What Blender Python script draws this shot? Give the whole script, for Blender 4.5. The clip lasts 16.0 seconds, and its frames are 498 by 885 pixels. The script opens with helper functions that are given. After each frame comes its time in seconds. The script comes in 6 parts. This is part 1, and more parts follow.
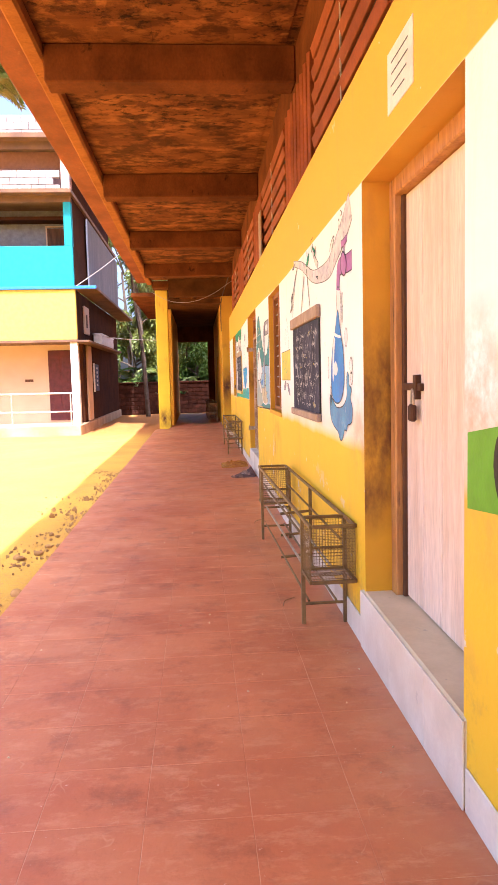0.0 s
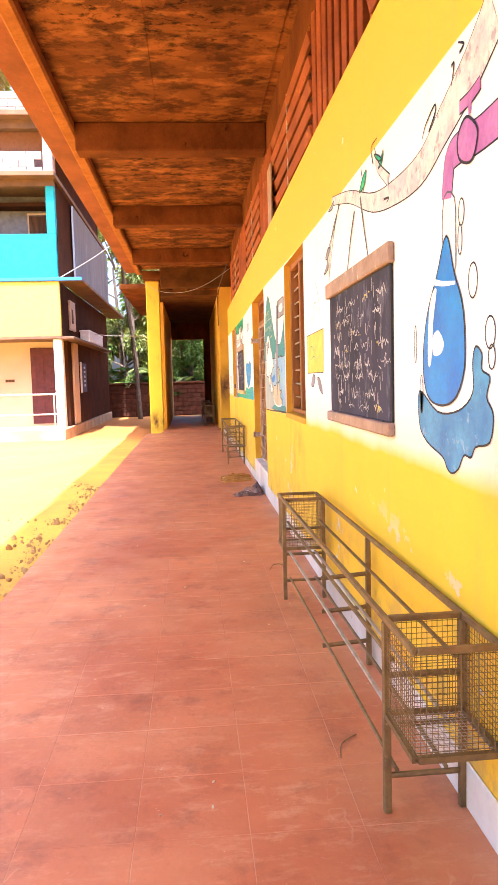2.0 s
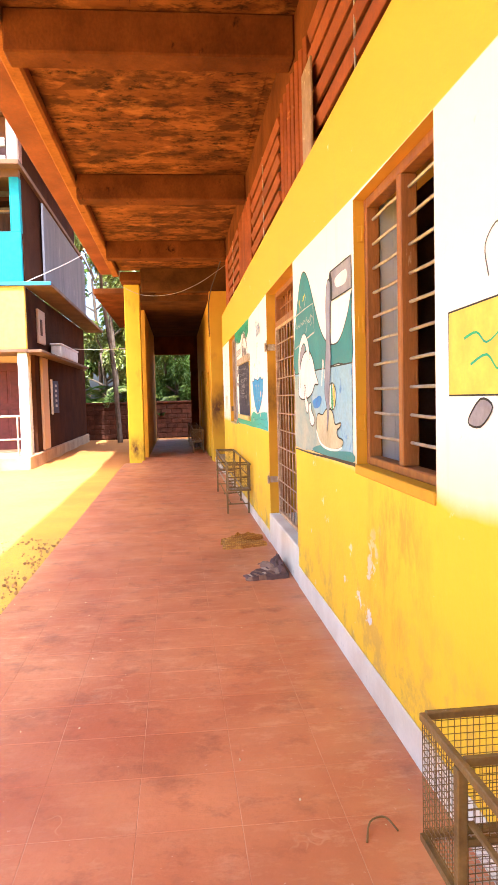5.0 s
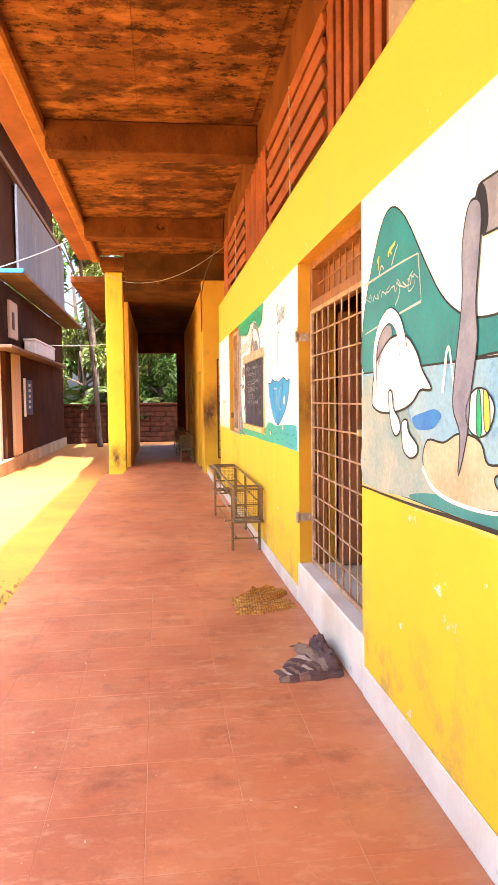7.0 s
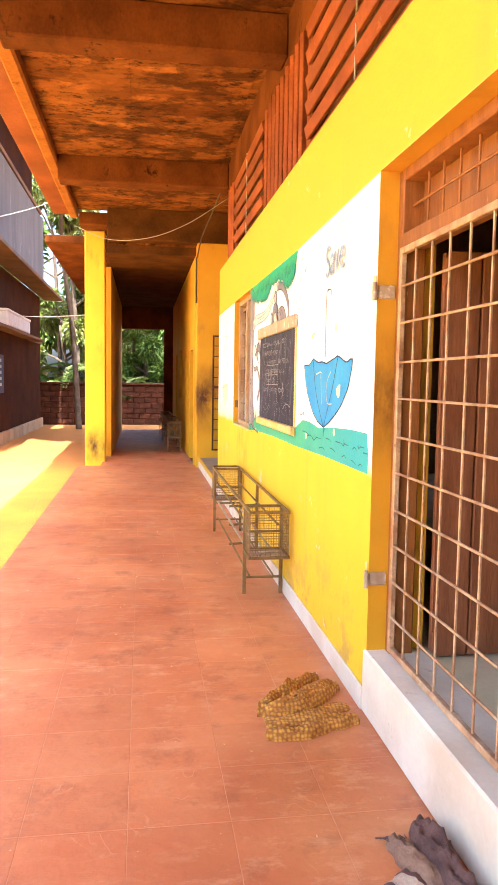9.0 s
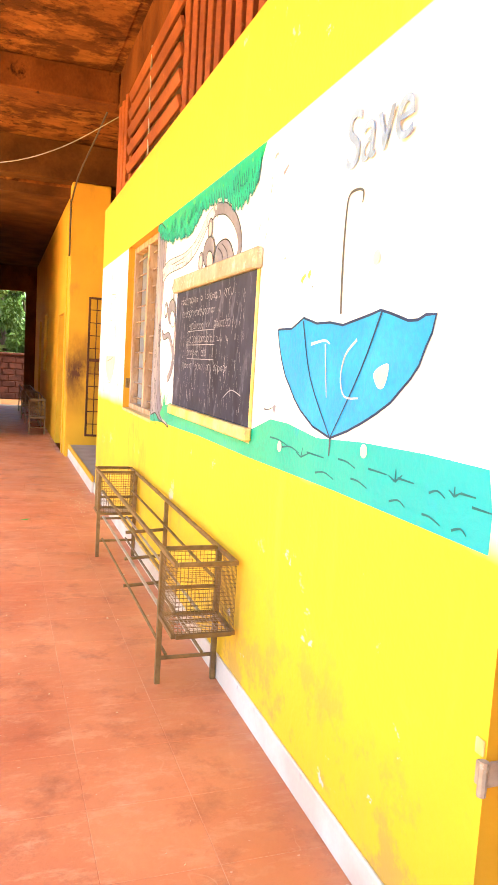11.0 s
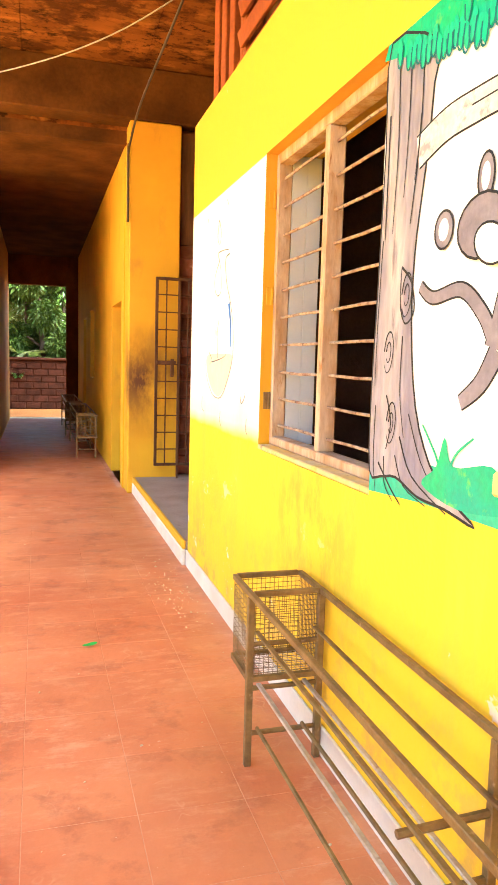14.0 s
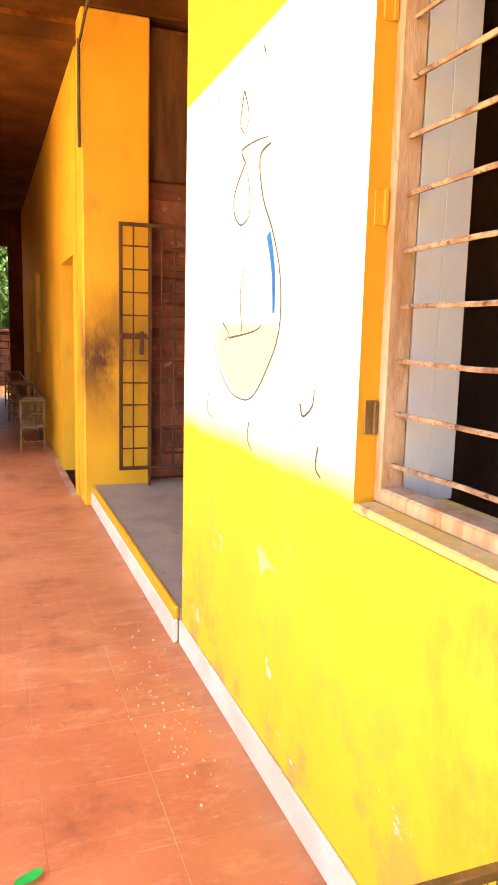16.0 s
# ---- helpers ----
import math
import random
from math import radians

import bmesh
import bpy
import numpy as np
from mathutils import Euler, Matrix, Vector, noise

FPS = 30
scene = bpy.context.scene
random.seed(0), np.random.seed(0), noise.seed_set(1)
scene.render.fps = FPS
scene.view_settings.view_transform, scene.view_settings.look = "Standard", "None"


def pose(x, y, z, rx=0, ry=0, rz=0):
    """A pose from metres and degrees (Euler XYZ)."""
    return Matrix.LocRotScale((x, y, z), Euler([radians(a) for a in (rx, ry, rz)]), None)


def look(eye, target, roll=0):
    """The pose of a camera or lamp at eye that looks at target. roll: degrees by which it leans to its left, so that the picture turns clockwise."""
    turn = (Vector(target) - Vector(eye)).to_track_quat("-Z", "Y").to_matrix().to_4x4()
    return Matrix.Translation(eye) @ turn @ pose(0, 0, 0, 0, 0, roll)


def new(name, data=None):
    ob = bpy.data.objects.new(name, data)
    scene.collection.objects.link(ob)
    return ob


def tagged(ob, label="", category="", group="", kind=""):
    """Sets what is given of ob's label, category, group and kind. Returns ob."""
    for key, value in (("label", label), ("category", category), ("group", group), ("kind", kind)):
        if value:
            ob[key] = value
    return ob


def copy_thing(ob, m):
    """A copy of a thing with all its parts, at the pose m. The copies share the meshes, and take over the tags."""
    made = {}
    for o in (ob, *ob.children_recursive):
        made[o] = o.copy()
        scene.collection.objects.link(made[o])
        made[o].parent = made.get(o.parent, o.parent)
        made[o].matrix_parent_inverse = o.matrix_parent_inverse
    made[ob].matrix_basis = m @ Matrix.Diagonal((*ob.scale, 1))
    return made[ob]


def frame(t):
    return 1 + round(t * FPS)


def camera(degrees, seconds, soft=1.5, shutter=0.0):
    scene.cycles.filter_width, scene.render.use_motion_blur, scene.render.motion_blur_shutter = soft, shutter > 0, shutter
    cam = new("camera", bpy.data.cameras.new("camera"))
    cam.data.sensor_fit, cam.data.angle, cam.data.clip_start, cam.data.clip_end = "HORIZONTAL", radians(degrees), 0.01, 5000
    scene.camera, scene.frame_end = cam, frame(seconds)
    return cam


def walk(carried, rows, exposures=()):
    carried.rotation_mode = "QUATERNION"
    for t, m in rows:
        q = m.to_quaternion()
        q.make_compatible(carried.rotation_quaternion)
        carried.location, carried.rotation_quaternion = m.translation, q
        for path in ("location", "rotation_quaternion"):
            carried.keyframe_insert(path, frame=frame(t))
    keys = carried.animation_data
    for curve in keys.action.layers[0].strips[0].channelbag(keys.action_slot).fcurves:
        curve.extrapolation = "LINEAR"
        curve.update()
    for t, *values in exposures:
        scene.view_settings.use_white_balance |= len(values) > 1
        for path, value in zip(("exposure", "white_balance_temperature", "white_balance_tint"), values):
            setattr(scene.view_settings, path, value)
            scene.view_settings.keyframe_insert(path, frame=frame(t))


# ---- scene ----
cam = camera(38.2, 16.0)
PATH = [
    (0, (0.147, -0.408, 1.252), (0.285, 1.58, 1.074), -1.4),
    (0.5, (0.143, 0.006, 1.224), (0.285, 1.993, 1.045), -1.5),
    (1, (0.134, 0.425, 1.203), (0.279, 2.411, 1.022), -1.7),
    (1.5, (0.143, 0.843, 1.183), (0.29, 2.83, 1.007), -1.7),
    (2, (0.152, 1.273, 1.2), (0.303, 3.259, 1.026), -1.5),
    (2.5, (0.152, 1.682, 1.208), (0.308, 3.669, 1.037), -1.7),
    (3, (0.171, 2.115, 1.207), (0.33, 4.102, 1.047), -1.7),
    (3.5, (0.173, 2.547, 1.236), (0.34, 4.534, 1.081), -1.4),
    (4, (0.16, 2.982, 1.218), (0.334, 4.969, 1.078), -1.5),
    (6.5, (0.038, 5.056, 1.275), (0.276, 7.039, 1.157), -0.8),
    (7, (0.023, 5.478, 1.277), (0.271, 7.459, 1.158), -0.7),
    (7.5, (0.026, 5.938, 1.289), (0.28, 7.918, 1.164), -0.5),
    (8, (0.043, 6.409, 1.306), (0.297, 8.388, 1.171), -0.2),
    (8.2, (0.033, 6.543, 1.317), (0.29, 8.521, 1.176), 0.0),
    (10.3, (-0.011, 8.293, 1.288), (0.489, 10.218, 1.077), 2.7),
    (10.5, (0.0, 8.434, 1.29), (0.557, 10.343, 1.075), 2.9),
    (11, (0.005, 8.798, 1.279), (0.667, 10.673, 1.064), 3.5),
    (11.5, (0.014, 9.225, 1.273), (0.708, 11.088, 1.058), 3.2),
    (12, (0.001, 9.642, 1.272), (0.679, 11.511, 1.059), 2.8),
    (12.5, (-0.019, 10.019, 1.268), (0.633, 11.899, 1.061), 2.6),
    (13, (-0.014, 10.435, 1.278), (0.595, 12.329, 1.071), 2.0),
    (13.5, (-0.012, 10.895, 1.261), (0.573, 12.796, 1.048), 1.8),
    (14, (0.007, 11.324, 1.246), (0.571, 13.23, 1.023), 1.6),
    (14.5, (0.035, 11.755, 1.243), (0.587, 13.662, 1.004), 1.5),
    (15, (0.033, 12.111, 1.243), (0.61, 14.008, 0.982), 1.8),
    (15.5, (0.054, 12.445, 1.246), (0.652, 14.333, 0.966), 1.9),
    (16, (0.163, 12.83, 1.257), (0.843, 14.686, 0.956), 1.4),
]
EXPOSURES = [(0.0, 2.03, 5300, 24), (0.5, 2.21, 5300, 23), (1.0, 2.22, 5300, 23), (1.5, 2.32, 5300, 22), (3.0, 2.47, 5250, 16), (4.0, 2.32, 5280, 16), (6.5, 2.54, 5380, 14), (7.0, 2.57, 5400, 14), (8.2, 2.58, 5450, 12), (10.5, 3.02, 5400, 9), (11.3, 3.02, 5400, 9), (12.0, 2.58, 5350, 8), (12.5, 2.60, 5350, 8), (13.2, 2.82, 5450, 7), (14.5, 2.97, 5550, 6), (16.0, 3.02, 5600, 8)]
walk(cam, [(t, look(eye, target, roll)) for t, eye, target, roll in PATH], EXPOSURES)

# ---- sky and sun ----
SUN_WAY = Vector((0.05, -0.55, 1.0)).normalized()
world = bpy.data.worlds.new("sky")
scene.world = world
world.use_nodes = True
wn = world.node_tree
sky = wn.nodes.new("ShaderNodeTexSky")
sky.sky_type, sky.sun_disc = "NISHITA", False
sky.sun_elevation = math.asin(SUN_WAY.z)
sky.sun_rotation = math.atan2(SUN_WAY.x, SUN_WAY.y)
sky.dust_density, sky.air_density = 7.0, 1.0
wn.links.new(sky.outputs[0], wn.nodes["Background"].inputs[0])
wn.nodes["Background"].inputs[1].default_value = 0.15
sun = new("sun", bpy.data.lights.new("sun", "SUN"))
sun.data.energy, sun.data.angle, sun.data.color = 4.2, radians(0.5), (1.0, 0.93, 0.8)
sun.matrix_world = look(SUN_WAY * 20, (0, 0, 0))


# ---- materials ----
def node(m, kind, **inputs):
    n = m.node_tree.nodes.new(kind)
    for key, value in inputs.items():
        n.inputs[key.replace("_", " ")].default_value = value
    return n


def tie(m, a, b):
    m.node_tree.links.new(a, b)


def mixed(m, fac, a, b, mode="MIX"):
    n = m.node_tree.nodes.new("ShaderNodeMix")
    n.data_type, n.blend_type = "RGBA", mode
    for socket, value in ((n.inputs[0], fac), (n.inputs[6], a), (n.inputs[7], b)):
        if hasattr(value, "is_output"):
            tie(m, value, socket)
        else:
            socket.default_value = value if isinstance(value, float) else (*value[:3], 1)
    return n.outputs[2]


def ramp(m, value, lo, hi):
    n = m.node_tree.nodes.new("ShaderNodeMapRange")
    tie(m, value, n.inputs[0])
    n.inputs[1].default_value, n.inputs[2].default_value = lo, hi
    return n.outputs[0]


def calc(m, op, a, b=0.0):
    n = m.node_tree.nodes.new("ShaderNodeMath")
    n.operation = op
    for socket, value in ((n.inputs[0], a), (n.inputs[1], b)):
        if hasattr(value, "is_output"):
            tie(m, value, socket)
        else:
            socket.default_value = value
    return n.outputs[0]


def noise_of(m, where, scale, detail=4.0, stretch=None, rough=0.55):
    if stretch:
        mp = m.node_tree.nodes.new("ShaderNodeMapping")
        mp.inputs["Scale"].default_value = stretch
        tie(m, where, mp.inputs[0])
        where = mp.outputs[0]
    n = node(m, "ShaderNodeTexNoise", Scale=scale, Detail=detail, Roughness=rough)
    tie(m, where, n.inputs["Vector"])
    return n.outputs[0]


def blank(name):
    m = bpy.data.materials.new(name)
    m.use_nodes = True
    where = m.node_tree.nodes.new("ShaderNodeNewGeometry").outputs["Position"]
    return m, m.node_tree.nodes["Principled BSDF"], where


def relief(m, bsdf, height, strength, distance=0.01):
    b = node(m, "ShaderNodeBump", Strength=strength, Distance=distance)
    tie(m, height, b.inputs["Height"])
    tie(m, b.outputs[0], bsdf.inputs["Normal"])


def surf(name, a, b, scale=4.0, rough=0.7, metal=0.0, bump=0.2, fine=60.0, stretch=None, spots=None, spot_at=0.62, vary=0.0, spec=0.5, speck=0.35):
    """Two tones mixed at a large scale, darkened a little by fine grain, with optional spots of a third tone."""
    m, bsdf, where = blank(name)
    big = ramp(m, noise_of(m, where, scale, 5.0, stretch), 0.35, 0.65)
    grain = noise_of(m, where, fine, 3.0, stretch)
    col = mixed(m, big, a, b)
    if spots:
        col = mixed(m, ramp(m, noise_of(m, where, scale * 2.3, 6.0, stretch, 0.65), spot_at, spot_at + 0.1), col, spots)
    col = mixed(m, speck, col, mixed(m, ramp(m, grain, 0.3, 0.7), (0.55, 0.55, 0.55), (1.25, 1.25, 1.25)), "MULTIPLY")
    if vary:
        info = m.node_tree.nodes.new("ShaderNodeObjectInfo")
        col = mixed(m, vary, col, mixed(m, info.outputs["Random"], (0.6, 0.6, 0.6), (1.35, 1.3, 1.25)), "MULTIPLY")
    tie(m, col, bsdf.inputs["Base Color"])
    tie(m, calc(m, "ADD", calc(m, "MULTIPLY", grain, 0.2), rough - 0.1), bsdf.inputs["Roughness"])
    bsdf.inputs["Metallic"].default_value = metal
    bsdf.inputs["Specular IOR Level"].default_value = spec
    relief(m, bsdf, grain, bump)
    return m


FACE = 0.88
YELLOW = (0.83, 0.54, 0.012)
WHITE = (0.86, 0.855, 0.84)


def painted_wall():
    """Yellow dado and frieze with a whitewashed field between them; the spray of the dado fades up into the white."""
    m, bsdf, where = blank("painted_plaster")
    xyz = m.node_tree.nodes.new("ShaderNodeSeparateXYZ")
    tie(m, where, xyz.inputs[0])
    soft = noise_of(m, where, 3.0, 5.0)
    grain = noise_of(m, where, 45.0, 4.0)
    wob = calc(m, "MULTIPLY", calc(m, "SUBTRACT", soft, 0.5), 0.07)
    z = calc(m, "ADD", xyz.outputs[2], wob)
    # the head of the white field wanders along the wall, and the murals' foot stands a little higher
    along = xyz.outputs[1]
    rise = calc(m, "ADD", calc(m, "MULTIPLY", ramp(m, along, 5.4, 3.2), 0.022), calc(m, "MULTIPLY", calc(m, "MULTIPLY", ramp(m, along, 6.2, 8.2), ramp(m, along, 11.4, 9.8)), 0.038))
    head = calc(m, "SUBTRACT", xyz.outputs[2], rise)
    foot = calc(m, "SUBTRACT", z, calc(m, "MULTIPLY", calc(m, "MULTIPLY", ramp(m, along, 9.7, 9.9), ramp(m, along, 13.3, 13.1)), 0.045))
    field = calc(m, "MULTIPLY", ramp(m, foot, 0.90, 0.965), ramp(m, head, 2.064, 2.058))
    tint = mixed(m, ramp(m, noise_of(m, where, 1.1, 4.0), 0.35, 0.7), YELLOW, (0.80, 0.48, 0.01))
    # frieze tinted deeper orange: warm bounce off the ceiling put into the colour
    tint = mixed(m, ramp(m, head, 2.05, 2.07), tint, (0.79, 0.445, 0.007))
    pale = mixed(m, ramp(m, z, 1.18, 0.98), WHITE, (0.80, 0.74, 0.60))
    col = mixed(m, field, tint, pale)
    # chipped and grubby patches low on the wall
    low = calc(m, "MULTIPLY", ramp(m, noise_of(m, where, 5.0, 7.0, None, 0.72), 0.50, 0.60), ramp(m, xyz.outputs[2], 0.62, 0.10))
    col = mixed(m, calc(m, "MULTIPLY", low, 0.6), col, (0.42, 0.25, 0.09))
    chip = ramp(m, noise_of(m, where, 4.0, 7.0, (1, 1, 1.4), 0.72), 0.665, 0.68)
    col = mixed(m, calc(m, "MULTIPLY", chip, 0.8), col, (0.78, 0.70, 0.58))
    # brown run-off below the two window sills
    for y, z0 in ((6.35, 0.70), (13.55, 0.68)):
        gap = node(m, "ShaderNodeVectorMath")
        gap.operation = "DISTANCE"
        tie(m, where, gap.inputs[0])
        gap.inputs[1].default_value = (FACE, y, z0)
        run = calc(m, "MULTIPLY", ramp(m, gap.outputs["Value"], 0.55, 0.15), ramp(m, noise_of(m, where, 7.0, 7.0, (1, 1, 0.5), 0.7), 0.46, 0.62))
        col = mixed(m, calc(m, "MULTIPLY", run, 0.6), col, (0.50, 0.25, 0.03))
    # hand grime on the white beside the plank door, and water marks near the rack
    for spot, size in (((FACE, 1.38, 1.06), 0.42), ((FACE, 1.45, 1.25), 0.22), ((FACE, 2.80, 0.98), 0.30)):
        gap = node(m, "ShaderNodeVectorMath")
        gap.operation = "DISTANCE"
        tie(m, where, gap.inputs[0])
        gap.inputs[1].default_value = spot
        rub = calc(m, "MULTIPLY", ramp(m, gap.outputs["Value"], size, size * 0.25), ramp(m, noise_of(m, where, 6.0, 7.0, None, 0.7), 0.36, 0.62))
        col = mixed(m, calc(m, "MULTIPLY", rub, 0.55), col, (0.44, 0.25, 0.09))
    # flaked plaster scars low on the wall
    scar = calc(m, "MULTIPLY", ramp(m, noise_of(m, where, 2.6, 6.0, (1, 1, 1.5), 0.68), 0.635, 0.65), ramp(m, xyz.outputs[2], 0.75, 0.45))
    col = mixed(m, scar, col, (0.70, 0.62, 0.54))
    streak = ramp(m, noise_of(m, where, 6.0, 5.0, (1, 1, 0.12), 0.6), 0.58, 0.75)
    col = mixed(m, calc(m, "MULTIPLY", streak, 0.16), col, (0.40, 0.26, 0.12))
    tie(m, col, bsdf.inputs["Base Color"])
    bsdf.inputs["Roughness"].default_value = 0.62
    bsdf.inputs["Specular IOR Level"].default_value = 0.35
    relief(m, bsdf, calc(m, "ADD", calc(m, "MULTIPLY", soft, 1.5), grain), 0.18)
    return m


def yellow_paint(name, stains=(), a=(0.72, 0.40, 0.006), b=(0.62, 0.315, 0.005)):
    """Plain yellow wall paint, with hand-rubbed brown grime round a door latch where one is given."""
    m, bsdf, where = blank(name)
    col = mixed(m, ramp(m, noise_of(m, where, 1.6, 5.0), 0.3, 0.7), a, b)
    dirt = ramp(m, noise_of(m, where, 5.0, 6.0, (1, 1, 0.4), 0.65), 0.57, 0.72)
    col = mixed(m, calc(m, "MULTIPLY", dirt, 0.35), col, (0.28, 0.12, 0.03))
    for spot, size in stains:
        gap = node(m, "ShaderNodeVectorMath")
        gap.operation = "DISTANCE"
        tie(m, where, gap.inputs[0])
        gap.inputs[1].default_value = spot
        near = calc(m, "MULTIPLY", ramp(m, gap.outputs["Value"], size, size * 0.1), ramp(m, noise_of(m, where, 5.0, 7.0, (1, 1, 0.45), 0.68), 0.32, 0.58))
        col = mixed(m, near, col, (0.10, 0.035, 0.01))
    grain = noise_of(m, where, 40.0, 4.0)
    tie(m, col, bsdf.inputs["Base Color"])
    bsdf.inputs["Roughness"].default_value = 0.6
    bsdf.inputs["Specular IOR Level"].default_value = 0.35
    relief(m, bsdf, grain, 0.15)
    return m


def floor_tile():
    """Red cement tiles, scuffed and dusty, each with a slightly different tone."""
    m, bsdf, where = blank("red_cement_tile")
    info = m.node_tree.nodes.new("ShaderNodeObjectInfo")
    big = ramp(m, noise_of(m, where, 1.3, 5.0), 0.32, 0.68)
    col = mixed(m, big, (0.44, 0.118, 0.040), (0.60, 0.22, 0.085))
    col = mixed(m, 0.25, col, mixed(m, info.outputs["Random"], (0.8, 0.78, 0.76), (1.15, 1.15, 1.15)), "MULTIPLY")
    scuff = ramp(m, noise_of(m, where, 9.0, 8.0, (0.7, 1.5, 1), 0.72), 0.51, 0.66)
    worn = ramp(m, noise_of(m, where, 0.9, 3.0), 0.38, 0.62)
    col = mixed(m, calc(m, "MULTIPLY", scuff, calc(m, "ADD", calc(m, "MULTIPLY", worn, 0.42), 0.14)), col, (0.72, 0.38, 0.20))
    dark = ramp(m, noise_of(m, where, 4.0, 7.0, None, 0.7), 0.53, 0.70)
    col = mixed(m, calc(m, "MULTIPLY", dark, 0.7), col, (0.24, 0.06, 0.022))
    fleck = ramp(m, noise_of(m, where, 38.0, 3.0, None, 0.6), 0.70, 0.74)
    col = mixed(m, calc(m, "MULTIPLY", fleck, 0.55), col, (0.72, 0.50, 0.38))
    # pale scratches wandering over the tiles, and yellow dust towards the wall
    vein = calc(m, "ABSOLUTE", calc(m, "SUBTRACT", noise_of(m, where, 7.5, 2.0, (1, 0.7, 1), 0.5), 0.5))
    vein = calc(m, "MULTIPLY", ramp(m, vein, 0.012, 0.002), ramp(m, noise_of(m, where, 4.6, 5.0), 0.55, 0.66))
    col = mixed(m, calc(m, "MULTIPLY", vein, 0.30), col, (0.70, 0.40, 0.22))
    xyz = m.node_tree.nodes.new("ShaderNodeSeparateXYZ")
    tie(m, where, xyz.inputs[0])
    dust = calc(m, "MULTIPLY", ramp(m, xyz.outputs[0], 0.35, 0.85), ramp(m, noise_of(m, where, 3.5, 6.0, None, 0.65), 0.40, 0.66))
    col = mixed(m, calc(m, "MULTIPLY", dust, 0.45), col, (0.56, 0.27, 0.10))
    tie(m, col, bsdf.inputs["Base Color"])
    rough = m.node_tree.nodes.new("ShaderNodeMapRange")
    tie(m, noise_of(m, where, 5.0, 6.0), rough.inputs[0])
    rough.inputs[3].default_value, rough.inputs[4].default_value = 0.28, 0.66
    tie(m, rough.outputs[0], bsdf.inputs["Roughness"])
    relief(m, bsdf, calc(m, "ADD", noise_of(m, where, 30.0, 6.0), calc(m, "MULTIPLY", noise_of(m, where, 7.0, 4.0, (0.6, 1.6, 1)), 2.0)), 0.2)
    return m


def soffit():
    """Old lime-washed slab underside, orange-brown, with shuttering marks and black damp stains."""
    m, bsdf, where = blank("stained_soffit")
    col = mixed(m, ramp(m, noise_of(m, where, 1.4, 5.0), 0.35, 0.65), (0.22, 0.073, 0.012), (0.125, 0.036, 0.006))
    patch = noise_of(m, where, 3.0, 10.0, (0.9, 1.15, 1), 0.70)
    col = mixed(m, calc(m, "MULTIPLY", ramp(m, patch, 0.48, 0.56), 0.8), col, (0.055, 0.016, 0.004))
    damp = ramp(m, noise_of(m, where, 9.0, 8.0, (0.8, 1.2, 1), 0.75), 0.52, 0.60)
    near = ramp(m, noise_of(m, where, 1.0, 2.0), 0.36, 0.55)
    col = mixed(m, calc(m, "MULTIPLY", calc(m, "MULTIPLY", damp, near), 0.85), col, (0.010, 0.004, 0.002))
    pale = ramp(m, noise_of(m, where, 4.0, 7.0, (0.8, 1.15, 1), 0.66), 0.54, 0.66)
    col = mixed(m, calc(m, "MULTIPLY", pale, 0.5), col, (0.38, 0.14, 0.022))
    # prints of the short shuttering boards
    cell = node(m, "ShaderNodeTexVoronoi", Scale=5.5, Randomness=0.6)
    wide = m.node_tree.nodes.new("ShaderNodeMapping")
    wide.inputs["Scale"].default_value = (0.55, 1.7, 0)
    tie(m, where, wide.inputs[0])
    tie(m, wide.outputs[0], cell.inputs["Vector"])
    tone = m.node_tree.nodes.new("ShaderNodeSeparateXYZ")
    tie(m, cell.outputs["Color"], tone.inputs[0])
    col = mixed(m, 0.42, col, mixed(m, tone.outputs[0], (0.45, 0.42, 0.40), (1.6, 1.6, 1.5)), "MULTIPLY")
    tie(m, col, bsdf.inputs["Base Color"])
    bsdf.inputs["Roughness"].default_value = 0.9
    bsdf.inputs["Specular IOR Level"].default_value = 0.1
    relief(m, bsdf, calc(m, "ADD", patch, noise_of(m, where, 40.0, 4.0)), 0.3)
    return m


def sand():
    m, bsdf, where = blank("sand")
    col = mixed(m, ramp(m, noise_of(m, where, 0.8, 6.0), 0.35, 0.65), (0.60, 0.37, 0.030), (0.50, 0.27, 0.024))
    fine = noise_of(m, where, 22.0, 8.0, None, 0.7)
    col = mixed(m, calc(m, "MULTIPLY", ramp(m, fine, 0.52, 0.66), 0.5), col, (0.36, 0.19, 0.06))
    # redder soil in the gap behind the yard, also darkened in place of shade
    xyz = m.node_tree.nodes.new("ShaderNodeSeparateXYZ")
    tie(m, where, xyz.inputs[0])
    far = ramp(m, calc(m, "ADD", xyz.outputs[1], calc(m, "MULTIPLY", fine, 1.5)), 19.6, 22.2)
    col = mixed(m, calc(m, "MULTIPLY", far, 0.9), col, (0.34, 0.115, 0.018))
    tie(m, col, bsdf.inputs["Base Color"])
    bsdf.inputs["Roughness"].default_value = 0.95
    relief(m, bsdf, fine, 0.6, 0.03)
    return m


def paint(name, a, b=None, rough=0.6):
    b = b or tuple(c * 0.82 for c in a)
    return surf(name, a, b, 9.0, rough, bump=0.12, fine=70.0, spec=0.35, speck=0.15)


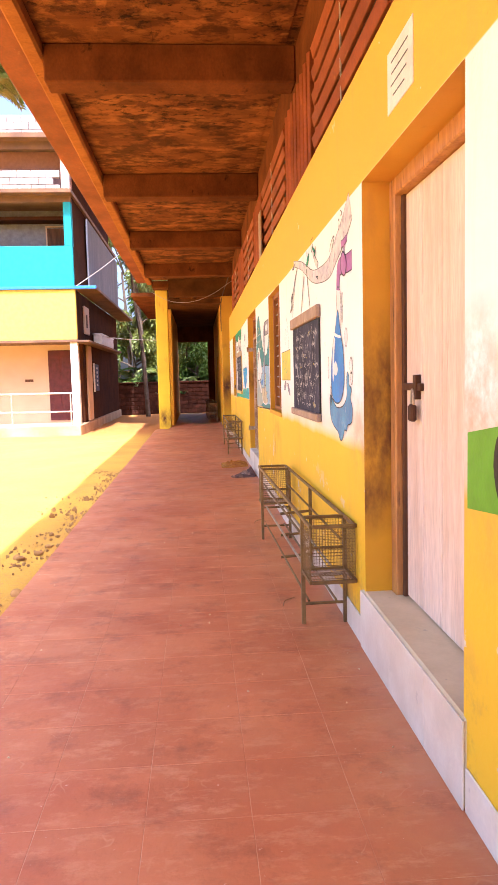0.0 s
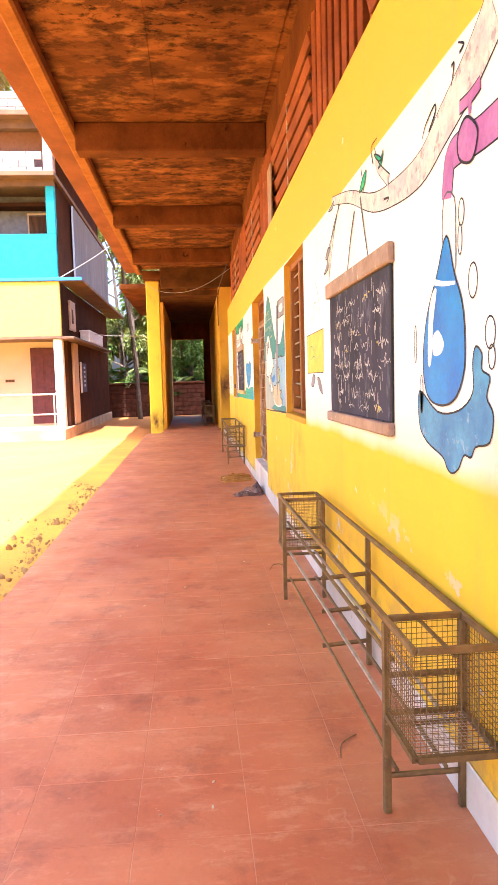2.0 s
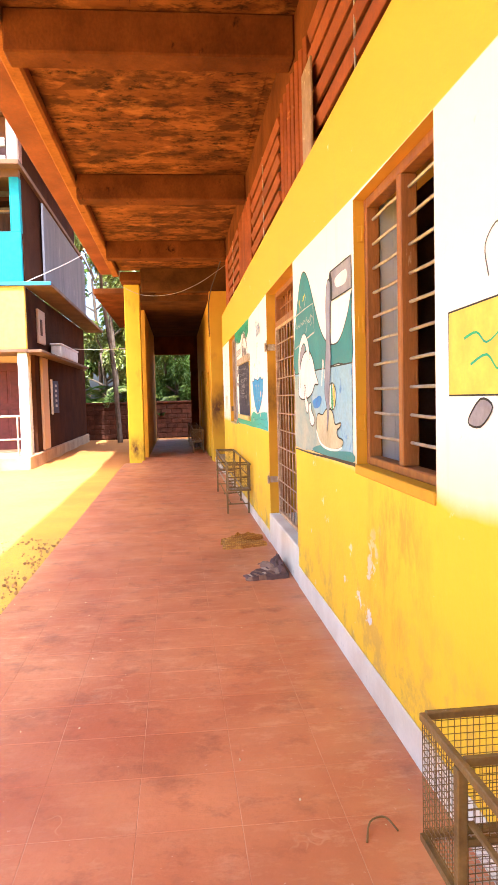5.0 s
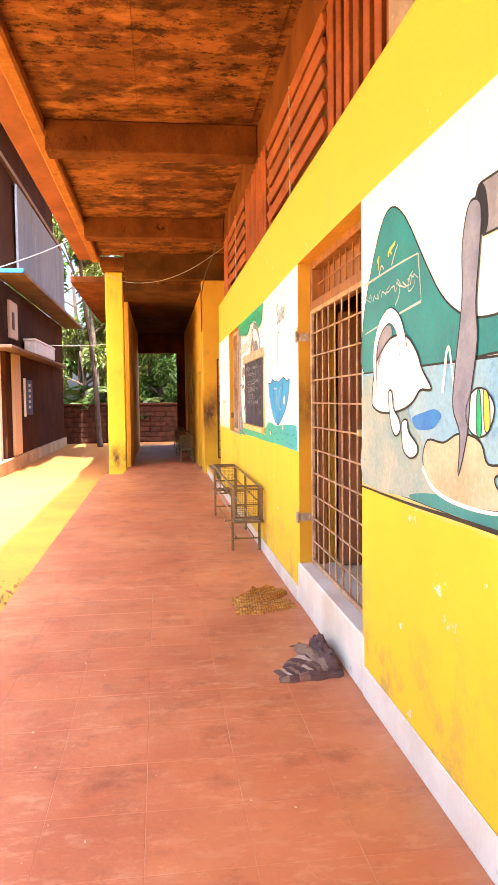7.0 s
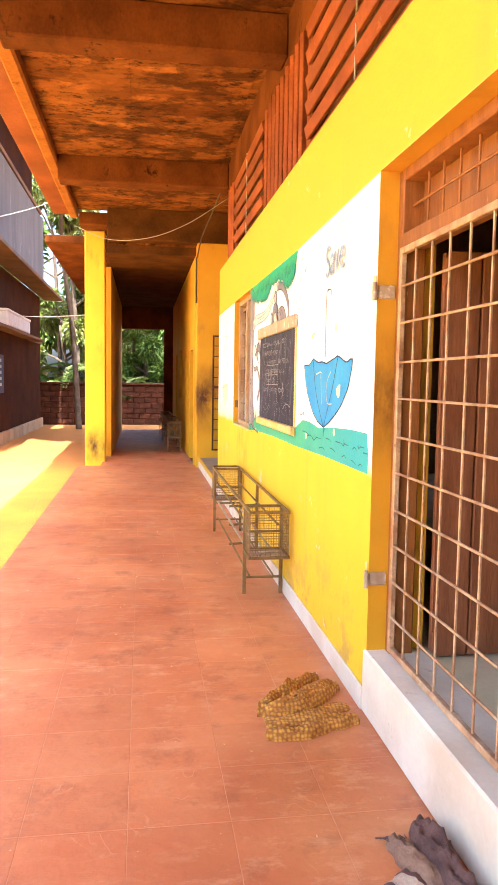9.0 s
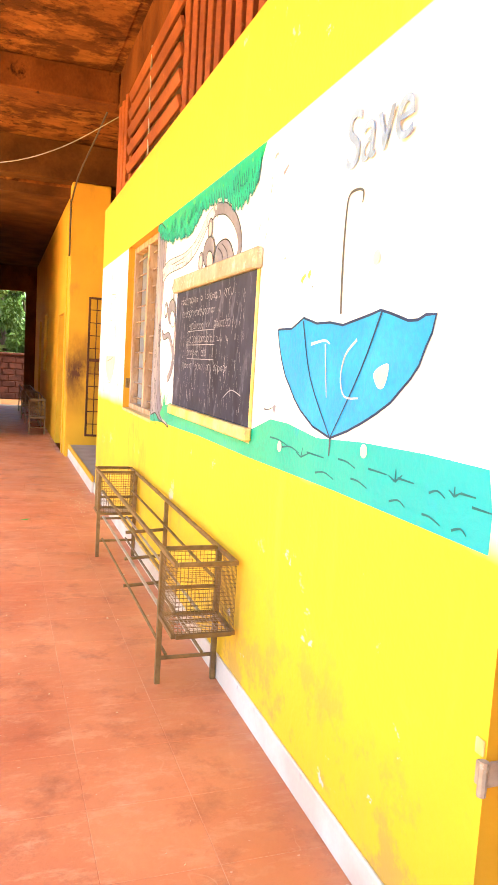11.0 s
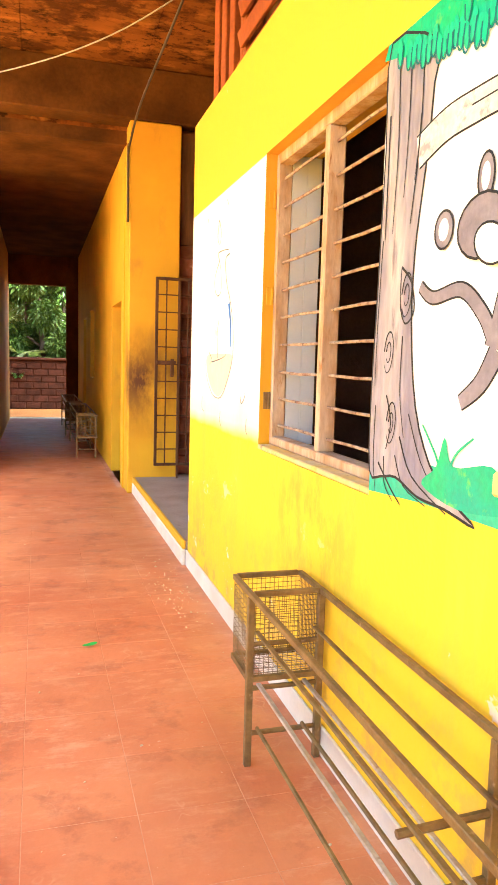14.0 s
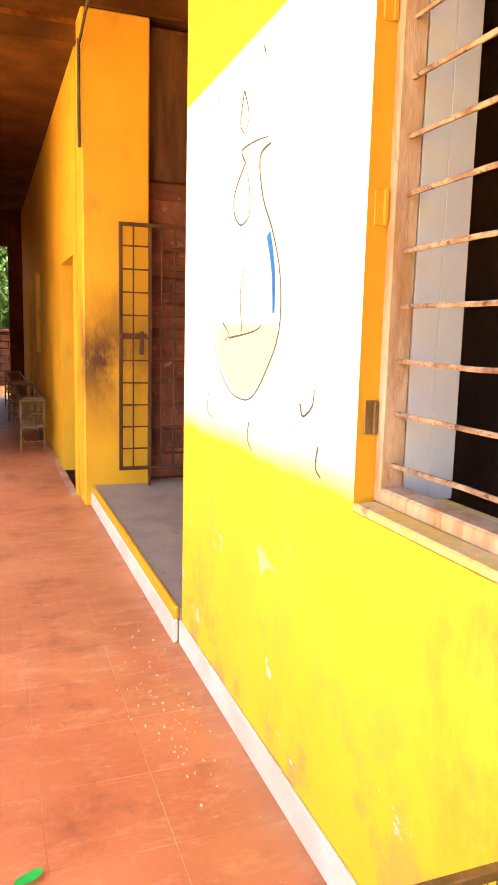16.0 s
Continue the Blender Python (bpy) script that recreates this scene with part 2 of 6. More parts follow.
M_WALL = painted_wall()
# reveal faces get a darker yellow that carries their shade, plus real grime
M_REVEAL = yellow_paint("yellow_reveal_in_shade", (((1.0, 2.74, 1.18), 0.42), ((0.97, 2.74, 0.95), 0.30), ((0.90, 2.74, 0.72), 0.22), ((0.95, 9.84, 1.25), 0.30)), (0.64, 0.345, 0.004), (0.55, 0.265, 0.004))
M_YELLOW = yellow_paint("yellow_wall")
M_PIER = yellow_paint("yellow_pier", (((0.93, 17.95, 1.05), 0.55),))
M_PILLAR = yellow_paint("yellow_pillar", (((-0.75, 18.78, 0.25), 0.35),), (0.80, 0.55, 0.006), (0.72, 0.46, 0.006))
M_TILE = floor_tile()
M_GROUT = surf("pale_joint", (0.64, 0.36, 0.22), (0.44, 0.14, 0.055), 3.0, 0.85)
M_SOFFIT = soffit()
M_BEAM = surf("brown_beam", (0.16, 0.047, 0.008), (0.085, 0.023, 0.004), 2.2, 0.9, spec=0.1, bump=0.3, fine=35, spots=(0.022, 0.008, 0.003), stretch=(1.5, 1, 1))
M_EDGE = surf("orange_edge_paint", (0.35, 0.125, 0.020), (0.25, 0.082, 0.012), 3.0, 0.9, spec=0.15, bump=0.3, fine=35, spots=(0.14, 0.045, 0.01))
M_SAND = sand()
M_CEMENT = surf("grey_cement", (0.68, 0.56, 0.33), (0.56, 0.44, 0.24), 3.0, 0.75, speck=0.1, bump=0.08, spots=(0.28, 0.24, 0.2), spot_at=0.66)
M_SKIRT = surf("whitish_skirting", (0.80, 0.72, 0.56), (0.66, 0.55, 0.39), 3.0, 0.6, speck=0.1, bump=0.08, spots=(0.40, 0.32, 0.22), spot_at=0.64)
M_PLASTER = surf("grey_plaster", (0.58, 0.57, 0.57), (0.48, 0.47, 0.47), 1.2, 0.85, speck=0.06, bump=0.05)
# room plaster toned dark: the dimness indoors is put into its colour
M_ROOM = surf("shade_toned_room_plaster", (0.20, 0.10, 0.06), (0.13, 0.065, 0.04), 2.0, 0.95, spec=0.1)
M_WOOD = surf("worn_door_board", (0.78, 0.64, 0.52), (0.66, 0.49, 0.36), 3.5, 0.6, stretch=(3, 3, 0.35), fine=40, spots=(0.45, 0.27, 0.17), spot_at=0.64)
M_FRAME = surf("orange_brown_timber", (0.34, 0.125, 0.026), (0.23, 0.08, 0.018), 6.0, 0.55, spec=0.3, stretch=(3, 3, 0.4), fine=50, spots=(0.62, 0.42, 0.22), spot_at=0.66)
M_FRAME_PALE = surf("peeling_pale_timber", (0.56, 0.40, 0.26), (0.40, 0.21, 0.08), 8.0, 0.65, stretch=(2, 2, 0.5), fine=50, spots=(0.35, 0.16, 0.05), spot_at=0.60)
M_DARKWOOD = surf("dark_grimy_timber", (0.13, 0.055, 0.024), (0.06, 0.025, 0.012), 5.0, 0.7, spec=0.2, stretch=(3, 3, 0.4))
M_LEAF_WOOD = surf("maroon_brown_timber", (0.34, 0.13, 0.055), (0.22, 0.075, 0.03), 5.0, 0.65, spec=0.25, stretch=(3, 3, 0.4), fine=45, vary=0.3)
M_LOUVRE = surf("rust_red_louvre", (0.30, 0.08, 0.022), (0.19, 0.044, 0.012), 3.0, 0.7, spec=0.2, stretch=(1, 0.6, 1), fine=45, spots=(0.38, 0.15, 0.05), spot_at=0.64, vary=0.35)
M_RUST = surf("brown_painted_steel", (0.24, 0.145, 0.045), (0.14, 0.08, 0.025), 14.0, 0.5, 0.25, fine=90, spots=(0.36, 0.24, 0.12), spot_at=0.64)
M_STEEL = surf("dull_steel", (0.52, 0.46, 0.38), (0.38, 0.30, 0.22), 14.0, 0.45, 0.5, fine=90, spots=(0.25, 0.12, 0.05))
M_GRILLE = surf("pale_painted_grille", (0.60, 0.40, 0.23), (0.34, 0.17, 0.08), 12.0, 0.5, 0.15, fine=80, spots=(0.22, 0.09, 0.03))
M_BLACKBOARD = surf("dusty_blackboard", (0.024, 0.025, 0.045), (0.055, 0.056, 0.09), 5.0, 0.8, spec=0.2, bump=0.15, fine=30, stretch=(1, 1, 0.5), spots=(0.11, 0.115, 0.16), spot_at=0.55)
M_CHALK = paint("chalk", (0.55, 0.54, 0.53))
M_CHALK_DIM = paint("faint_chalk", (0.46, 0.46, 0.50), (0.26, 0.26, 0.30))
M_CHALK_Y = paint("yellow_chalk", (0.62, 0.50, 0.06))
M_BAR = surf("rusty_bar", (0.55, 0.40, 0.26), (0.22, 0.11, 0.07), 22.0, 0.55, 0.2, fine=90, spots=(0.10, 0.05, 0.04), spot_at=0.55)
M_LANDING = surf("worn_cement_landing", (0.38, 0.29, 0.21), (0.28, 0.20, 0.14), 3.0, 0.7, spots=(0.20, 0.14, 0.10))
M_STAIR = surf("red_laterite_block", (0.27, 0.10, 0.06), (0.16, 0.06, 0.035), 5.0, 0.95, vary=0.4, spec=0.1, bump=0.5, fine=26, spots=(0.36, 0.22, 0.15), spot_at=0.6)
# slab colour with the dimness of the passage put into it
M_SHADE_SLAB = surf("shade_dark_slab", (0.12, 0.045, 0.012), (0.06, 0.022, 0.007), 2.5, 0.95, spec=0.1, bump=0.3, fine=30)
M_LEDGE = surf("chipped_ledge", (0.48, 0.39, 0.28), (0.36, 0.25, 0.15), 9.0, 0.6, fine=50, spots=(0.66, 0.58, 0.46), spot_at=0.56)
M_LEDGE_Y = surf("chipped_yellow_ledge", (0.72, 0.48, 0.07), (0.68, 0.54, 0.28), 9.0, 0.6, fine=50, spots=(0.40, 0.24, 0.12), spot_at=0.60)
M_JAMB = surf("worn_tan_jamb", (0.52, 0.25, 0.06), (0.38, 0.16, 0.035), 7.0, 0.6, stretch=(3, 3, 0.4), fine=50, spots=(0.14, 0.055, 0.02), spot_at=0.58)
M_LEDGE_D = surf("brown_ledge", (0.38, 0.26, 0.19), (0.27, 0.17, 0.12), 9.0, 0.6, fine=50, spots=(0.66, 0.55, 0.45), spot_at=0.60)
M_INK = paint("dark_outline", (0.014, 0.014, 0.02))
M_NAVY = paint("navy_outline", (0.012, 0.03, 0.11))
M_PENCIL = paint("grey_outline", (0.10, 0.10, 0.11))
M_BLUE = surf("blue_mural", (0.008, 0.15, 0.58), (0.015, 0.24, 0.66), 6.0, 0.55)
M_SPLASH = surf("splash_mural", (0.025, 0.18, 0.44), (0.07, 0.30, 0.54), 8.0, 0.55, spots=(0.30, 0.46, 0.60), spot_at=0.58)
M_SKYBLUE = surf("umbrella_mural", (0.010, 0.29, 0.68), (0.02, 0.35, 0.72), 6.0, 0.55)
M_SEA = surf("sea_mural", (0.20, 0.44, 0.66), (0.30, 0.48, 0.60), 4.0, 0.55, spots=(0.05, 0.21, 0.52), spot_at=0.58)
M_SHORE = surf("shore_mural", (0.20, 0.35, 0.39), (0.40, 0.44, 0.38), 5.0, 0.55, spots=(0.10, 0.30, 0.36), spot_at=0.6)
M_TEAL = surf("teal_mural", (0.006, 0.19, 0.225), (0.012, 0.245, 0.27), 4.0, 0.55)
M_TURF = surf("turf_mural", (0.012, 0.38, 0.25), (0.04, 0.46, 0.26), 3.0, 0.55, spots=(0.008, 0.32, 0.40), spot_at=0.6)
turf_nodes = M_TURF.node_tree.nodes
turf_axis = turf_nodes.new("ShaderNodeSeparateXYZ")
tie(M_TURF, turf_nodes.new("ShaderNodeNewGeometry").outputs["Position"], turf_axis.inputs[0])
turf_base = turf_nodes["Principled BSDF"].inputs["Base Color"]
tie(M_TURF, mixed(M_TURF, calc(M_TURF, "MULTIPLY", ramp(M_TURF, turf_axis.outputs[1], 11.2, 9.9), 0.8), turf_base.links[0].from_socket, (0.008, 0.40, 0.52)), turf_base)
M_LEAFPAINT = surf("leaf_mural", (0.012, 0.44, 0.17), (0.008, 0.37, 0.24), 7.0, 0.55, spots=(0.15, 0.55, 0.09), spot_at=0.58)
M_LILAC = surf("purple_mural", (0.36, 0.11, 0.36), (0.44, 0.18, 0.44), 8.0, 0.55)
M_BARK = surf("bark_mural", (0.21, 0.195, 0.26), (0.45, 0.41, 0.40), 6.0, 0.6, stretch=(1, 1, 0.25), spots=(0.20, 0.17, 0.19), spot_at=0.58)
M_BRANCH = surf("branch_mural", (0.52, 0.48, 0.52), (0.76, 0.71, 0.66), 9.0, 0.6, spots=(0.33, 0.30, 0.35), spot_at=0.55)
M_GREYPAINT = surf("grey_mural", (0.21, 0.20, 0.25), (0.33, 0.32, 0.37), 7.0, 0.6)
M_TAN = surf("tan_mural", (0.42, 0.38, 0.24), (0.56, 0.51, 0.36), 6.0, 0.6)
M_WHITEPAINT = paint("white_mural", (0.84, 0.83, 0.82), (0.76, 0.75, 0.74))
M_MONKEY = surf("taupe_mural", (0.17, 0.155, 0.20), (0.25, 0.23, 0.275), 7.0, 0.6)
M_LILACGREY = surf("lilac_grey_mural", (0.19, 0.20, 0.29), (0.31, 0.32, 0.42), 8.0, 0.6)
M_DEEP = paint("deep_teal_outline", (0.01, 0.14, 0.16))
M_TURFLEAF = surf("teal_leaf_mural", (0.008, 0.40, 0.27), (0.02, 0.48, 0.24), 9.0, 0.55)
M_CARD = paint("yellow_card_mural", (0.78, 0.62, 0.09))
M_LIME = paint("lime_mural", (0.14, 0.38, 0.015))
M_PAPER = paint("paper", (0.82, 0.78, 0.74))
M_PEACH = paint("peach_mural", (0.78, 0.58, 0.50), (0.80, 0.70, 0.44))
M_BLUSH = surf("blush_mural", (0.58, 0.44, 0.42), (0.68, 0.54, 0.48), 8.0, 0.6)
M_PALEBLUE = surf("pale_blue_mural", (0.42, 0.60, 0.76), (0.58, 0.70, 0.80), 12.0, 0.6)
M_LETTER = surf("letter_mural", (0.20, 0.26, 0.40), (0.32, 0.44, 0.68), 9.0, 0.6)
M_TAN_CLOTH = surf("tan_cloth", (0.30, 0.17, 0.10), (0.20, 0.105, 0.06), 14.0, 0.95, bump=0.5, fine=120)


def woven_rag():
    """Ochre towelling with a raised honeycomb weave."""
    m, bsdf, where = blank("ochre_weave")
    cell = node(m, "ShaderNodeTexVoronoi", Scale=62.0, Randomness=0.35)
    tie(m, where, cell.inputs["Vector"])
    knot = ramp(m, cell.outputs["Distance"], 0.62, 0.25)
    col = mixed(m, ramp(m, noise_of(m, where, 14.0, 5.0), 0.35, 0.65), (0.64, 0.33, 0.045), (0.54, 0.24, 0.028))
    col = mixed(m, knot, (0.30, 0.11, 0.013), col)
    tie(m, col, bsdf.inputs["Base Color"])
    bsdf.inputs["Roughness"].default_value = 0.95
    relief(m, bsdf, knot, 0.9, 0.004)
    return m


M_RAG = woven_rag()
M_MAT = surf("dark_cloth", (0.085, 0.040, 0.030), (0.17, 0.085, 0.06), 12.0, 0.95, bump=0.5, fine=120)
M_STRIPE = surf("cream_stripe", (0.62, 0.48, 0.34), (0.45, 0.30, 0.20), 14.0, 0.95, bump=0.4, fine=120)
# laterite tone lowered to put the boundary wall's shade into it
M_LATERITE = surf("laterite", (0.085, 0.030, 0.016), (0.045, 0.018, 0.010), 5.0, 0.95, spec=0.1, bump=0.6, fine=26, spots=(0.07, 0.03, 0.02), vary=0.4)
M_RUBBLE = surf("rubble", (0.46, 0.26, 0.075), (0.26, 0.125, 0.04), 9.0, 0.9, bump=0.5, fine=40, vary=0.3)
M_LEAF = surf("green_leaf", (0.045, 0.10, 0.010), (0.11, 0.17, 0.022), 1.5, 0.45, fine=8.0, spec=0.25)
# brighter copy of the leaf with sunlight put into its tone
M_LEAF_SUN = surf("leaf_in_sun", (0.11, 0.15, 0.015), (0.20, 0.22, 0.035), 1.5, 0.45, fine=8.0)
M_TRUNK = surf("grey_bark", (0.16, 0.12, 0.085), (0.09, 0.065, 0.045), 5.0, 0.95, spec=0.1, bump=0.6, fine=20)
M_WIRE = surf("pale_cable", (0.46, 0.40, 0.34), (0.34, 0.28, 0.22), 5.0, 0.6)
M_DARKWIRE = surf("dark_cable", (0.05, 0.03, 0.025), (0.08, 0.05, 0.04), 5.0, 0.6)


# ---- shapes ----
def finish(bm, name, material, parent=None, label="", smooth=False):
    me = bpy.data.meshes.new(name)
    bm.normal_update()
    bm.to_mesh(me)
    bm.free()
    for m in material if isinstance(material, (list, tuple)) else [material]:
        me.materials.append(m)
    if smooth:
        me.polygons.foreach_set("use_smooth", [True] * len(me.polygons))
    ob = new(name, me)
    if parent:
        ob.parent, ob.matrix_parent_inverse = parent, Matrix.Translation(-parent.location)
    return tagged(ob, label)


def part(name, bm, material, parent, label="", smooth=False):
    return finish(bm, name, material, parent, label, smooth)


def thing(name, x, y, z, label, category, group=""):
    return tagged(place(new(name), x, y, z), label, category, group)


def place(ob, x, y, z):
    ob.location = (x, y, z)
    return ob


def add_box(bm, x0, x1, y0, y1, z0, z1, bevel=0.0, turn=None, slot=0):
    m = Matrix.LocRotScale(((x0 + x1) / 2, (y0 + y1) / 2, (z0 + z1) / 2), turn, (x1 - x0, y1 - y0, z1 - z0))
    made = bmesh.ops.create_cube(bm, size=1, matrix=m)["verts"]
    faces = {f for v in made for f in v.link_faces}
    for f in faces:
        f.material_index = slot
    if bevel:
        edges = list({e for v in made for e in v.link_edges})
        bmesh.ops.bevel(bm, geom=edges, offset=bevel, segments=1, affect="EDGES")
    return bm


def boxes(*rows, bevel=0.0):
    bm = bmesh.new()
    for r in rows:
        add_box(bm, *r, bevel=bevel)
    return bm


def tube(bm, pts, r, sides=6):
    """A round bar along the points."""
    pts = [Vector(p) for p in pts]
    rings = []
    for i, p in enumerate(pts):
        d = (pts[min(i + 1, len(pts) - 1)] - pts[max(i - 1, 0)]).normalized()
        side = d.cross(Vector((0, 0, 1)) if abs(d.z) < 0.9 else Vector((0, 1, 0))).normalized()
        up = side.cross(d)
        rad = r[i] if isinstance(r, (list, tuple)) else r
        rings.append([bm.verts.new(p + rad * (math.cos(a) * side + math.sin(a) * up)) for a in (2 * math.pi * k / sides for k in range(sides))])
    for a, b in zip(rings, rings[1:]):
        for k in range(sides):
            bm.faces.new((a[k], a[(k + 1) % sides], b[(k + 1) % sides], b[k]))
    bm.faces.new(rings[0][::-1])
    bm.faces.new(rings[-1])
    return bm


def curve(pts, steps=5, closed=False):
    """A smooth line through a few points."""
    pts = [Vector(p) for p in pts]
    n, out = len(pts), []
    for i in range(n if closed else n - 1):
        p = [pts[(i + k) % n] if closed else pts[min(max(i + k, 0), n - 1)] for k in (-1, 0, 1, 2)]
        for s in range(steps):
            t = s / steps
            out.append(0.5 * (2 * p[1] + (p[2] - p[0]) * t + (2 * p[0] - 5 * p[1] + 4 * p[2] - p[3]) * t * t + (3 * p[1] - p[0] - 3 * p[2] + p[3]) * t ** 3))
    return out if closed else out + [pts[-1]]


# ---- flat paint on the long wall: places are (y, z) on its face ----
COAT = 0.0006
coats = [0]


def coat(layer):
    """How far a coat of paint stands out; no two coats share a plane."""
    coats[0] += 1
    return FACE - COAT * layer - 0.00003 * (coats[0] % 19)


def fill(bm, outline, layer, smooth=4):
    pts = curve(outline, smooth, True) if smooth else [Vector(p) for p in outline]
    x = coat(layer)
    f = bm.faces.new([bm.verts.new((x, p[0], p[1])) for p in pts])
    f.normal_update()
    if f.normal.x > 0:
        f.normal_flip()
    bmesh.ops.triangulate(bm, faces=[f])
    return bm


def oval(y, z, ry, rz, tilt=0.0, n=18):
    c, s = math.cos(tilt), math.sin(tilt)
    return [(y + c * ry * math.cos(a) - s * rz * math.sin(a), z + s * ry * math.cos(a) + c * rz * math.sin(a)) for a in (2 * math.pi * k / n for k in range(n))]


def stroke(bm, pts, width, layer, steps=5, taper=None, closed=False):
    """A brush line; taper gives the width at its end."""
    line = curve(pts, steps, closed) if len(pts) > 2 else [Vector(p) for p in pts]
    if closed:
        line = line + [line[0]]
    x, last, n = coat(layer), None, len(line)
    for i, p in enumerate(line):
        d = line[min(i + 1, n - 1)] - line[max(i - 1, 0)]
        d = d.normalized() if d.length > 1e-9 else Vector((1, 0))
        w = 0.5 * (width + ((taper if taper is not None else width) - width) * i / max(n - 1, 1))
        pair = [bm.verts.new((x, p[0] - d[1] * w, p[1] + d[0] * w)), bm.verts.new((x, p[0] + d[1] * w, p[1] - d[0] * w))]
        if last:
            f = bm.faces.new((last[0], last[1], pair[1], pair[0]))
            f.normal_update()
            if f.normal.x > 0:
                f.normal_flip()
        last = pair
    return bm


def paint_shape(name, outline, material, parent, layer, line=0.008, smooth=4, ink=None, label=""):
    """One painted shape with its brushed outline."""
    ob = part(name, fill(bmesh.new(), outline, layer, smooth), material, parent, label)
    if line:
        part("outline", stroke(bmesh.new(), outline, line, layer + 1, smooth or 1, None, True), ink or M_INK, ob)
    return ob


# ---- the setting ----
def setting(name, bm, material, label=""):
    return tagged(finish(bm, name, material, None, label), kind="structure")


def wall_sheet(y0, y1, z0, z1, thick, holes):
    """A wall along y with its face at FACE and openings (y0, y1, z0, z1) right through it. Slots: face, reveal, back."""
    bm = bmesh.new()
    ys = sorted({y0, y1, *(v for h in holes for v in h[:2])})
    zs = sorted({z0, z1, *(v for h in holes for v in h[2:])})
    inside = lambda y, z: any(h[0] < y < h[1] and h[2] < z < h[3] for h in holes)
    solid = {}
    for i in range(len(ys) - 1):
        for k in range(len(zs) - 1):
            solid[i, k] = not inside((ys[i] + ys[i + 1]) / 2, (zs[k] + zs[k + 1]) / 2)
    a, b = FACE, FACE + thick

    def quad(pts, slot):
        bm.faces.new([bm.verts.new(p) for p in pts]).material_index = slot
    for (i, k), full in solid.items():
        if not full:
            continue
        p, q, r, s = ys[i], ys[i + 1], zs[k], zs[k + 1]
        quad(((a, p, r), (a, p, s), (a, q, s), (a, q, r)), 0)
        quad(((b, p, r), (b, q, r), (b, q, s), (b, p, s)), 2)
        if not solid.get((i - 1, k)):
            quad(((a, p, r), (b, p, r), (b, p, s), (a, p, s)), 1)
        if not solid.get((i + 1, k)):
            quad(((a, q, r), (a, q, s), (b, q, s), (b, q, r)), 1)
        if not solid.get((i, k - 1)):
            quad(((a, p, r), (a, q, r), (b, q, r), (b, p, r)), 1)
        if not solid.get((i, k + 1)):
            quad(((a, p, s), (b, p, s), (b, q, s), (a, q, s)), 1)
    bmesh.ops.remove_doubles(bm, verts=bm.verts, dist=1e-5)
    bmesh.ops.recalc_face_normals(bm, faces=bm.faces)
    return bm


DOOR_A = (1.53, 2.74, 0.27, 2.083)
WIN_A = (5.90, 6.86, 0.92, 2.06)
DOOR_B = (8.45, 9.84, 0.25, 2.10)
WIN_B = (13.10, 14.14, 0.89, 2.065)
WALL_TOP, WALL_END = 2.57, 15.53
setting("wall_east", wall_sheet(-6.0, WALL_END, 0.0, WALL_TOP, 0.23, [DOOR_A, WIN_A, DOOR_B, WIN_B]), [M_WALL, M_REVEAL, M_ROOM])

# ground: one sheet with gentle unevenness near the buildings
g = bmesh.new()
bmesh.ops.create_grid(g, x_segments=60, y_segments=70, size=1, matrix=Matrix.Translation((-4, 14, -0.28)) @ Matrix.Diagonal((14, 26, 1, 1)))
for v in g.verts:
    v.co.z += 0.05 * (noise.noise(v.co * 0.7) + 0.5 * noise.noise(v.co * 2.1)) * (1 if v.co.x < -1.2 else 0)
outer = [v for v in g.verts if v.is_boundary]
for v in outer:
    v.co.z = -0.28
rim = bmesh.ops.extrude_edge_only(g, edges=[e for e in g.edges if e.is_boundary])["geom"]
for v in (x for x in rim if isinstance(x, bmesh.types.BMVert)):
    v.co.x, v.co.y = -4 + (v.co.x + 4) * 40, 14 + (v.co.y - 14) * 25
setting("ground", g, M_SAND)

EDGE = -0.93
floor = setting("floor", boxes((EDGE, FACE + 0.02, -6, 18.25, -0.6, -0.0008), (-0.62, 0.80, 18.25, 26.3, -0.6, -0.0008)), M_GROUT)
setting("room_floor", boxes((FACE + 0.23, 5.4, -6, WALL_END - 0.23, -0.6, 0.25)), M_CEMENT)
setting("landing_floor", boxes((0.87, 4.2, WALL_END - 0.002, 18.1, -0.6, 0.15)), M_LANDING)
setting("landing_kerb", boxes((0.844, 0.868, WALL_END, 17.95, 0.0, 0.10), bevel=0.006), M_SKIRT)
setting("landing_edge", boxes((0.847, 0.869, WALL_END, 17.95, 0.1005, 0.156), bevel=0.006), M_YELLOW)
setting("baseboard", boxes((0.872, 0.8796, -6, 1.50, 0.0, 0.135), (0.872, 0.8796, 2.80, 8.42, 0.0, 0.135), (0.868, 0.8796, 9.87, WALL_END, 0.0, 0.098), bevel=0.003), M_SKIRT)
setting("door_sill_a", boxes((0.874, 1.11, 1.505, 2.795, 0.0, 0.275), bevel=0.008), M_CEMENT)
sill = bpy.data.objects["door_sill_a"]
for a, b in ((1.506, 1.86), (1.863, 2.32), (2.323, 2.794)):
    part("facing_tile", boxes((0.866, 0.8736, a, b, 0.001, 0.268), bevel=0.002), M_SKIRT, sill)
setting("door_sill_b", boxes((0.872, 1.11, 8.425, 9.865, 0.0, 0.256), bevel=0.008), M_SKIRT)

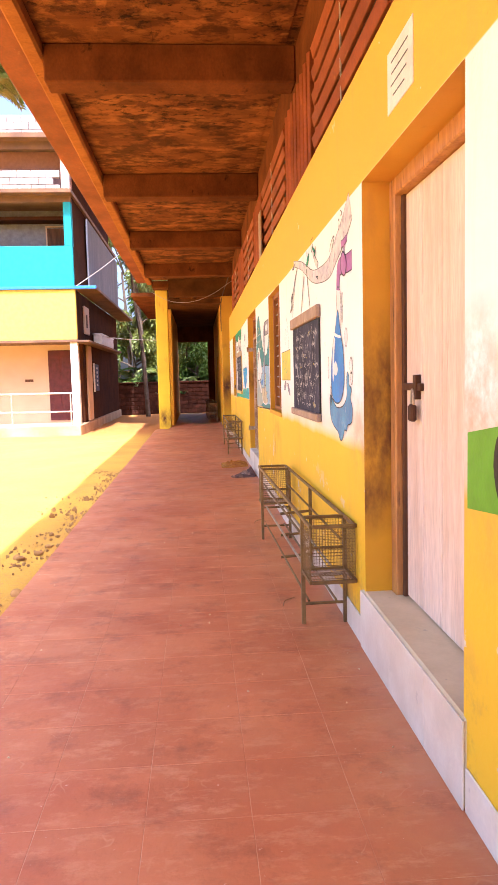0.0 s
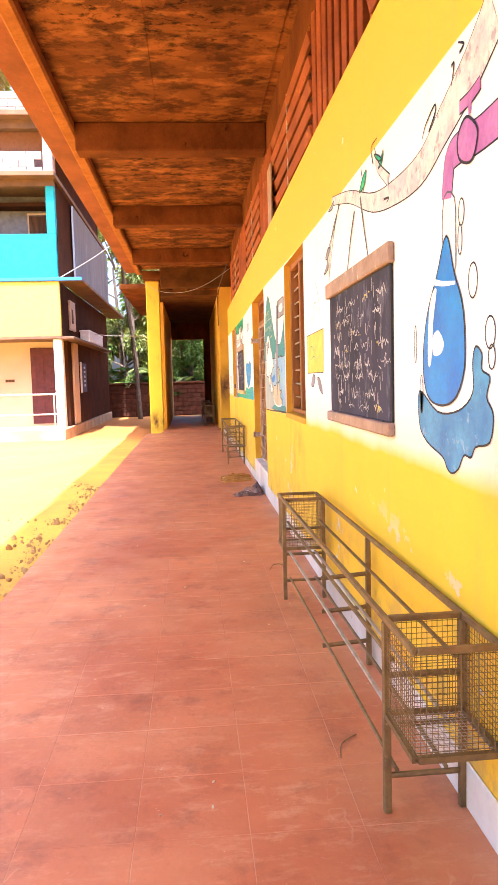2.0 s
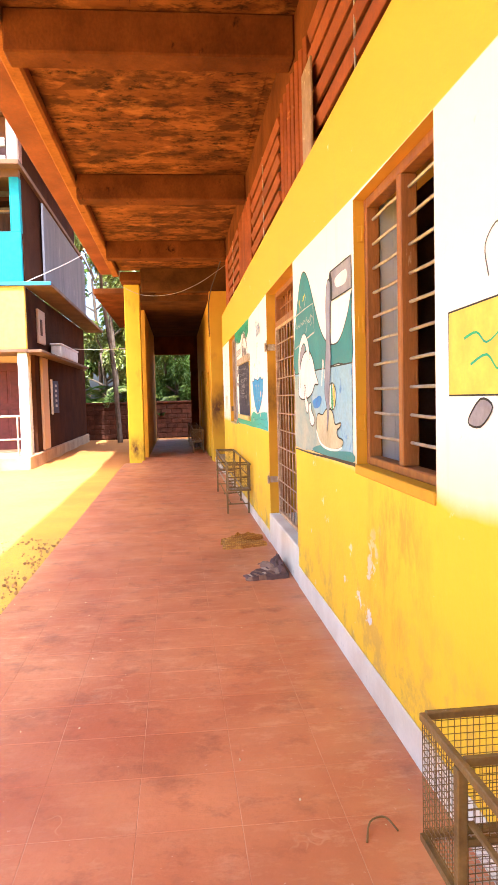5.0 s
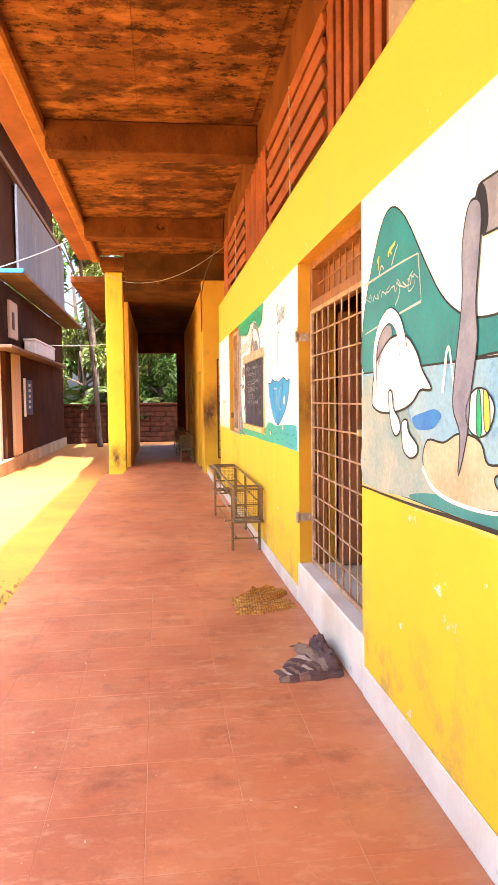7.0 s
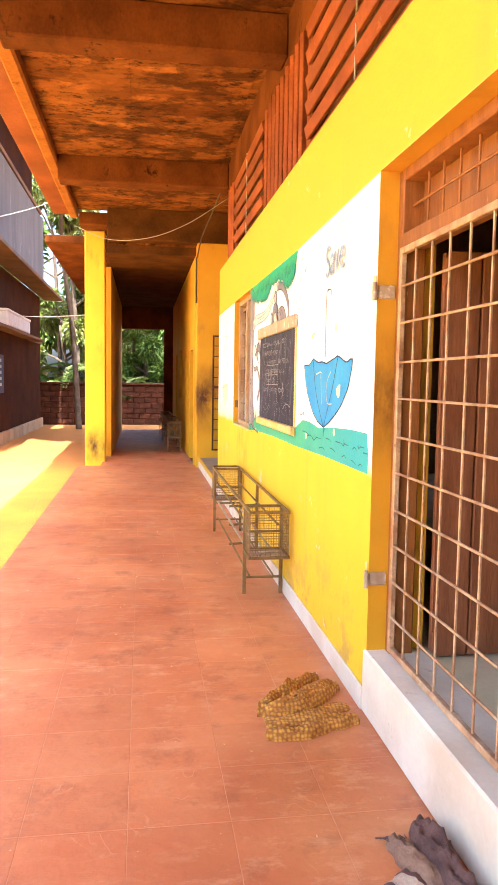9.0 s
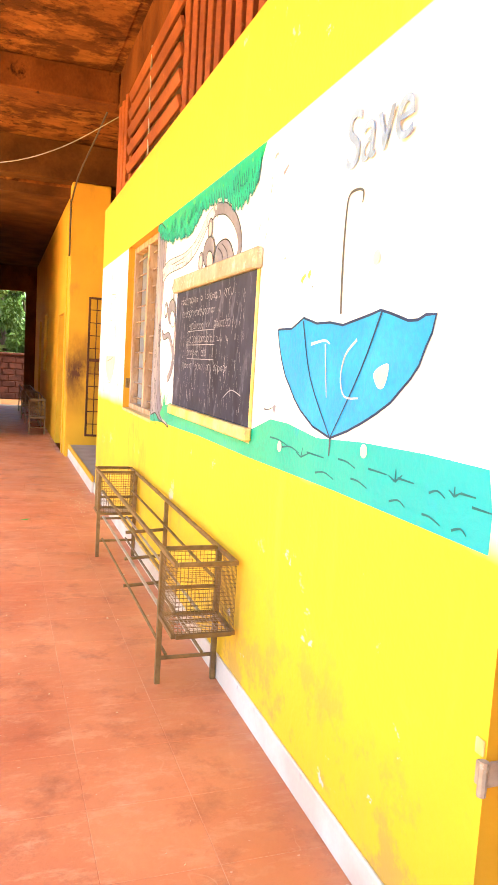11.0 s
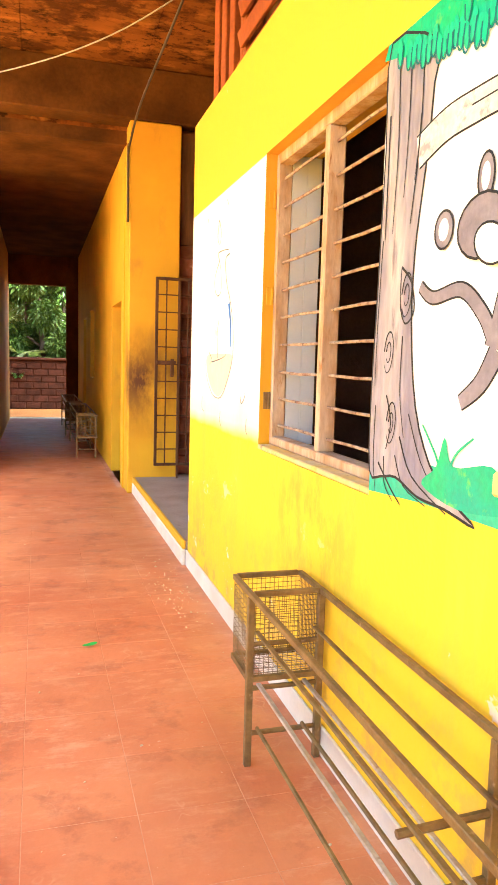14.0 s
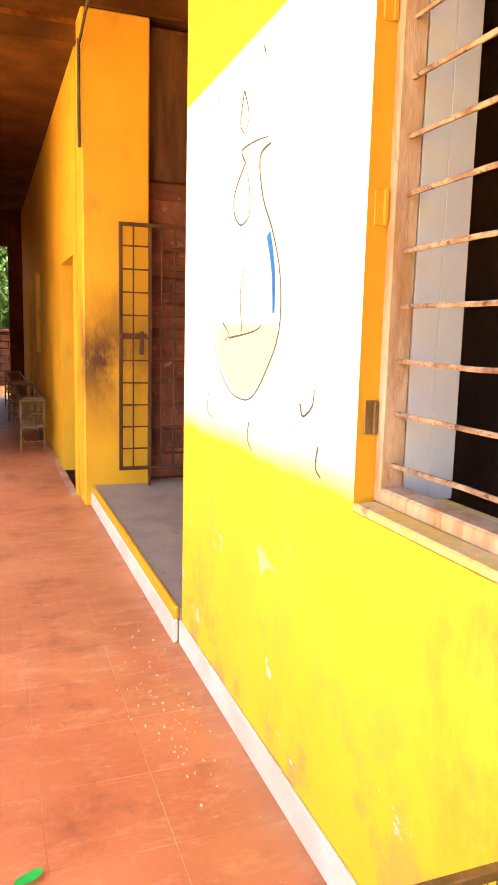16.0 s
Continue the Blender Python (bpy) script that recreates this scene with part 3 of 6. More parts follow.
# slab over the veranda and the rooms, with its cross beams, edge beam and eave
ceil = boxes((-1.0, 6, -6, 18.2, 3.78, 3.95), (-0.52, 6, 18.2, 26.6, 3.30, 3.95))
# this ceiling is coloured dark in place of the passage's shade
setting("passage_ceiling", boxes((-0.52, 6, 18.2, 26.6, 3.18, 3.299)), M_SHADE_SLAB)
for k, y in enumerate((-4.76, -1.36, 2.09, 5.52, 8.96, 12.39, 15.79)):
    span = 2.36 if k == 6 else 3.15
    add_box(ceil, -0.93, -0.105, y + 0.02, y + span, 3.768, 3.79, 0.002)
    add_box(ceil, -0.1045, 0.90, y + 0.02, y + span, 3.771, 3.79, 0.002)
setting("ceiling", ceil, M_SOFFIT)
for k, y in enumerate((-5.0, -1.6, 1.85, 5.28, 8.72, 12.15, 15.55)):
    setting("ceiling_beam_%d" % (k + 1), boxes((-0.93, 0.97, y, y + 0.24, 3.50, 3.782), bevel=0.012), M_BEAM)
setting("edge_beam", boxes((-1.06, -0.931, -6, 18.3, 3.67, 3.9), bevel=0.02), M_EDGE)
setting("eave", boxes((-1.30, -1.061, -6, 18.3, 3.72, 3.86), bevel=0.01), M_LOUVRE)
# unseen storey added to block sky light and shade the ground alongside
setting("unseen_shade_storey", boxes((-1.30, -1.06, -6, 18.3, 3.96, 7.4), (-1.0, 5.4, -6, 18.3, 7.2, 7.4)), M_PLASTER)
setting("wall_plate", boxes((0.971, 1.11, -6, WALL_END, 3.44, 3.782), bevel=0.01), M_BEAM)

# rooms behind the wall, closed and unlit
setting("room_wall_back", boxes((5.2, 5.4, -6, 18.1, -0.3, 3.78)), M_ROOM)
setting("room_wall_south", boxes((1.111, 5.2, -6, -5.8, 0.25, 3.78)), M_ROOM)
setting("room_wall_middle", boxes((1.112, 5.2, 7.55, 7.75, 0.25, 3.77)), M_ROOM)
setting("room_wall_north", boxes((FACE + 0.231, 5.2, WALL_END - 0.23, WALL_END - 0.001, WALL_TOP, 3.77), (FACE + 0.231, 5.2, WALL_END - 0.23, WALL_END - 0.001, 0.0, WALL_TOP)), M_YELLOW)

# dark sheet added over the yellow wall so the room reads unlit
setting("room_dark_sheet_north", boxes((1.112, 5.2, WALL_END - 0.27, WALL_END - 0.2325, 0.25, 3.77)), M_ROOM)

# the cross wall at the landing and the passage beyond
setting("pier_wall", boxes((0.80, 1.26, 17.95, 18.25, 0.0, 3.33), bevel=0.01), M_PIER)
setting("landing_beam", boxes((-0.50, 1.60, 17.93, 18.196, 3.331, 3.775), bevel=0.012), M_SHADE_SLAB)
pw = bmesh.new()
for r in ((18.251, 18.45, 0, 3.18), (18.45, 19.35, 1.80, 3.18), (19.35, 21.9, 0, 3.18), (21.9, 22.7, 0, 0.95), (21.9, 22.7, 1.95, 3.18), (22.7, 23.6, 0, 3.18), (23.6, 24.4, 1.9, 3.18), (24.4, 26.3, 0, 3.18)):
    add_box(pw, 0.79, 0.95, *r)
setting("passage_wall_east", pw, M_YELLOW)
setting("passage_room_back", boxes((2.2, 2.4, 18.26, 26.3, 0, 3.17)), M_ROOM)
setting("passage_wall_west", boxes((-0.66, -0.52, 19.6, 20.6, 0, 3.18), (-0.66, -0.52, 21.6, 24.2, 0, 3.18), (-0.66, -0.52, 20.6, 21.6, 0, 3.18), (-0.66, -0.52, 24.2, 26.3, 0, 3.18)), M_YELLOW)
# brown end wall: its dark colour stands in for shade too
setting("passage_wall_north", boxes((0.56, 0.789, 26.1, 26.3, 0, 3.17), (-0.519, 0.5595, 26.1, 26.3, 2.62, 3.17)), M_BEAM)
setting("passage_eave", boxes((-1.55, -0.521, 19.25, 26.3, 3.48, 3.60), bevel=0.01), M_BEAM)
setting("passage_step", boxes((-0.6, 0.74, 26.3, 26.9, -0.28, -0.02), bevel=0.01), M_CEMENT)
setting("stair_wall", boxes((1.261, 4.2, 18.1, 18.25, 0.15, 3.775)), M_STAIR)
stair = bpy.data.objects["stair_wall"]
block_mesh = bpy.data.meshes.new("laterite_block")
bm = boxes((-0.148, 0.148, -0.02, 0.02, -0.088, 0.088), bevel=0.012)
bm.to_mesh(block_mesh)
bm.free()
block_mesh.materials.append(M_STAIR)
for r in range(11):
    for k in range(4):
        ob = new("laterite_block", block_mesh)
        ob.parent = stair
        ob.location = (1.42 + 0.305 * k + (0.12 if r % 2 else 0), 18.092 + 0.006 * math.sin(5 * r + 3 * k), 0.25 + 0.185 * r)
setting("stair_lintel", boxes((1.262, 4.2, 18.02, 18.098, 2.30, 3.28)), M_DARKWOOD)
setting("pillar", boxes((-0.89, -0.575, 18.78, 19.08, -0.3, 3.60), bevel=0.015), M_PILLAR)
setting("pillar_head", boxes((-0.93, -0.52, 18.31, 19.2, 3.601, 3.776), bevel=0.01), M_BEAM)

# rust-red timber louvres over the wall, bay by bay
# dark sheet added behind the slats, standing in for the darkness inside
setting("louvre_dark_sheet", boxes((1.09, 1.108, -6, WALL_END - 0.24, WALL_TOP + 0.002, 3.44)), M_DARKWOOD)


def louvre_panel(y0, y1, upright):
    base = thing("louvre_panel", 1.0, (y0 + y1) / 2, WALL_TOP, "rust-red timber slats %s above the yellow wall band" % ("standing upright" if upright else "laid level"), "louvre", "louvres above the wall")
    for y in (y0, y1 - 0.05):
        part("stile", boxes((0.985, 1.075, y, y + 0.05, WALL_TOP, 3.44), bevel=0.004), M_LOUVRE, base)
    if upright:
        n = max(2, round((y1 - y0 - 0.1) / 0.165))
        for k in range(n):
            y = y0 + 0.05 + (k + 0.5) * (y1 - y0 - 0.1) / n
            bm = bmesh.new()
            add_box(bm, 0.955, 1.045, y - 0.0225, y + 0.0225, WALL_TOP + 0.001, 3.439, 0.004, Euler((0, 0, radians(22 + 3 * math.sin(9 * y)))))
            part("slat", bm, M_LOUVRE, base)
    else:
        for k in range(6):
            z = WALL_TOP + 0.085 + 0.143 * k
            bm = bmesh.new()
            add_box(bm, 0.958, 0.984, y0 + 0.02, y1 - 0.02, z - 0.036, z + 0.036, 0.004, Euler((radians(0.5 * math.sin(7 * k + y0)), radians(-14), 0)))
            part("slat", bm, M_LOUVRE, base)
        for y in (y0 + (y1 - y0) * 0.5,):
            part("rod", tube(bmesh.new(), [(0.962, y, WALL_TOP), (0.962, y, 3.43)], 0.006), M_STEEL, base)
    return base


for y0, y1, up in ((-3.0, -1.2, False), (-1.2, 0.6, True), (0.6, 2.6, True), (2.6, 4.50, False), (4.50, 6.0, True), (6.0, 8.2, False), (8.2, 9.45, True), (9.45, 11.55, False), (11.55, 13.1, True), (13.1, 14.93, False), (14.93, 15.53, True)):
    louvre_panel(y0, y1, up)
ply = thing("loose_board", 0.97, 8.06, WALL_TOP, "pale plywood board wedged between the louvre slats", "board")
part("board", boxes((0.915, 0.93, 7.93, 8.2, WALL_TOP, 3.15), bevel=0.003), M_LEDGE_D, ply)


# ---- doors, windows and grilles ----
def plank_door():
    d = tagged(new("door_1"), "closed plank door of pinkish worn boards with an iron latch", "door", kind="structure")
    y0, y1, z0, z1 = DOOR_A
    part("door_frame", boxes((1.00, 1.095, y1 - 0.075, y1, z0, z1), (1.00, 1.095, y0, y0 + 0.075, z0, z1), (1.00, 1.095, y0 + 0.075, y1 - 0.075, z1 - 0.075, z1), bevel=0.006), M_JAMB, d)
    part("grimy_stop", boxes((1.03, 1.07, y1 - 0.1, y1 - 0.0755, z0, z1 - 0.076), bevel=0.004), M_DARKWOOD, d)
    edges = (y0 + 0.075, y0 + 0.36, y0 + 0.66, y0 + 0.885, y1 - 0.1005)
    for a, b in zip(edges, edges[1:]):
        part("board", boxes((1.045, 1.085, a + 0.0035, b - 0.0035, z0 + 0.012, z1 - 0.078), bevel=0.003), M_WOOD, d)
    latch = part("latch", boxes((1.028, 1.046, 2.40, 2.66, 1.185, 1.215), (1.02, 1.047, 2.44, 2.475, 1.15, 1.25), bevel=0.003), M_DARKWOOD, d, "rusted iron sliding latch")
    part("padlock", boxes((1.005, 1.03, 2.445, 2.50, 1.06, 1.13), bevel=0.008), M_DARKWOOD, latch)
    part("shackle", tube(bmesh.new(), curve([(1.018, 2.455, 1.12), (1.018, 2.455, 1.17), (1.018, 2.472, 1.19), (1.018, 2.49, 1.17), (1.018, 2.49, 1.12)], 3), 0.005), M_STEEL, latch)


plank_door()


def barred_window(name, hole, bars, label):
    y0, y1, z0, z1 = hole
    w = tagged(new(name), label, "window", kind="structure")
    x0, x1 = 0.925, 0.985
    mid = (y0 + y1) / 2 - 0.01
    pale = name == "window_2"
    s = 0.024 if pale else 0.038
    half = 0.017 if pale else 0.023
    frame = part("window_frame", boxes((x0, x1, y0, y0 + s, z0 + 0.02, z1), (x0, x1, y1 - s, y1, z0 + 0.02, z1), (x0, x1, y0 + s, y1 - s, z1 - 0.042, z1), (x0, x1, y0 + s, y1 - s, z0 + 0.02, z0 + 0.055), (x0 - 0.004, x1, mid - half, mid + half, z0 + 0.055, z1 - 0.042), bevel=0.005), M_FRAME_PALE if pale else M_FRAME, w)
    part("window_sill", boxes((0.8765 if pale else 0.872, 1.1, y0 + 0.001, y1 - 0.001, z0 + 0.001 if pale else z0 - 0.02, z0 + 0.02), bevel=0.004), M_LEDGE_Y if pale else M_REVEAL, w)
    for k in range(bars):
        z = z0 + 0.100 + 0.109 * k if pale else z0 + 0.065 + (k + 0.75) * (z1 - z0 - 0.1) / (bars + 0.3)
        for a, b in ((y0 + s, mid - half), (mid + half, y1 - s)):
            sag = 0.004 * math.sin(5 * k + a)
            part("bar", tube(bmesh.new(), [(x0 + 0.03, a, z), (x0 + 0.03, (a + b) / 2, z + sag), (x0 + 0.03, b, z)], 0.0055 if pale else 0.0065), M_BAR if pale else M_STEEL, w)
    for z in (z0 + 0.2, z0 + 0.62, z0 + 1.0):
        part("hinge", boxes((0.895, 0.925, y1 - 0.004, y1 - 0.0005, z - 0.035, z + 0.035), (0.913, 0.923, y1 - 0.012, y1 - 0.0045, z - 0.035, z + 0.035), bevel=0.0015), M_RUST if z < z0 + 0.3 and pale else M_REVEAL, w)
    # grey plaster facing that stands for the depth of the reveal
    bm = bmesh.new()
    for k in range(2):
        add_box(bm, 0.986 + 0.0615 * k, 0.986 + 0.0615 * k + 0.061, y1 - 0.022, y1 - 0.002, z0 + 0.021, z1 - 0.003, 0.001)
    part("lining", bm, M_PLASTER, w, "grey plaster facing of the inner reveal")
    return w


barred_window("window_1", WIN_A, 10, "open timber window with level iron bars, orange frame")
barred_window("window_2", WIN_B, 10, "open timber window with rusty level bars, peeling pale frame")


def grille_door():
    y0, y1, z0, z1 = DOOR_B
    d = tagged(new("door_2"), "closed steel grille door under a barred transom", "door", kind="structure")
    part("door_frame", boxes((0.955, 1.05, y0, y0 + 0.05, z0, z1), (0.955, 1.05, y1 - 0.05, y1, z0, z1), (0.955, 1.05, y0 + 0.05, y1 - 0.05, z1 - 0.045, z1), (0.955, 1.05, y0 + 0.05, y1 - 0.05, z1 - 0.29, z1 - 0.235), bevel=0.005), M_FRAME, d)
    a, b, lo, hi = y0 + 0.05, y1 - 0.05, z0 + 0.02, z1 - 0.29
    part("grille_frame", boxes((0.945, 0.967, a, a + 0.025, lo, hi), (0.945, 0.967, b - 0.025, b, lo, hi), (0.945, 0.967, a + 0.025, b - 0.025, lo, lo + 0.025), (0.945, 0.967, a + 0.025, b - 0.025, hi - 0.025, hi), bevel=0.003), M_GRILLE, d)
    for k in range(1, 9):
        y = a + (b - a) * k / 9
        part("upright_bar", tube(bmesh.new(), [(0.956, y, lo + 0.02), (0.956, y + 0.003 * math.sin(k), (lo + hi) / 2), (0.956, y, hi - 0.02)], 0.0048), M_GRILLE, d)
    for k in range(1, 11):
        z = lo + (hi - lo) * k / 11
        part("cross_bar", tube(bmesh.new(), [(0.95, a + 0.02, z), (0.95, b - 0.02, z + 0.003 * math.sin(3 * k))], 0.0048), M_GRILLE, d)
    for k in range(1, 10):
        y = a + (b - a) * k / 10
        part("transom_bar", tube(bmesh.new(), [(1.0, y, z1 - 0.235), (1.0, y + 0.002 * math.sin(4 * k), z1 - 0.045)], 0.005), M_FRAME, d)
    part("transom_rail", tube(bmesh.new(), [(0.994, a, z1 - 0.135), (0.994, b, z1 - 0.132)], 0.005), M_FRAME, d)
    part("transom_board", boxes((1.034, 1.046, a + 0.0005, b - 0.0005, z1 - 0.2345, z1 - 0.0455)), M_FRAME, d, "brown board closing the transom")
    for z in (0.545, 1.655):
        hinge = part("hinge", boxes((0.884, 0.95, y1 - 0.006, y1 - 0.0005, z - 0.026, z + 0.026), (0.868, 0.8795, y1 - 0.014, y1 + 0.016, z - 0.024, z + 0.024), bevel=0.003), M_LEDGE, d, "chipped pinkish hinge plate")
        part("hinge_pin", tube(bmesh.new(), [(0.866, y1 - 0.012, z - 0.034), (0.866, y1 - 0.012, z + 0.034)], 0.009, 8), M_LEDGE, hinge)
        part("plaster_chip", boxes((0.874, 0.8797, y1 + 0.004, y1 + 0.03, z + 0.03, z + 0.062), bevel=0.0025), M_LEDGE_Y, hinge)
    leaf = part("inner_leaf", boxes((1.115, 1.80, y1 - 0.085, y1 - 0.065, z0 + 0.012, z0 + 0.10), (1.115, 1.80, y1 - 0.085, y1 - 0.065, z1 - 0.42, z1 - 0.32), bevel=0.004), M_LEAF_WOOD, d, "reddish-brown plank leaf swung open into the room")
    for k in range(5):
        part("plank", boxes((1.118 + 0.137 * k, 1.249 + 0.137 * k, y1 - 0.064, y1 - 0.040, z0 + 0.012, z1 - 0.30), bevel=0.004), M_LEAF_WOOD, leaf)
        part("face_plank", boxes((1.118 + 0.137 * k, 1.249 + 0.137 * k, y1 - 0.105, y1 - 0.0855, z0 + 0.012, z1 - 0.30), bevel=0.004), M_LEAF_WOOD, leaf)
    bolt = part("bolt", tube(bmesh.new(), [(0.94, y0 + 0.02, 1.12), (0.94, y0 + 0.2, 1.12)], 0.011, 8), M_LEDGE_Y, d, "brass-coloured sliding bolt")
    part("knob", tube(bmesh.new(), [(0.915, y0 + 0.19, 1.12), (0.945, y0 + 0.19, 1.12)], 0.016, 8), M_LEDGE_Y, bolt)
    part("drop_plate", boxes((0.936, 0.944, y0 + 0.052, y0 + 0.078, 0.96, 1.13), bevel=0.002), M_GRILLE, bolt)
    part("lock_ring", tube(bmesh.new(), curve([(0.93, y0 + 0.065 + 0.022 * math.cos(q), 0.94 + 0.022 * math.sin(q)) for q in (0, 1.05, 2.1, 3.14, 4.2, 5.24, 6.28)], 2), 0.006), M_STEEL, bolt)


grille_door()


def folding_gate():
    gte = thing("gate_leaf", 1.27, 17.85, 0.15, "brown steel grid gate leaf folded back against the yellow pier", "gate")
    x0, x1, z0, z1, y = 1.03, 1.55, 0.27, 1.98, 17.86
    part("gate_frame", boxes((x0, x0 + 0.025, y - 0.012, y + 0.012, z0, z1), (x1 - 0.025, x1, y - 0.012, y + 0.012, z0, z1), (x0 + 0.025, x1 - 0.025, y - 0.012, y + 0.012, z0, z0 + 0.025), (x0 + 0.025, x1 - 0.025, y - 0.012, y + 0.012, z1 - 0.025, z1), (1.235, 1.26, y - 0.012, y + 0.012, z0 + 0.025, z1 - 0.025), bevel=0.003), M_DARKWOOD, gte)
    for x in (1.13, 1.33, 1.42):
        part("upright_bar", tube(bmesh.new(), [(x, y, z0 + 0.02), (x, y, z1 - 0.02)], 0.006), M_DARKWOOD, gte)
    for k in range(1, 11):
        z = z0 + (z1 - z0) * k / 11
        part("cross_bar", tube(bmesh.new(), [(x0 + 0.02, y - 0.006, z), (x1 - 0.02, y - 0.006, z)], 0.006), M_DARKWOOD, gte)
    part("bolt", boxes((1.04, 1.22, y - 0.03, y - 0.012, 1.20, 1.235), (1.17, 1.2, y - 0.035, y - 0.012, 1.09, 1.25), bevel=0.003), M_DARKWOOD, gte)
    part("foot", boxes((1.24, 1.255, y - 0.01, y + 0.01, 0.15, 0.275)), M_DARKWOOD, gte)


folding_gate()


# ---- blackboards on the wall ----
def blackboard(y0, y1, z0, z1, top, bottom, label, seed):
    b = thing("blackboard", 0.85, (y0 + y1) / 2, z0, label, "blackboard", "blackboards along the wall")
    part("panel", boxes((0.868, 0.8795, y0, y1, z0, z1), bevel=0.002), M_BLACKBOARD, b)
    part("top_rail", boxes((0.850, 0.879, y0 - 0.03, y1 + 0.03, z1 + 0.001, z1 + 0.075), bevel=0.006), top, b, "chipped painted top rail")
    part("chalk_ledge", boxes((0.848, 0.879, y0 - 0.02, y1 + 0.02, z0 - 0.05, z0 - 0.001), bevel=0.006), bottom, b, "worn chalk ledge")
    part("edge_strip", boxes((0.8685, 0.879, y0 - 0.012, y0 - 0.0005, z0, z1), bevel=0.002), bottom if seed == 8 else M_INK, b)
    rnd = random.Random(seed)
    chalk, yellow = bmesh.new(), bmesh.new()
    layer = (FACE - 0.8672) / COAT
    if seed == 3:
        for row in range(8):
            z = z1 - 0.07 - 0.066 * row + rnd.uniform(-0.012, 0.012)
            y = y1 - rnd.uniform(0.08, 0.25)
            while y > y0 + 0.12:
                for k in range(rnd.randint(2, 6)):
                    h = rnd.uniform(0.006, 0.034 if seed == 3 else 0.014)
                    pts = [(y - (0.014 if seed == 3 else 0.008) * j + rnd.uniform(-0.008, 0.008), z + rnd.uniform(-h, h)) for j in range(rnd.randint(3, 5))]
                    stroke(yellow if seed == 3 and rnd.random() < 0.14 else chalk, pts, rnd.uniform(0.0015, 0.0075 if seed == 3 else 0.0022), layer, 3)
                    y -= rnd.uniform(0.018, 0.034)
                y -= rnd.uniform(0.02, 0.22 if seed == 3 else 0.14)
    else:
        for row, (ya, yb) in enumerate(((0.12, 0.95), (0.16, 0.80), (0.30, 0.95), (0.30, 0.92), (0.28, 0.60), (0.20, 0.95))):
            y, z = y1 - ya, z1 - 0.055 - 0.062 * row
            while y > y1 - yb:
                r, start, sweep = rnd.uniform(0.009, 0.016), rnd.uniform(0, 6.28), rnd.uniform(3.2, 6.6)
                pts = [(y + r * math.cos(start + sweep * j / 6), z + r * math.sin(start + sweep * j / 6)) for j in range(7)]
                if rnd.random() < 0.5:
                    pts.append((pts[-1][0] - rnd.uniform(0.008, 0.02), pts[-1][1] + rnd.uniform(-0.022, 0.022)))
                stroke(chalk, pts, rnd.uniform(0.0018, 0.0034), layer, 2)
                y -= rnd.uniform(0.024, 0.040) + (0.05 if rnd.random() < 0.14 else 0)
    for k in range(110 if seed == 3 else 260):
        y, z = rnd.uniform(y0 + 0.1, y1 - 0.1), rnd.uniform(z0 + 0.03, z1 - 0.05)
        a = rnd.uniform(1.3, 1.85)
        l = rnd.uniform(0.012, 0.06) if seed == 3 else rnd.uniform(0.01, 0.05)
        stroke(chalk, [(y, z), (y + l * math.cos(a) * 0.5, z + l * 0.3 * math.sin(a)), (y + l * math.cos(a), z + l * math.sin(a))], rnd.uniform(0.002, 0.007) if seed == 3 else rnd.uniform(0.0006, 0.0022), layer, 3)
    if seed != 3:
        mid, w = (y0 + y1) / 2 + 0.12, 0.11
        for k in range(5):
            stroke(chalk, [(mid - w * (k - 2), z1 - 0.2), (mid - w * (k - 2), z1 - 0.33)], 0.003, layer)
        for k in range(3):
            stroke(chalk, [(mid + 2 * w, z1 - 0.2 - 0.065 * k), (mid - 2.2 * w, z1 - 0.2 - 0.065 * k)], 0.003, layer)
        stroke(chalk, [(y0 + 0.32, z0 + 0.09), (y0 + 0.22, z0 + 0.125), (y0 + 0.1, z0 + 0.11)], 0.004, layer)
    tagged(part("chalk_scribble", chalk, M_CHALK if seed == 3 else M_CHALK_DIM, b, "smeared white chalk scribble"), kind="stuff")
    if seed == 3:
        tagged(part("yellow_chalk_scribble", yellow, M_CHALK_Y, b, "smeared yellow chalk scribble"), kind="stuff")


blackboard(3.845, 4.97, 1.03, 1.60, M_LEDGE_D, M_LEDGE_D, "scratched blackboard with a brown wooden rail, chalk scribbles", 3)
blackboard(11.27, 12.49, 1.05, 1.62, M_LEDGE, M_LEDGE_Y, "dusty blackboard with a cream chipped rail and faint chalk rows", 8)


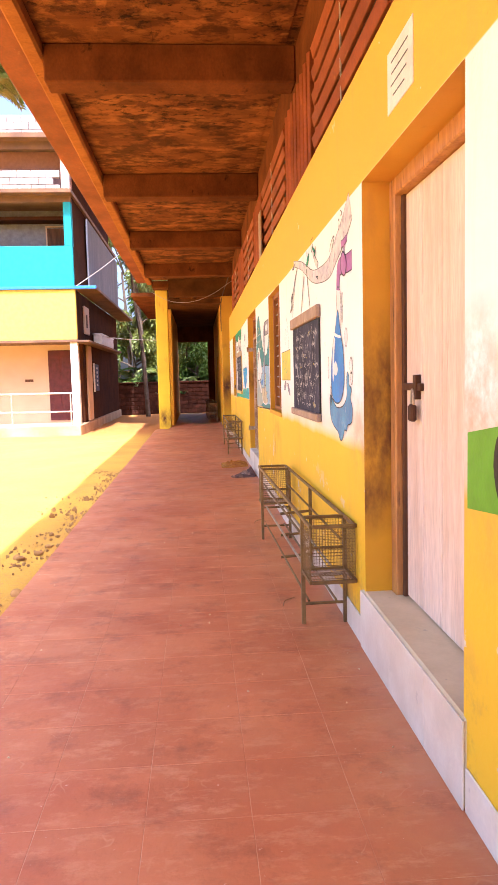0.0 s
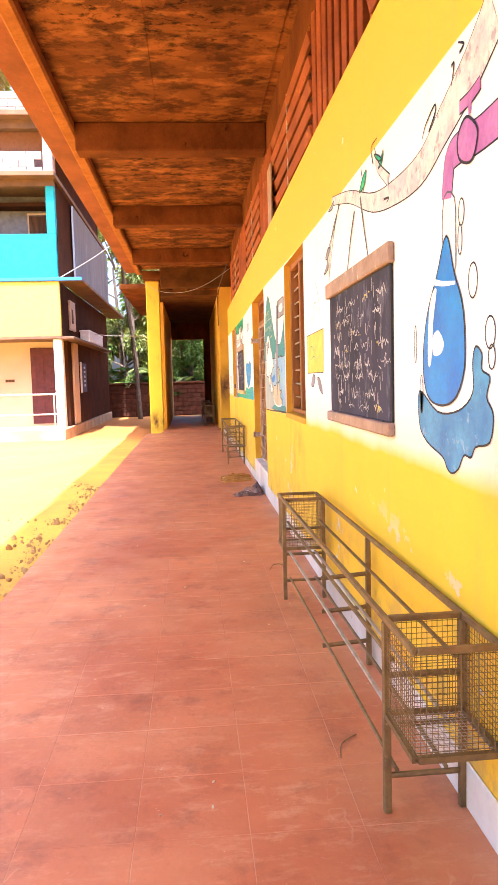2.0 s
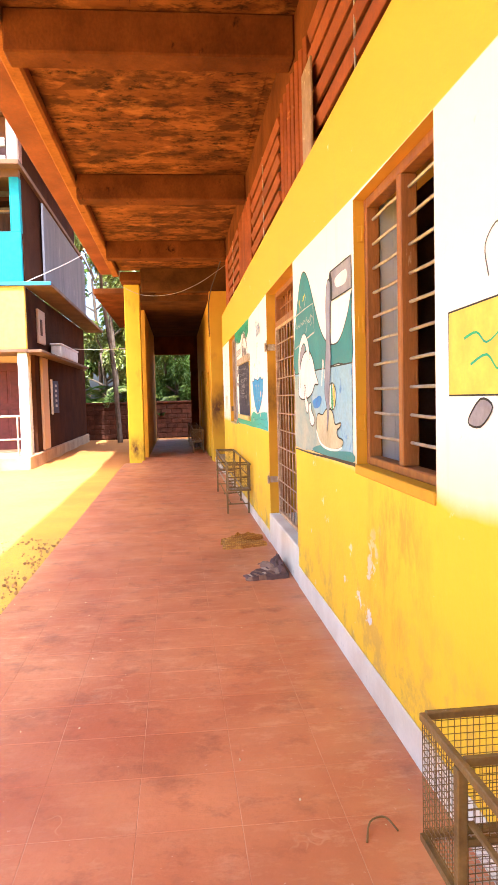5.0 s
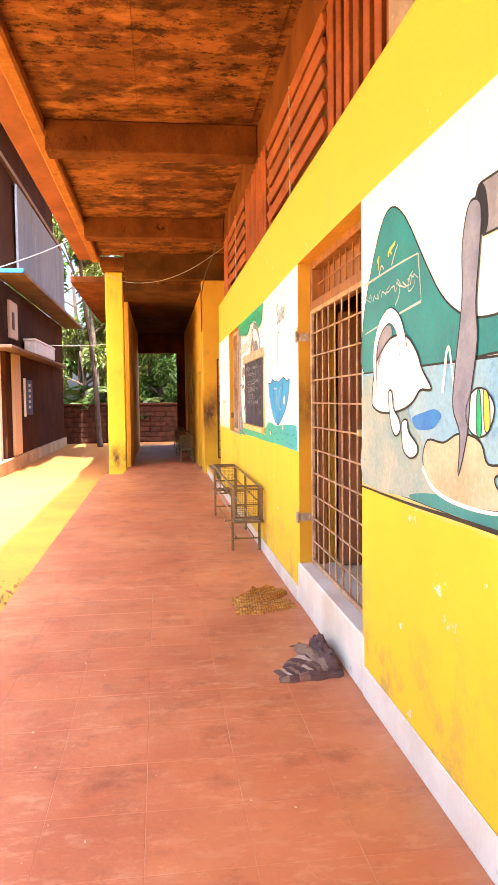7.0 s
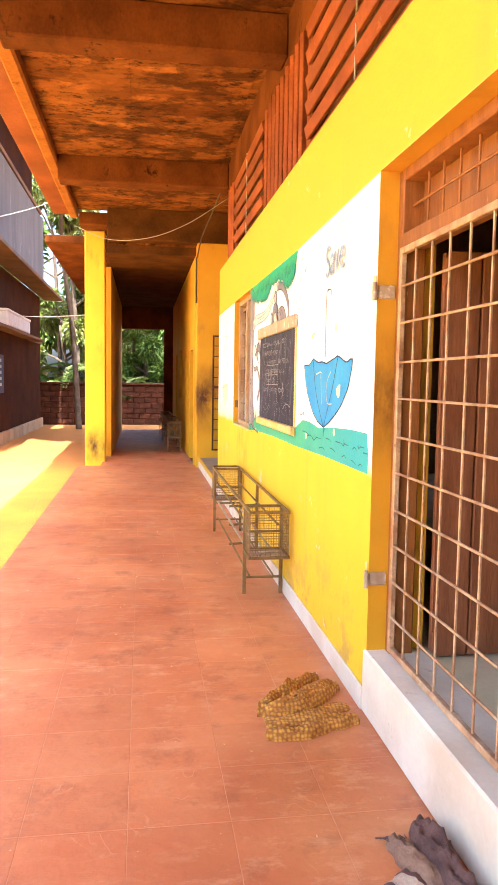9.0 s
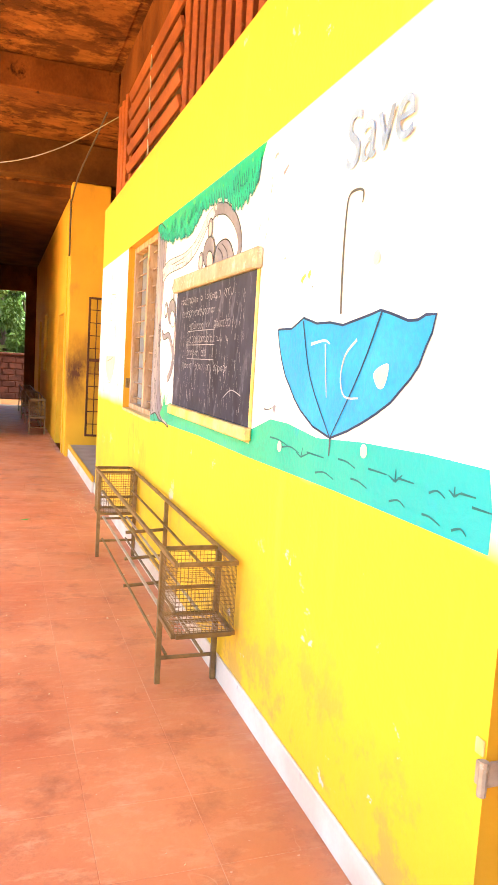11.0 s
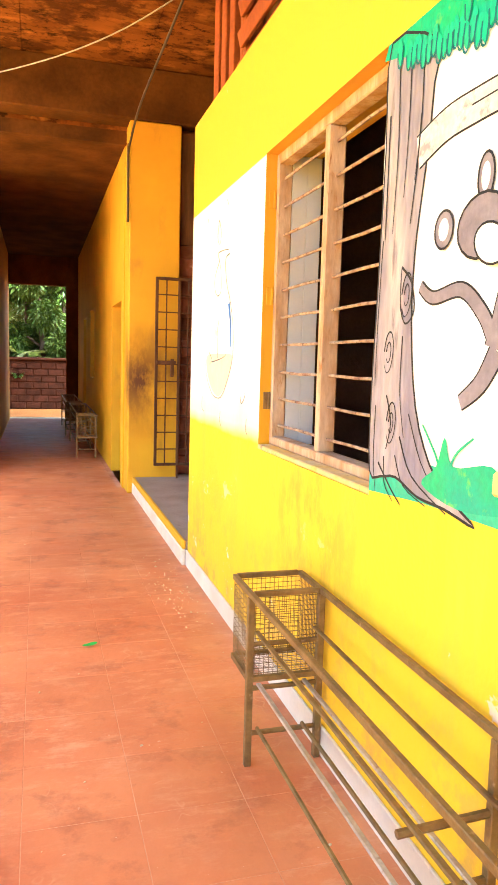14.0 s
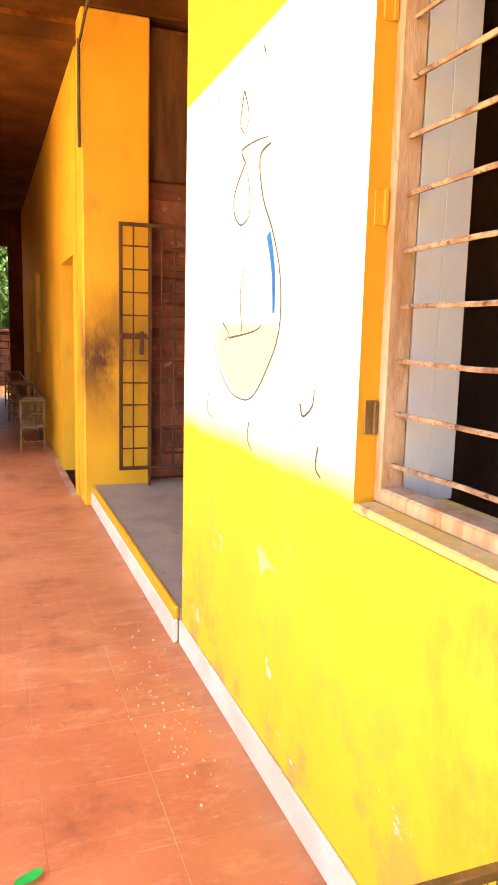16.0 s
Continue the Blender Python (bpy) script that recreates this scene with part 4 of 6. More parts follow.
# ---- shoe racks ----
def shoe_rack(y):
    """Steel rack with a wire basket at each end; y is its near end."""
    r = thing("shoe_rack", 0.745, y + 1.15, 0.0, "low brown steel shoe rack with wire mesh baskets, against the wall", "shoe rack", "racks on the veranda")
    xf, xb, top = 0.618, 0.846, 0.55
    near, mid, far, end = y + 0.23, y + 1.19, y + 2.09, y + 2.28
    for x, yy in ((xf, near), (xb, near), (xb, mid), (xf, far), (xb, far)):
        part("leg", boxes((x - 0.0105, x + 0.0105, yy - 0.0105, yy + 0.0105, 0.0, top - 0.012), bevel=0.002), M_RUST, r)
    for x in (xf, xb):
        part("top_rail", boxes((x - 0.0078, x + 0.0078, y, end, top - 0.0118, top + 0.006), bevel=0.002), M_RUST, r)
    for yy in (y, near, far, end):
        part("end_rail", boxes((xf + 0.0079, xb - 0.0079, yy - 0.008, yy + 0.008, top - 0.010, top + 0.0065), bevel=0.002), M_RUST, r)
    for z in (0.39, 0.25, 0.105):
        for yy in (near, far):
            part("cross_bar", tube(bmesh.new(), [(xf, yy, z), (xb, yy, z)], 0.008), M_RUST, r)
        part("bracket", tube(bmesh.new(), [(xb, mid, z), (xf + 0.02, mid, z - 0.012)], 0.009), M_RUST, r)
    for x, z in ((xf + 0.02, 0.43), (xb - 0.02, 0.43), (xf + 0.03, 0.262), (xb - 0.05, 0.262)):
        part("shelf_rail", boxes((x - 0.0075, x + 0.0075, near, far, z - 0.004, z + 0.004), bevel=0.002), M_RUST if z > 0.3 else M_STEEL, r)
    for x in (xf + 0.03, xb - 0.05):
        part("low_rail", tube(bmesh.new(), [(x, near, 0.118), (x, far, 0.118)], 0.007), M_RUST, r)
    for a, b in ((y, near), (far, end)):
        basket = part("basket", boxes((xf - 0.008, xf + 0.008, a, b, 0.272, 0.288), (xb - 0.008, xb + 0.008, a, b, 0.272, 0.288), (xf + 0.008, xb - 0.008, a - 0.008, a + 0.008, 0.272, 0.288), (xf + 0.008, xb - 0.008, b - 0.008, b + 0.008, 0.272, 0.288)), M_RUST, r, "wire mesh basket")
        for kind, spans in (("upright_mesh", [((x, p, 0.28), (x, p, top)) for x in (xf, xb) for p in (a + (b - a) * i / 15 for i in range(16))] + [((p, q, 0.28), (p, q, top)) for q in (a, b) for p in (xf + (xb - xf) * i / 15 for i in range(16))]),
                            ("level_mesh", [((x, a, z), (x, b, z)) for x in (xf, xb) for z in (0.28 + 0.27 * i / 17 for i in range(17))] + [((xf, q, z), (xb, q, z)) for q in (a, b) for z in (0.28 + 0.27 * i / 17 for i in range(17))]),
                            ("floor_mesh", [((xf, p, 0.28), (xb, p, 0.28)) for p in (a + (b - a) * i / 15 for i in range(16))] + [((p, a, 0.28), (p, b, 0.28)) for p in (xf + (xb - xf) * i / 15 for i in range(16))])):
            bm = bmesh.new()
            for p, q in spans:
                tube(bm, [p, q], 0.0012, 3)
            tagged(part(kind, bm, M_STEEL if kind == "floor_mesh" else M_RUST, basket), kind="stuff")
    return r


rack = shoe_rack(2.94)
copy_thing(rack, pose(0.752, 11.25 + 1.15, 0.0))
for x, y, turn in ((0.60, 21.35, 0), (0.56, 23.9, 0)):
    tagged(copy_thing(rack, pose(x, y, 0.0, 0, 0, turn)), "low steel shoe rack standing in the dim passage")

rack.matrix_basis = pose(0.755, 4.10, 0.0, 0, 0, 0.9) @ Matrix.Diagonal((0.94, 1.05, 1.0, 1.0))

# ---- notice on the frieze ----
n = thing("notice_paper", 0.877, 2.15, 2.2, "white paper notice pasted on the yellow frieze", "notice")
part("sheet", boxes((0.8765, 0.8795, 1.985, 2.295, 2.20, 2.415)), M_PAPER, n)
rnd = random.Random(4)
for k in range(4):
    a = 2.25 - rnd.uniform(0, 0.03)
    part("print_bar", boxes((0.8755, 0.8762, 2.03 + rnd.uniform(0, 0.06), a, 2.365 - 0.04 * k, 2.371 - 0.04 * k)), M_PENCIL, n)


# ---- cloths left on the floor ----
def fold(bm, path, width, high, slot, seed, bands=None):
    """A soft arched fold of cloth along a path on the floor; bands colours it in strips along its length."""
    line = curve([(x, y, 0) for x, y in path], 9)
    n, across, rows = len(line), 12, []
    for i, p in enumerate(line):
        d = (line[min(i + 1, n - 1)] - line[max(i - 1, 0)]).normalized()
        side, t = Vector((-d.y, d.x, 0)), i / (n - 1)
        w = width * (0.55 + 0.45 * math.sin(math.pi * min(1, 0.15 + 0.8 * t))) * (1 + 0.25 * noise.noise(Vector((t * 5, seed, 0))))
        row = []
        for k in range(across + 1):
            u = k / across * 2 - 1
            arch = math.sqrt(max(0.0, 1 - u * u)) ** 1.2
            lump = 1 + 0.6 * noise.noise(Vector((t * 6, u * 2.2, seed))) + 0.35 * noise.noise(Vector((t * 17, u * 6, seed)))
            row.append(bm.verts.new(p + side * (w * 0.5 * u + 0.012 * noise.noise(Vector((t * 9, seed, 4)))) + Vector((0, 0, 0.003 + high * arch * lump * (0.35 + 0.65 * math.sin(math.pi * (0.12 + 0.76 * t)))))))
        rows.append(row)
    for i in range(n - 1):
        for k in range(across):
            f = bm.faces.new((rows[i][k], rows[i + 1][k], rows[i + 1][k + 1], rows[i][k + 1]))
            f.smooth = True
            f.material_index = bands[int(i / (n - 1) * len(bands))] if bands else slot
    rim = [rows[0][k] for k in range(across + 1)] + [r[-1] for r in rows[1:]] + [rows[-1][k] for k in range(across - 1, -1, -1)] + [r[0] for r in rows[-2:0:-1]]
    foot = [bm.verts.new((v.co.x, v.co.y, 0.0006)) for v in rim]
    for k in range(len(rim)):
        j = (k + 1) % len(rim)
        bm.faces.new((rim[k], rim[j], foot[j], foot[k])).material_index = slot


bm = bmesh.new()
fold(bm, [(0.455, 9.69), (0.58, 9.68), (0.70, 9.73), (0.825, 9.77)], 0.075, 0.040, 0, 1.3)
fold(bm, [(0.47, 9.80), (0.60, 9.80), (0.72, 9.86), (0.82, 9.90)], 0.10, 0.018, 0, 2.7)
fold(bm, [(0.455, 9.88), (0.58, 9.86), (0.70, 9.95), (0.82, 10.06)], 0.085, 0.056, 0, 4.1)
fold(bm, [(0.50, 9.96), (0.63, 10.07), (0.765, 10.19)], 0.055, 0.042, 0, 5.9)
fold(bm, [(0.60, 9.98), (0.72, 10.05), (0.81, 10.13)], 0.08, 0.026, 0, 8.2)
tagged(finish(bm, "floor_rag", M_RAG), "twisted ochre honeycomb-weave rag lying on the red floor", "cloth")
bm = bmesh.new()
striped = [0, 1, 0, 2, 0, 0, 1, 0, 2, 0, 0, 2]
fold(bm, [(0.555, 8.69), (0.63, 8.72), (0.71, 8.76), (0.80, 8.80)], 0.15, 0.018, 0, 3.3, striped)
fold(bm, [(0.62, 8.76), (0.68, 8.83), (0.76, 8.91)], 0.14, 0.022, 0, 6.4, [0, 2, 0, 0, 1, 0, 0, 2])
fold(bm, [(0.545, 8.635), (0.66, 8.632), (0.76, 8.64), (0.845, 8.655)], 0.055, 0.026, 0, 7.7, [2, 0, 2, 0, 0, 0, 0, 0])
fold(bm, [(0.715, 9.04), (0.735, 8.94), (0.77, 8.82), (0.80, 8.70)], 0.075, 0.045, 2, 9.5)
fold(bm, [(0.812, 9.08), (0.80, 8.96), (0.81, 8.82), (0.815, 8.68)], 0.095, 0.072, 0, 2.2)
for k in range(9):
    tube(bm, curve([(0.70 + 0.006 * k, 9.0 + 0.004 * k, 0.02), (0.685 + 0.008 * k, 9.04, 0.016), (0.668 + 0.011 * k, 9.065 + 0.004 * math.sin(5 * k), 0.003)], 3), 0.0022, 4)
tagged(finish(bm, "door_mat", [M_MAT, M_STRIPE, M_TAN_CLOTH]), "bunched dark cloth mat with cream stripes beside the door sill", "cloth")
bm = boxes((0.752, 0.782, 10.205, 10.225, 0.0005, 0.012), bevel=0.004)
tagged(finish(bm, "paper_scrap", M_PAPER), "small crumpled white scrap beside the ochre rag", "litter")

# ---- litter ----
bm = bmesh.new()
fill(bm, oval(0, 0, 0.012, 0.035, 0, 12), 0, 0)
for v in bm.verts:
    v.co = Vector((0.22 + v.co.z * 0.9 + v.co.y, 14.38 + v.co.z * 0.5 - v.co.y, 0.012 + 6 * v.co.y ** 2 + 0.1 * abs(v.co.z)))
tagged(finish(bm, "fallen_leaf", paint("fresh_leaf", (0.03, 0.42, 0.05))), "small bright green leaf fallen on the tiles", "leaf")
bm = tube(bmesh.new(), curve([(0.60, 5.70, 0.004), (0.63, 5.78, 0.012), (0.68, 5.80, 0.01), (0.70, 5.74, 0.004)], 4), 0.003)
tagged(finish(bm, "dry_twig", M_RUST), "curved dry brown twig on the tiles", "twig")
bm = tube(bmesh.new(), curve([(0.58, 3.42, 0.004), (0.60, 3.5, 0.008), (0.66, 3.56, 0.005)], 4), 0.002)
tagged(finish(bm, "dry_stalk", M_RUST), "thin bent dry stalk on the tiles", "twig")
rnd = random.Random(12)
bm = bmesh.new()
for k in range(240):
    x, y = (rnd.uniform(EDGE, 0.86), rnd.uniform(0, 18)) if k % 3 else (rnd.gauss(0.70, 0.06), rnd.gauss(15.0, 0.35))
    s = rnd.uniform(0.0015, 0.0048)
    bmesh.ops.create_icosphere(bm, subdivisions=0, radius=s, matrix=Matrix.LocRotScale((min(x, 0.8), y, s * 0.5), Euler((rnd.random() * 6, rnd.random() * 6, 0)), (1, 1.6, 0.6)))
tagged(finish(bm, "floor_grit", surf("pale_grit", (0.72, 0.58, 0.36), (0.5, 0.36, 0.2), 30.0, 0.9)), "pale crumbs and grit scattered on the tiles", "grit", kind="stuff")

# ---- rubble along the veranda edge ----
bm = bmesh.new()
for k in range(1900):
    y = rnd.uniform(1.0, 12.5)
    x = EDGE - abs(rnd.gauss(0.03, 0.34)) - 0.02
    if noise.noise(Vector((x * 2.2, y * 1.1, 0))) < -0.08:
        continue
    s = rnd.uniform(0.004, 0.017) * (2.2 if y < 9 and rnd.random() < 0.10 else 1)
    made = bmesh.ops.create_icosphere(bm, subdivisions=1, radius=s, matrix=Matrix.LocRotScale((x, y, -0.265), Euler((rnd.random() * 6, rnd.random() * 6, 0)), (1, rnd.uniform(0.6, 1.6), rnd.uniform(0.4, 0.8))))["verts"]
    for v in made:
        v.co += 0.35 * s * noise.noise_vector(v.co * 40)
tagged(finish(bm, "rubble", M_RUBBLE), "small stones and clods along the veranda edge", "rubble", kind="stuff")
for k in range(14):
    bm = bmesh.new()
    s = rnd.uniform(0.025, 0.05)
    made = bmesh.ops.create_icosphere(bm, subdivisions=2, radius=s, matrix=Matrix.LocRotScale(None, Euler((rnd.random() * 6, 0, 0)), (1.2, rnd.uniform(0.8, 1.5), 0.55)))["verts"]
    for v in made:
        v.co += 0.4 * s * noise.noise_vector(v.co * 14 + Vector((k, 0, 0)))
    st = tagged(finish(bm, "stone", M_RUBBLE), "rough brown stone lying in the sand", "stone", "stones by the veranda")
    st.location = (EDGE - rnd.uniform(0.08, 0.55), rnd.uniform(2.0, 8.6), -0.255)
bm = boxes((-2.35, -2.05, 6.35, 6.6, -0.31, -0.16), bevel=0.012)
tagged(finish(bm, "loose_brick", M_LATERITE), "reddish laterite brick lying on the sand", "brick")


# ---- cables ----
def cable(pts, r, material, label):
    return tagged(finish(tube(bmesh.new(), curve(pts, 6), r), "cable", material, smooth=True), label, "cable", "overhead cables")


cable([(-0.92, 17.6, 3.42), (-0.45, 16.75, 3.10), (0.05, 16.0, 2.99), (0.5, 15.65, 3.10), (0.95, 15.42, 3.36)], 0.0042, M_WIRE, "pale cable sagging from the slab edge to the louvres")
cable([(0.79, 17.92, 3.10), (0.82, 17.4, 3.30), (0.90, 16.4, 3.50), (0.955, 15.60, 3.66)], 0.010, M_DARKWIRE, "dark cable running up to the beam")
cable([(0.785, 17.94, 3.12), (0.785, 17.945, 2.9), (0.785, 17.945, 2.45)], 0.011, M_DARKWIRE, "dark cable running down the pier corner")
cable([(-3.28, 20.93, 4.0), (-2.9, 27.0, 5.7), (-2.45, 34.45, 8.0)], 0.012, M_WIRE, "pale service cable crossing the yard")
cable([(-3.2, 26.0, 2.86), (-2.0, 22.5, 2.56), (-0.88, 18.85, 2.31)], 0.009, M_WIRE, "pale cable from the next building to the pillar")


# ---- the neighbouring school block ----
def school_block():
    b = thing("school_block", -7.5, 25.0, -0.28, "three-storey school block, cream, yellow and turquoise front with bare block courses", "building")
    cream = surf("cream_render", (0.54, 0.37, 0.24), (0.49, 0.33, 0.21), 1.2, 0.7, speck=0.06, bump=0.05)
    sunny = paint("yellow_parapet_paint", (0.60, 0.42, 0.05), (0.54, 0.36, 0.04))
    turq = paint("turquoise_parapet_paint", (0.006, 0.25, 0.28), (0.008, 0.21, 0.25))
    blue = paint("blue_trim_paint", (0.03, 0.16, 0.50))
    grey = paint("grey_render", (0.20, 0.19, 0.21), (0.14, 0.13, 0.145))
    # side wall's deep shade put into a near-black brown
    bare = surf("brown_render_in_shade", (0.060, 0.020, 0.007), (0.034, 0.011, 0.005), 1.3, 0.95, spots=(0.012, 0.006, 0.004), spec=0.08)
    slab = surf("weathered_slab", (0.17, 0.085, 0.04), (0.10, 0.05, 0.026), 2.0, 0.9)
    block_m = surf("concrete_block", (0.42, 0.35, 0.31), (0.30, 0.24, 0.21), 4.0, 0.9, vary=0.4)
    maroon = paint("maroon_door_paint", (0.10, 0.015, 0.015), (0.07, 0.01, 0.01))
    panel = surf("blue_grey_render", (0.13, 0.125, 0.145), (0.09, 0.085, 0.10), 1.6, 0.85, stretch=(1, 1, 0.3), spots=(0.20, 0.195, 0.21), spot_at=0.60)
    X, Y = -3.30, 21.0
    part("plinth", boxes((-12, X + 0.05, Y - 0.35, 31.8, -0.5, 0.02), bevel=0.02), surf("cement_plinth", (0.44, 0.30, 0.16), (0.30, 0.18, 0.09), 2.0, 0.9, spots=(0.18, 0.10, 0.05)), b)
    part("back_wall", boxes((-12, X - 0.12, Y + 1.3, Y + 1.5, 0.02, 2.42)), cream, b)
    part("upper_back_wall", boxes((-12, X - 0.12, Y + 1.5, Y + 1.7, 2.5, 6.5)), grey, b)
    part("top_back_wall", boxes((-12, X - 0.12, Y + 0.9, Y + 1.0, 6.7, 8.1)), paint("salmon_render", (0.42, 0.20, 0.15)), b)
    part("corner_column", boxes((X - 0.22, X, Y, Y + 0.25, 0.02, 2.42), bevel=0.01), paint("white_column_paint", (0.78, 0.74, 0.70)), b)
    part("floor_slab", boxes((-12, X + 0.02, Y - 0.06, 31.8, 2.42, 2.499), bevel=0.01), slab, b)
    part("yellow_parapet", boxes((-12, X, Y - 0.02, Y + 0.14, 2.50, 3.94), bevel=0.01), sunny, b)
    part("blue_trim", boxes((-12, X + 0.62, Y - 0.085, Y - 0.021, 3.94, 4.03), bevel=0.01), blue, b)
    part("turquoise_parapet", boxes((-12, X - 0.02, Y - 0.02, Y + 0.14, 4.03, 5.17), bevel=0.01), turq, b)
    part("turquoise_column", boxes((X - 0.24, X - 0.021, Y - 0.018, Y + 0.24, 5.17, 6.40), bevel=0.01), turq, b)
    part("beam", boxes((-12, X - 0.02, Y, Y + 0.2, 6.40, 6.58)), slab, b)
    part("upper_slab", boxes((-12, X + 0.06, Y - 0.35, 31.8, 6.58, 6.70), bevel=0.01), slab, b)
    part("top_column", boxes((X - 0.26, X - 0.04, Y, Y + 0.25, 6.70, 8.08), bevel=0.01), paint("bare_column", (0.56, 0.46, 0.40)), b)
    part("top_beam", boxes((-12, X - 0.04, Y, Y + 0.25, 7.86, 8.08)), slab, b)
    part("roof", boxes((-12, X + 0.1, Y - 0.35, 31.8, 8.08, 8.22), bevel=0.01), slab, b)
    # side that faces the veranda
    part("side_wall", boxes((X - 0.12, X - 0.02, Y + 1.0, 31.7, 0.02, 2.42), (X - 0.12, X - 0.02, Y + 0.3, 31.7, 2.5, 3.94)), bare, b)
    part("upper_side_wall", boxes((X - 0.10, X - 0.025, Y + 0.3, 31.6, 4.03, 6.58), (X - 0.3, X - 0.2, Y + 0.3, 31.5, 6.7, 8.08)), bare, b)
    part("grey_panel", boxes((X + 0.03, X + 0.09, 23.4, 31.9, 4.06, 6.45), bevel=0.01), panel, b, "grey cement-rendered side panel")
    part("side_eave", boxes((X, X + 0.62, Y - 0.05, 32.6, 3.93, 4.02), bevel=0.01), slab, b)
    part("lower_eave", boxes((X + 0.021, X + 0.34, Y - 0.05, 30.0, 2.41, 2.48), bevel=0.01), slab, b)
    part("pilaster", boxes((X - 0.02, X + 0.05, 22.6, 23.4, 0.05, 2.40), bevel=0.01), cream, b)
    part("upper_pilaster", boxes((X - 0.02, X + 0.04, 22.4, 23.3, 2.75, 3.6), bevel=0.01), cream, b)
    win = part("window", boxes((X + 0.0405, X + 0.05, 22.6, 22.85, 2.95, 3.35)), M_DARKWOOD, b)
    door = part("door", boxes((-4.42, -3.66, Y + 1.26, Y + 1.299, 0.1, 2.25), bevel=0.006), maroon, b, "maroon panelled door")
    for x in (-4.3, -3.99):
        for z in (0.3, 1.25):
            part("panel", boxes((x, x + 0.24, Y + 1.245, Y + 1.262, z, z + 0.8), bevel=0.008), maroon, door)
    part("wall_plate", boxes((-5.15, -4.9, Y + 1.28, Y + 1.3, 1.3, 1.38)), M_DARKWOOD, b)
    wnd = part("upper_window", boxes((-4.30, -3.72, Y + 1.46, Y + 1.5, 5.2, 5.95)), M_DARKWOOD, b)
    part("window_frame", boxes((-4.34, -4.30, Y + 1.44, Y + 1.5, 5.17, 5.99), (-3.72, -3.68, Y + 1.44, Y + 1.5, 5.17, 5.99), (-4.34, -3.68, Y + 1.44, Y + 1.5, 5.99, 6.03)), cream, wnd)
    part("lintel_shade", boxes((-12, X - 0.25, Y + 0.9, Y + 1.49, 6.1, 6.2)), bare, b)
    rail = part("handrail", tube(tube(bmesh.new(), [(-12, Y - 0.3, 0.95), (X - 0.02, Y - 0.3, 0.95)], 0.025), [(-12, Y - 0.3, 0.42), (X - 0.02, Y - 0.3, 0.42)], 0.02), M_STEEL, b, "steel pipe handrail")
    for x in (-3.52, -5.2, -6.9, -8.6):
        part("post", tube(bmesh.new(), [(x, Y - 0.3, 0.02), (x, Y - 0.3, 0.95)], 0.022), M_STEEL, rail)
    shared = bpy.data.meshes.new("block")
    bm = boxes((-0.195, 0.195, -0.075, 0.075, -0.095, 0.095), bevel=0.008)
    bm.to_mesh(shared)
    bm.free()
    shared.materials.append(block_m)
    for z, rows in ((6.80, 3), (8.32, 3)):
        for r in range(rows):
            for k in range(9):
                ob = new("block", shared)
                ob.parent, ob.matrix_parent_inverse = b, Matrix.Translation(-b.location)
                ob.location = (X - 0.5 - 0.402 * k - (0.2 if r % 2 else 0) + (0.2 if z > 8 else 0), Y + 0.12, z + 0.2 * r)


school_block()
s = thing("notice_board", -3.2, 24.6, 1.1, "small dark notice board with pale lettering on the side wall", "sign")
part("board", boxes((-3.318, -3.27, 24.1, 25.1, 0.95, 1.85), bevel=0.008), paint("navy_board", (0.03, 0.03, 0.08)), s)
for k in range(5):
    part("lettering_bar", boxes((-3.269, -3.266, 24.5, 24.8, 1.68 - 0.14 * k, 1.75 - 0.14 * k)), M_CHALK, s)
part("edge", boxes((-3.315, -3.265, 24.06, 24.1, 0.92, 1.88)), M_PAPER, s)
t = thing("water_tank", -3.08, 25.5, 2.48, "white metal box tank resting on the side eave", "tank")
part("body", boxes((-3.24, -2.96, 23.9, 27.2, 2.481, 2.80), bevel=0.02), paint("white_metal", (0.66, 0.62, 0.58)), t)
part("lid", boxes((-3.26, -2.94, 23.88, 27.22, 2.801, 2.85), bevel=0.01), paint("white_lid", (0.74, 0.70, 0.66)), t)

# ---- boundary wall of laterite blocks ----
setting("boundary_wall", boxes((-14, 9, 33.0, 33.3, -0.5, 1.12), bevel=0.02), M_LATERITE)
bw = bpy.data.objects["boundary_wall"]
shared = bpy.data.meshes.new("brick")
bm = boxes((-0.19, 0.19, -0.03, 0.03, -0.085, 0.085), bevel=0.012)
bm.to_mesh(shared)
bm.free()
shared.materials.append(M_LATERITE)
for r in range(7):
    for k in range(15):
        ob = new("brick", shared)
        ob.parent = bw
        ob.location = (-4.2 + 0.41 * k + (0.2 if r % 2 else 0), 32.99, -0.17 + 0.19 * r)
setting("wall_coping", boxes((-14, 9, 32.9, 33.4, 1.121, 1.2), bevel=0.02), M_LATERITE)


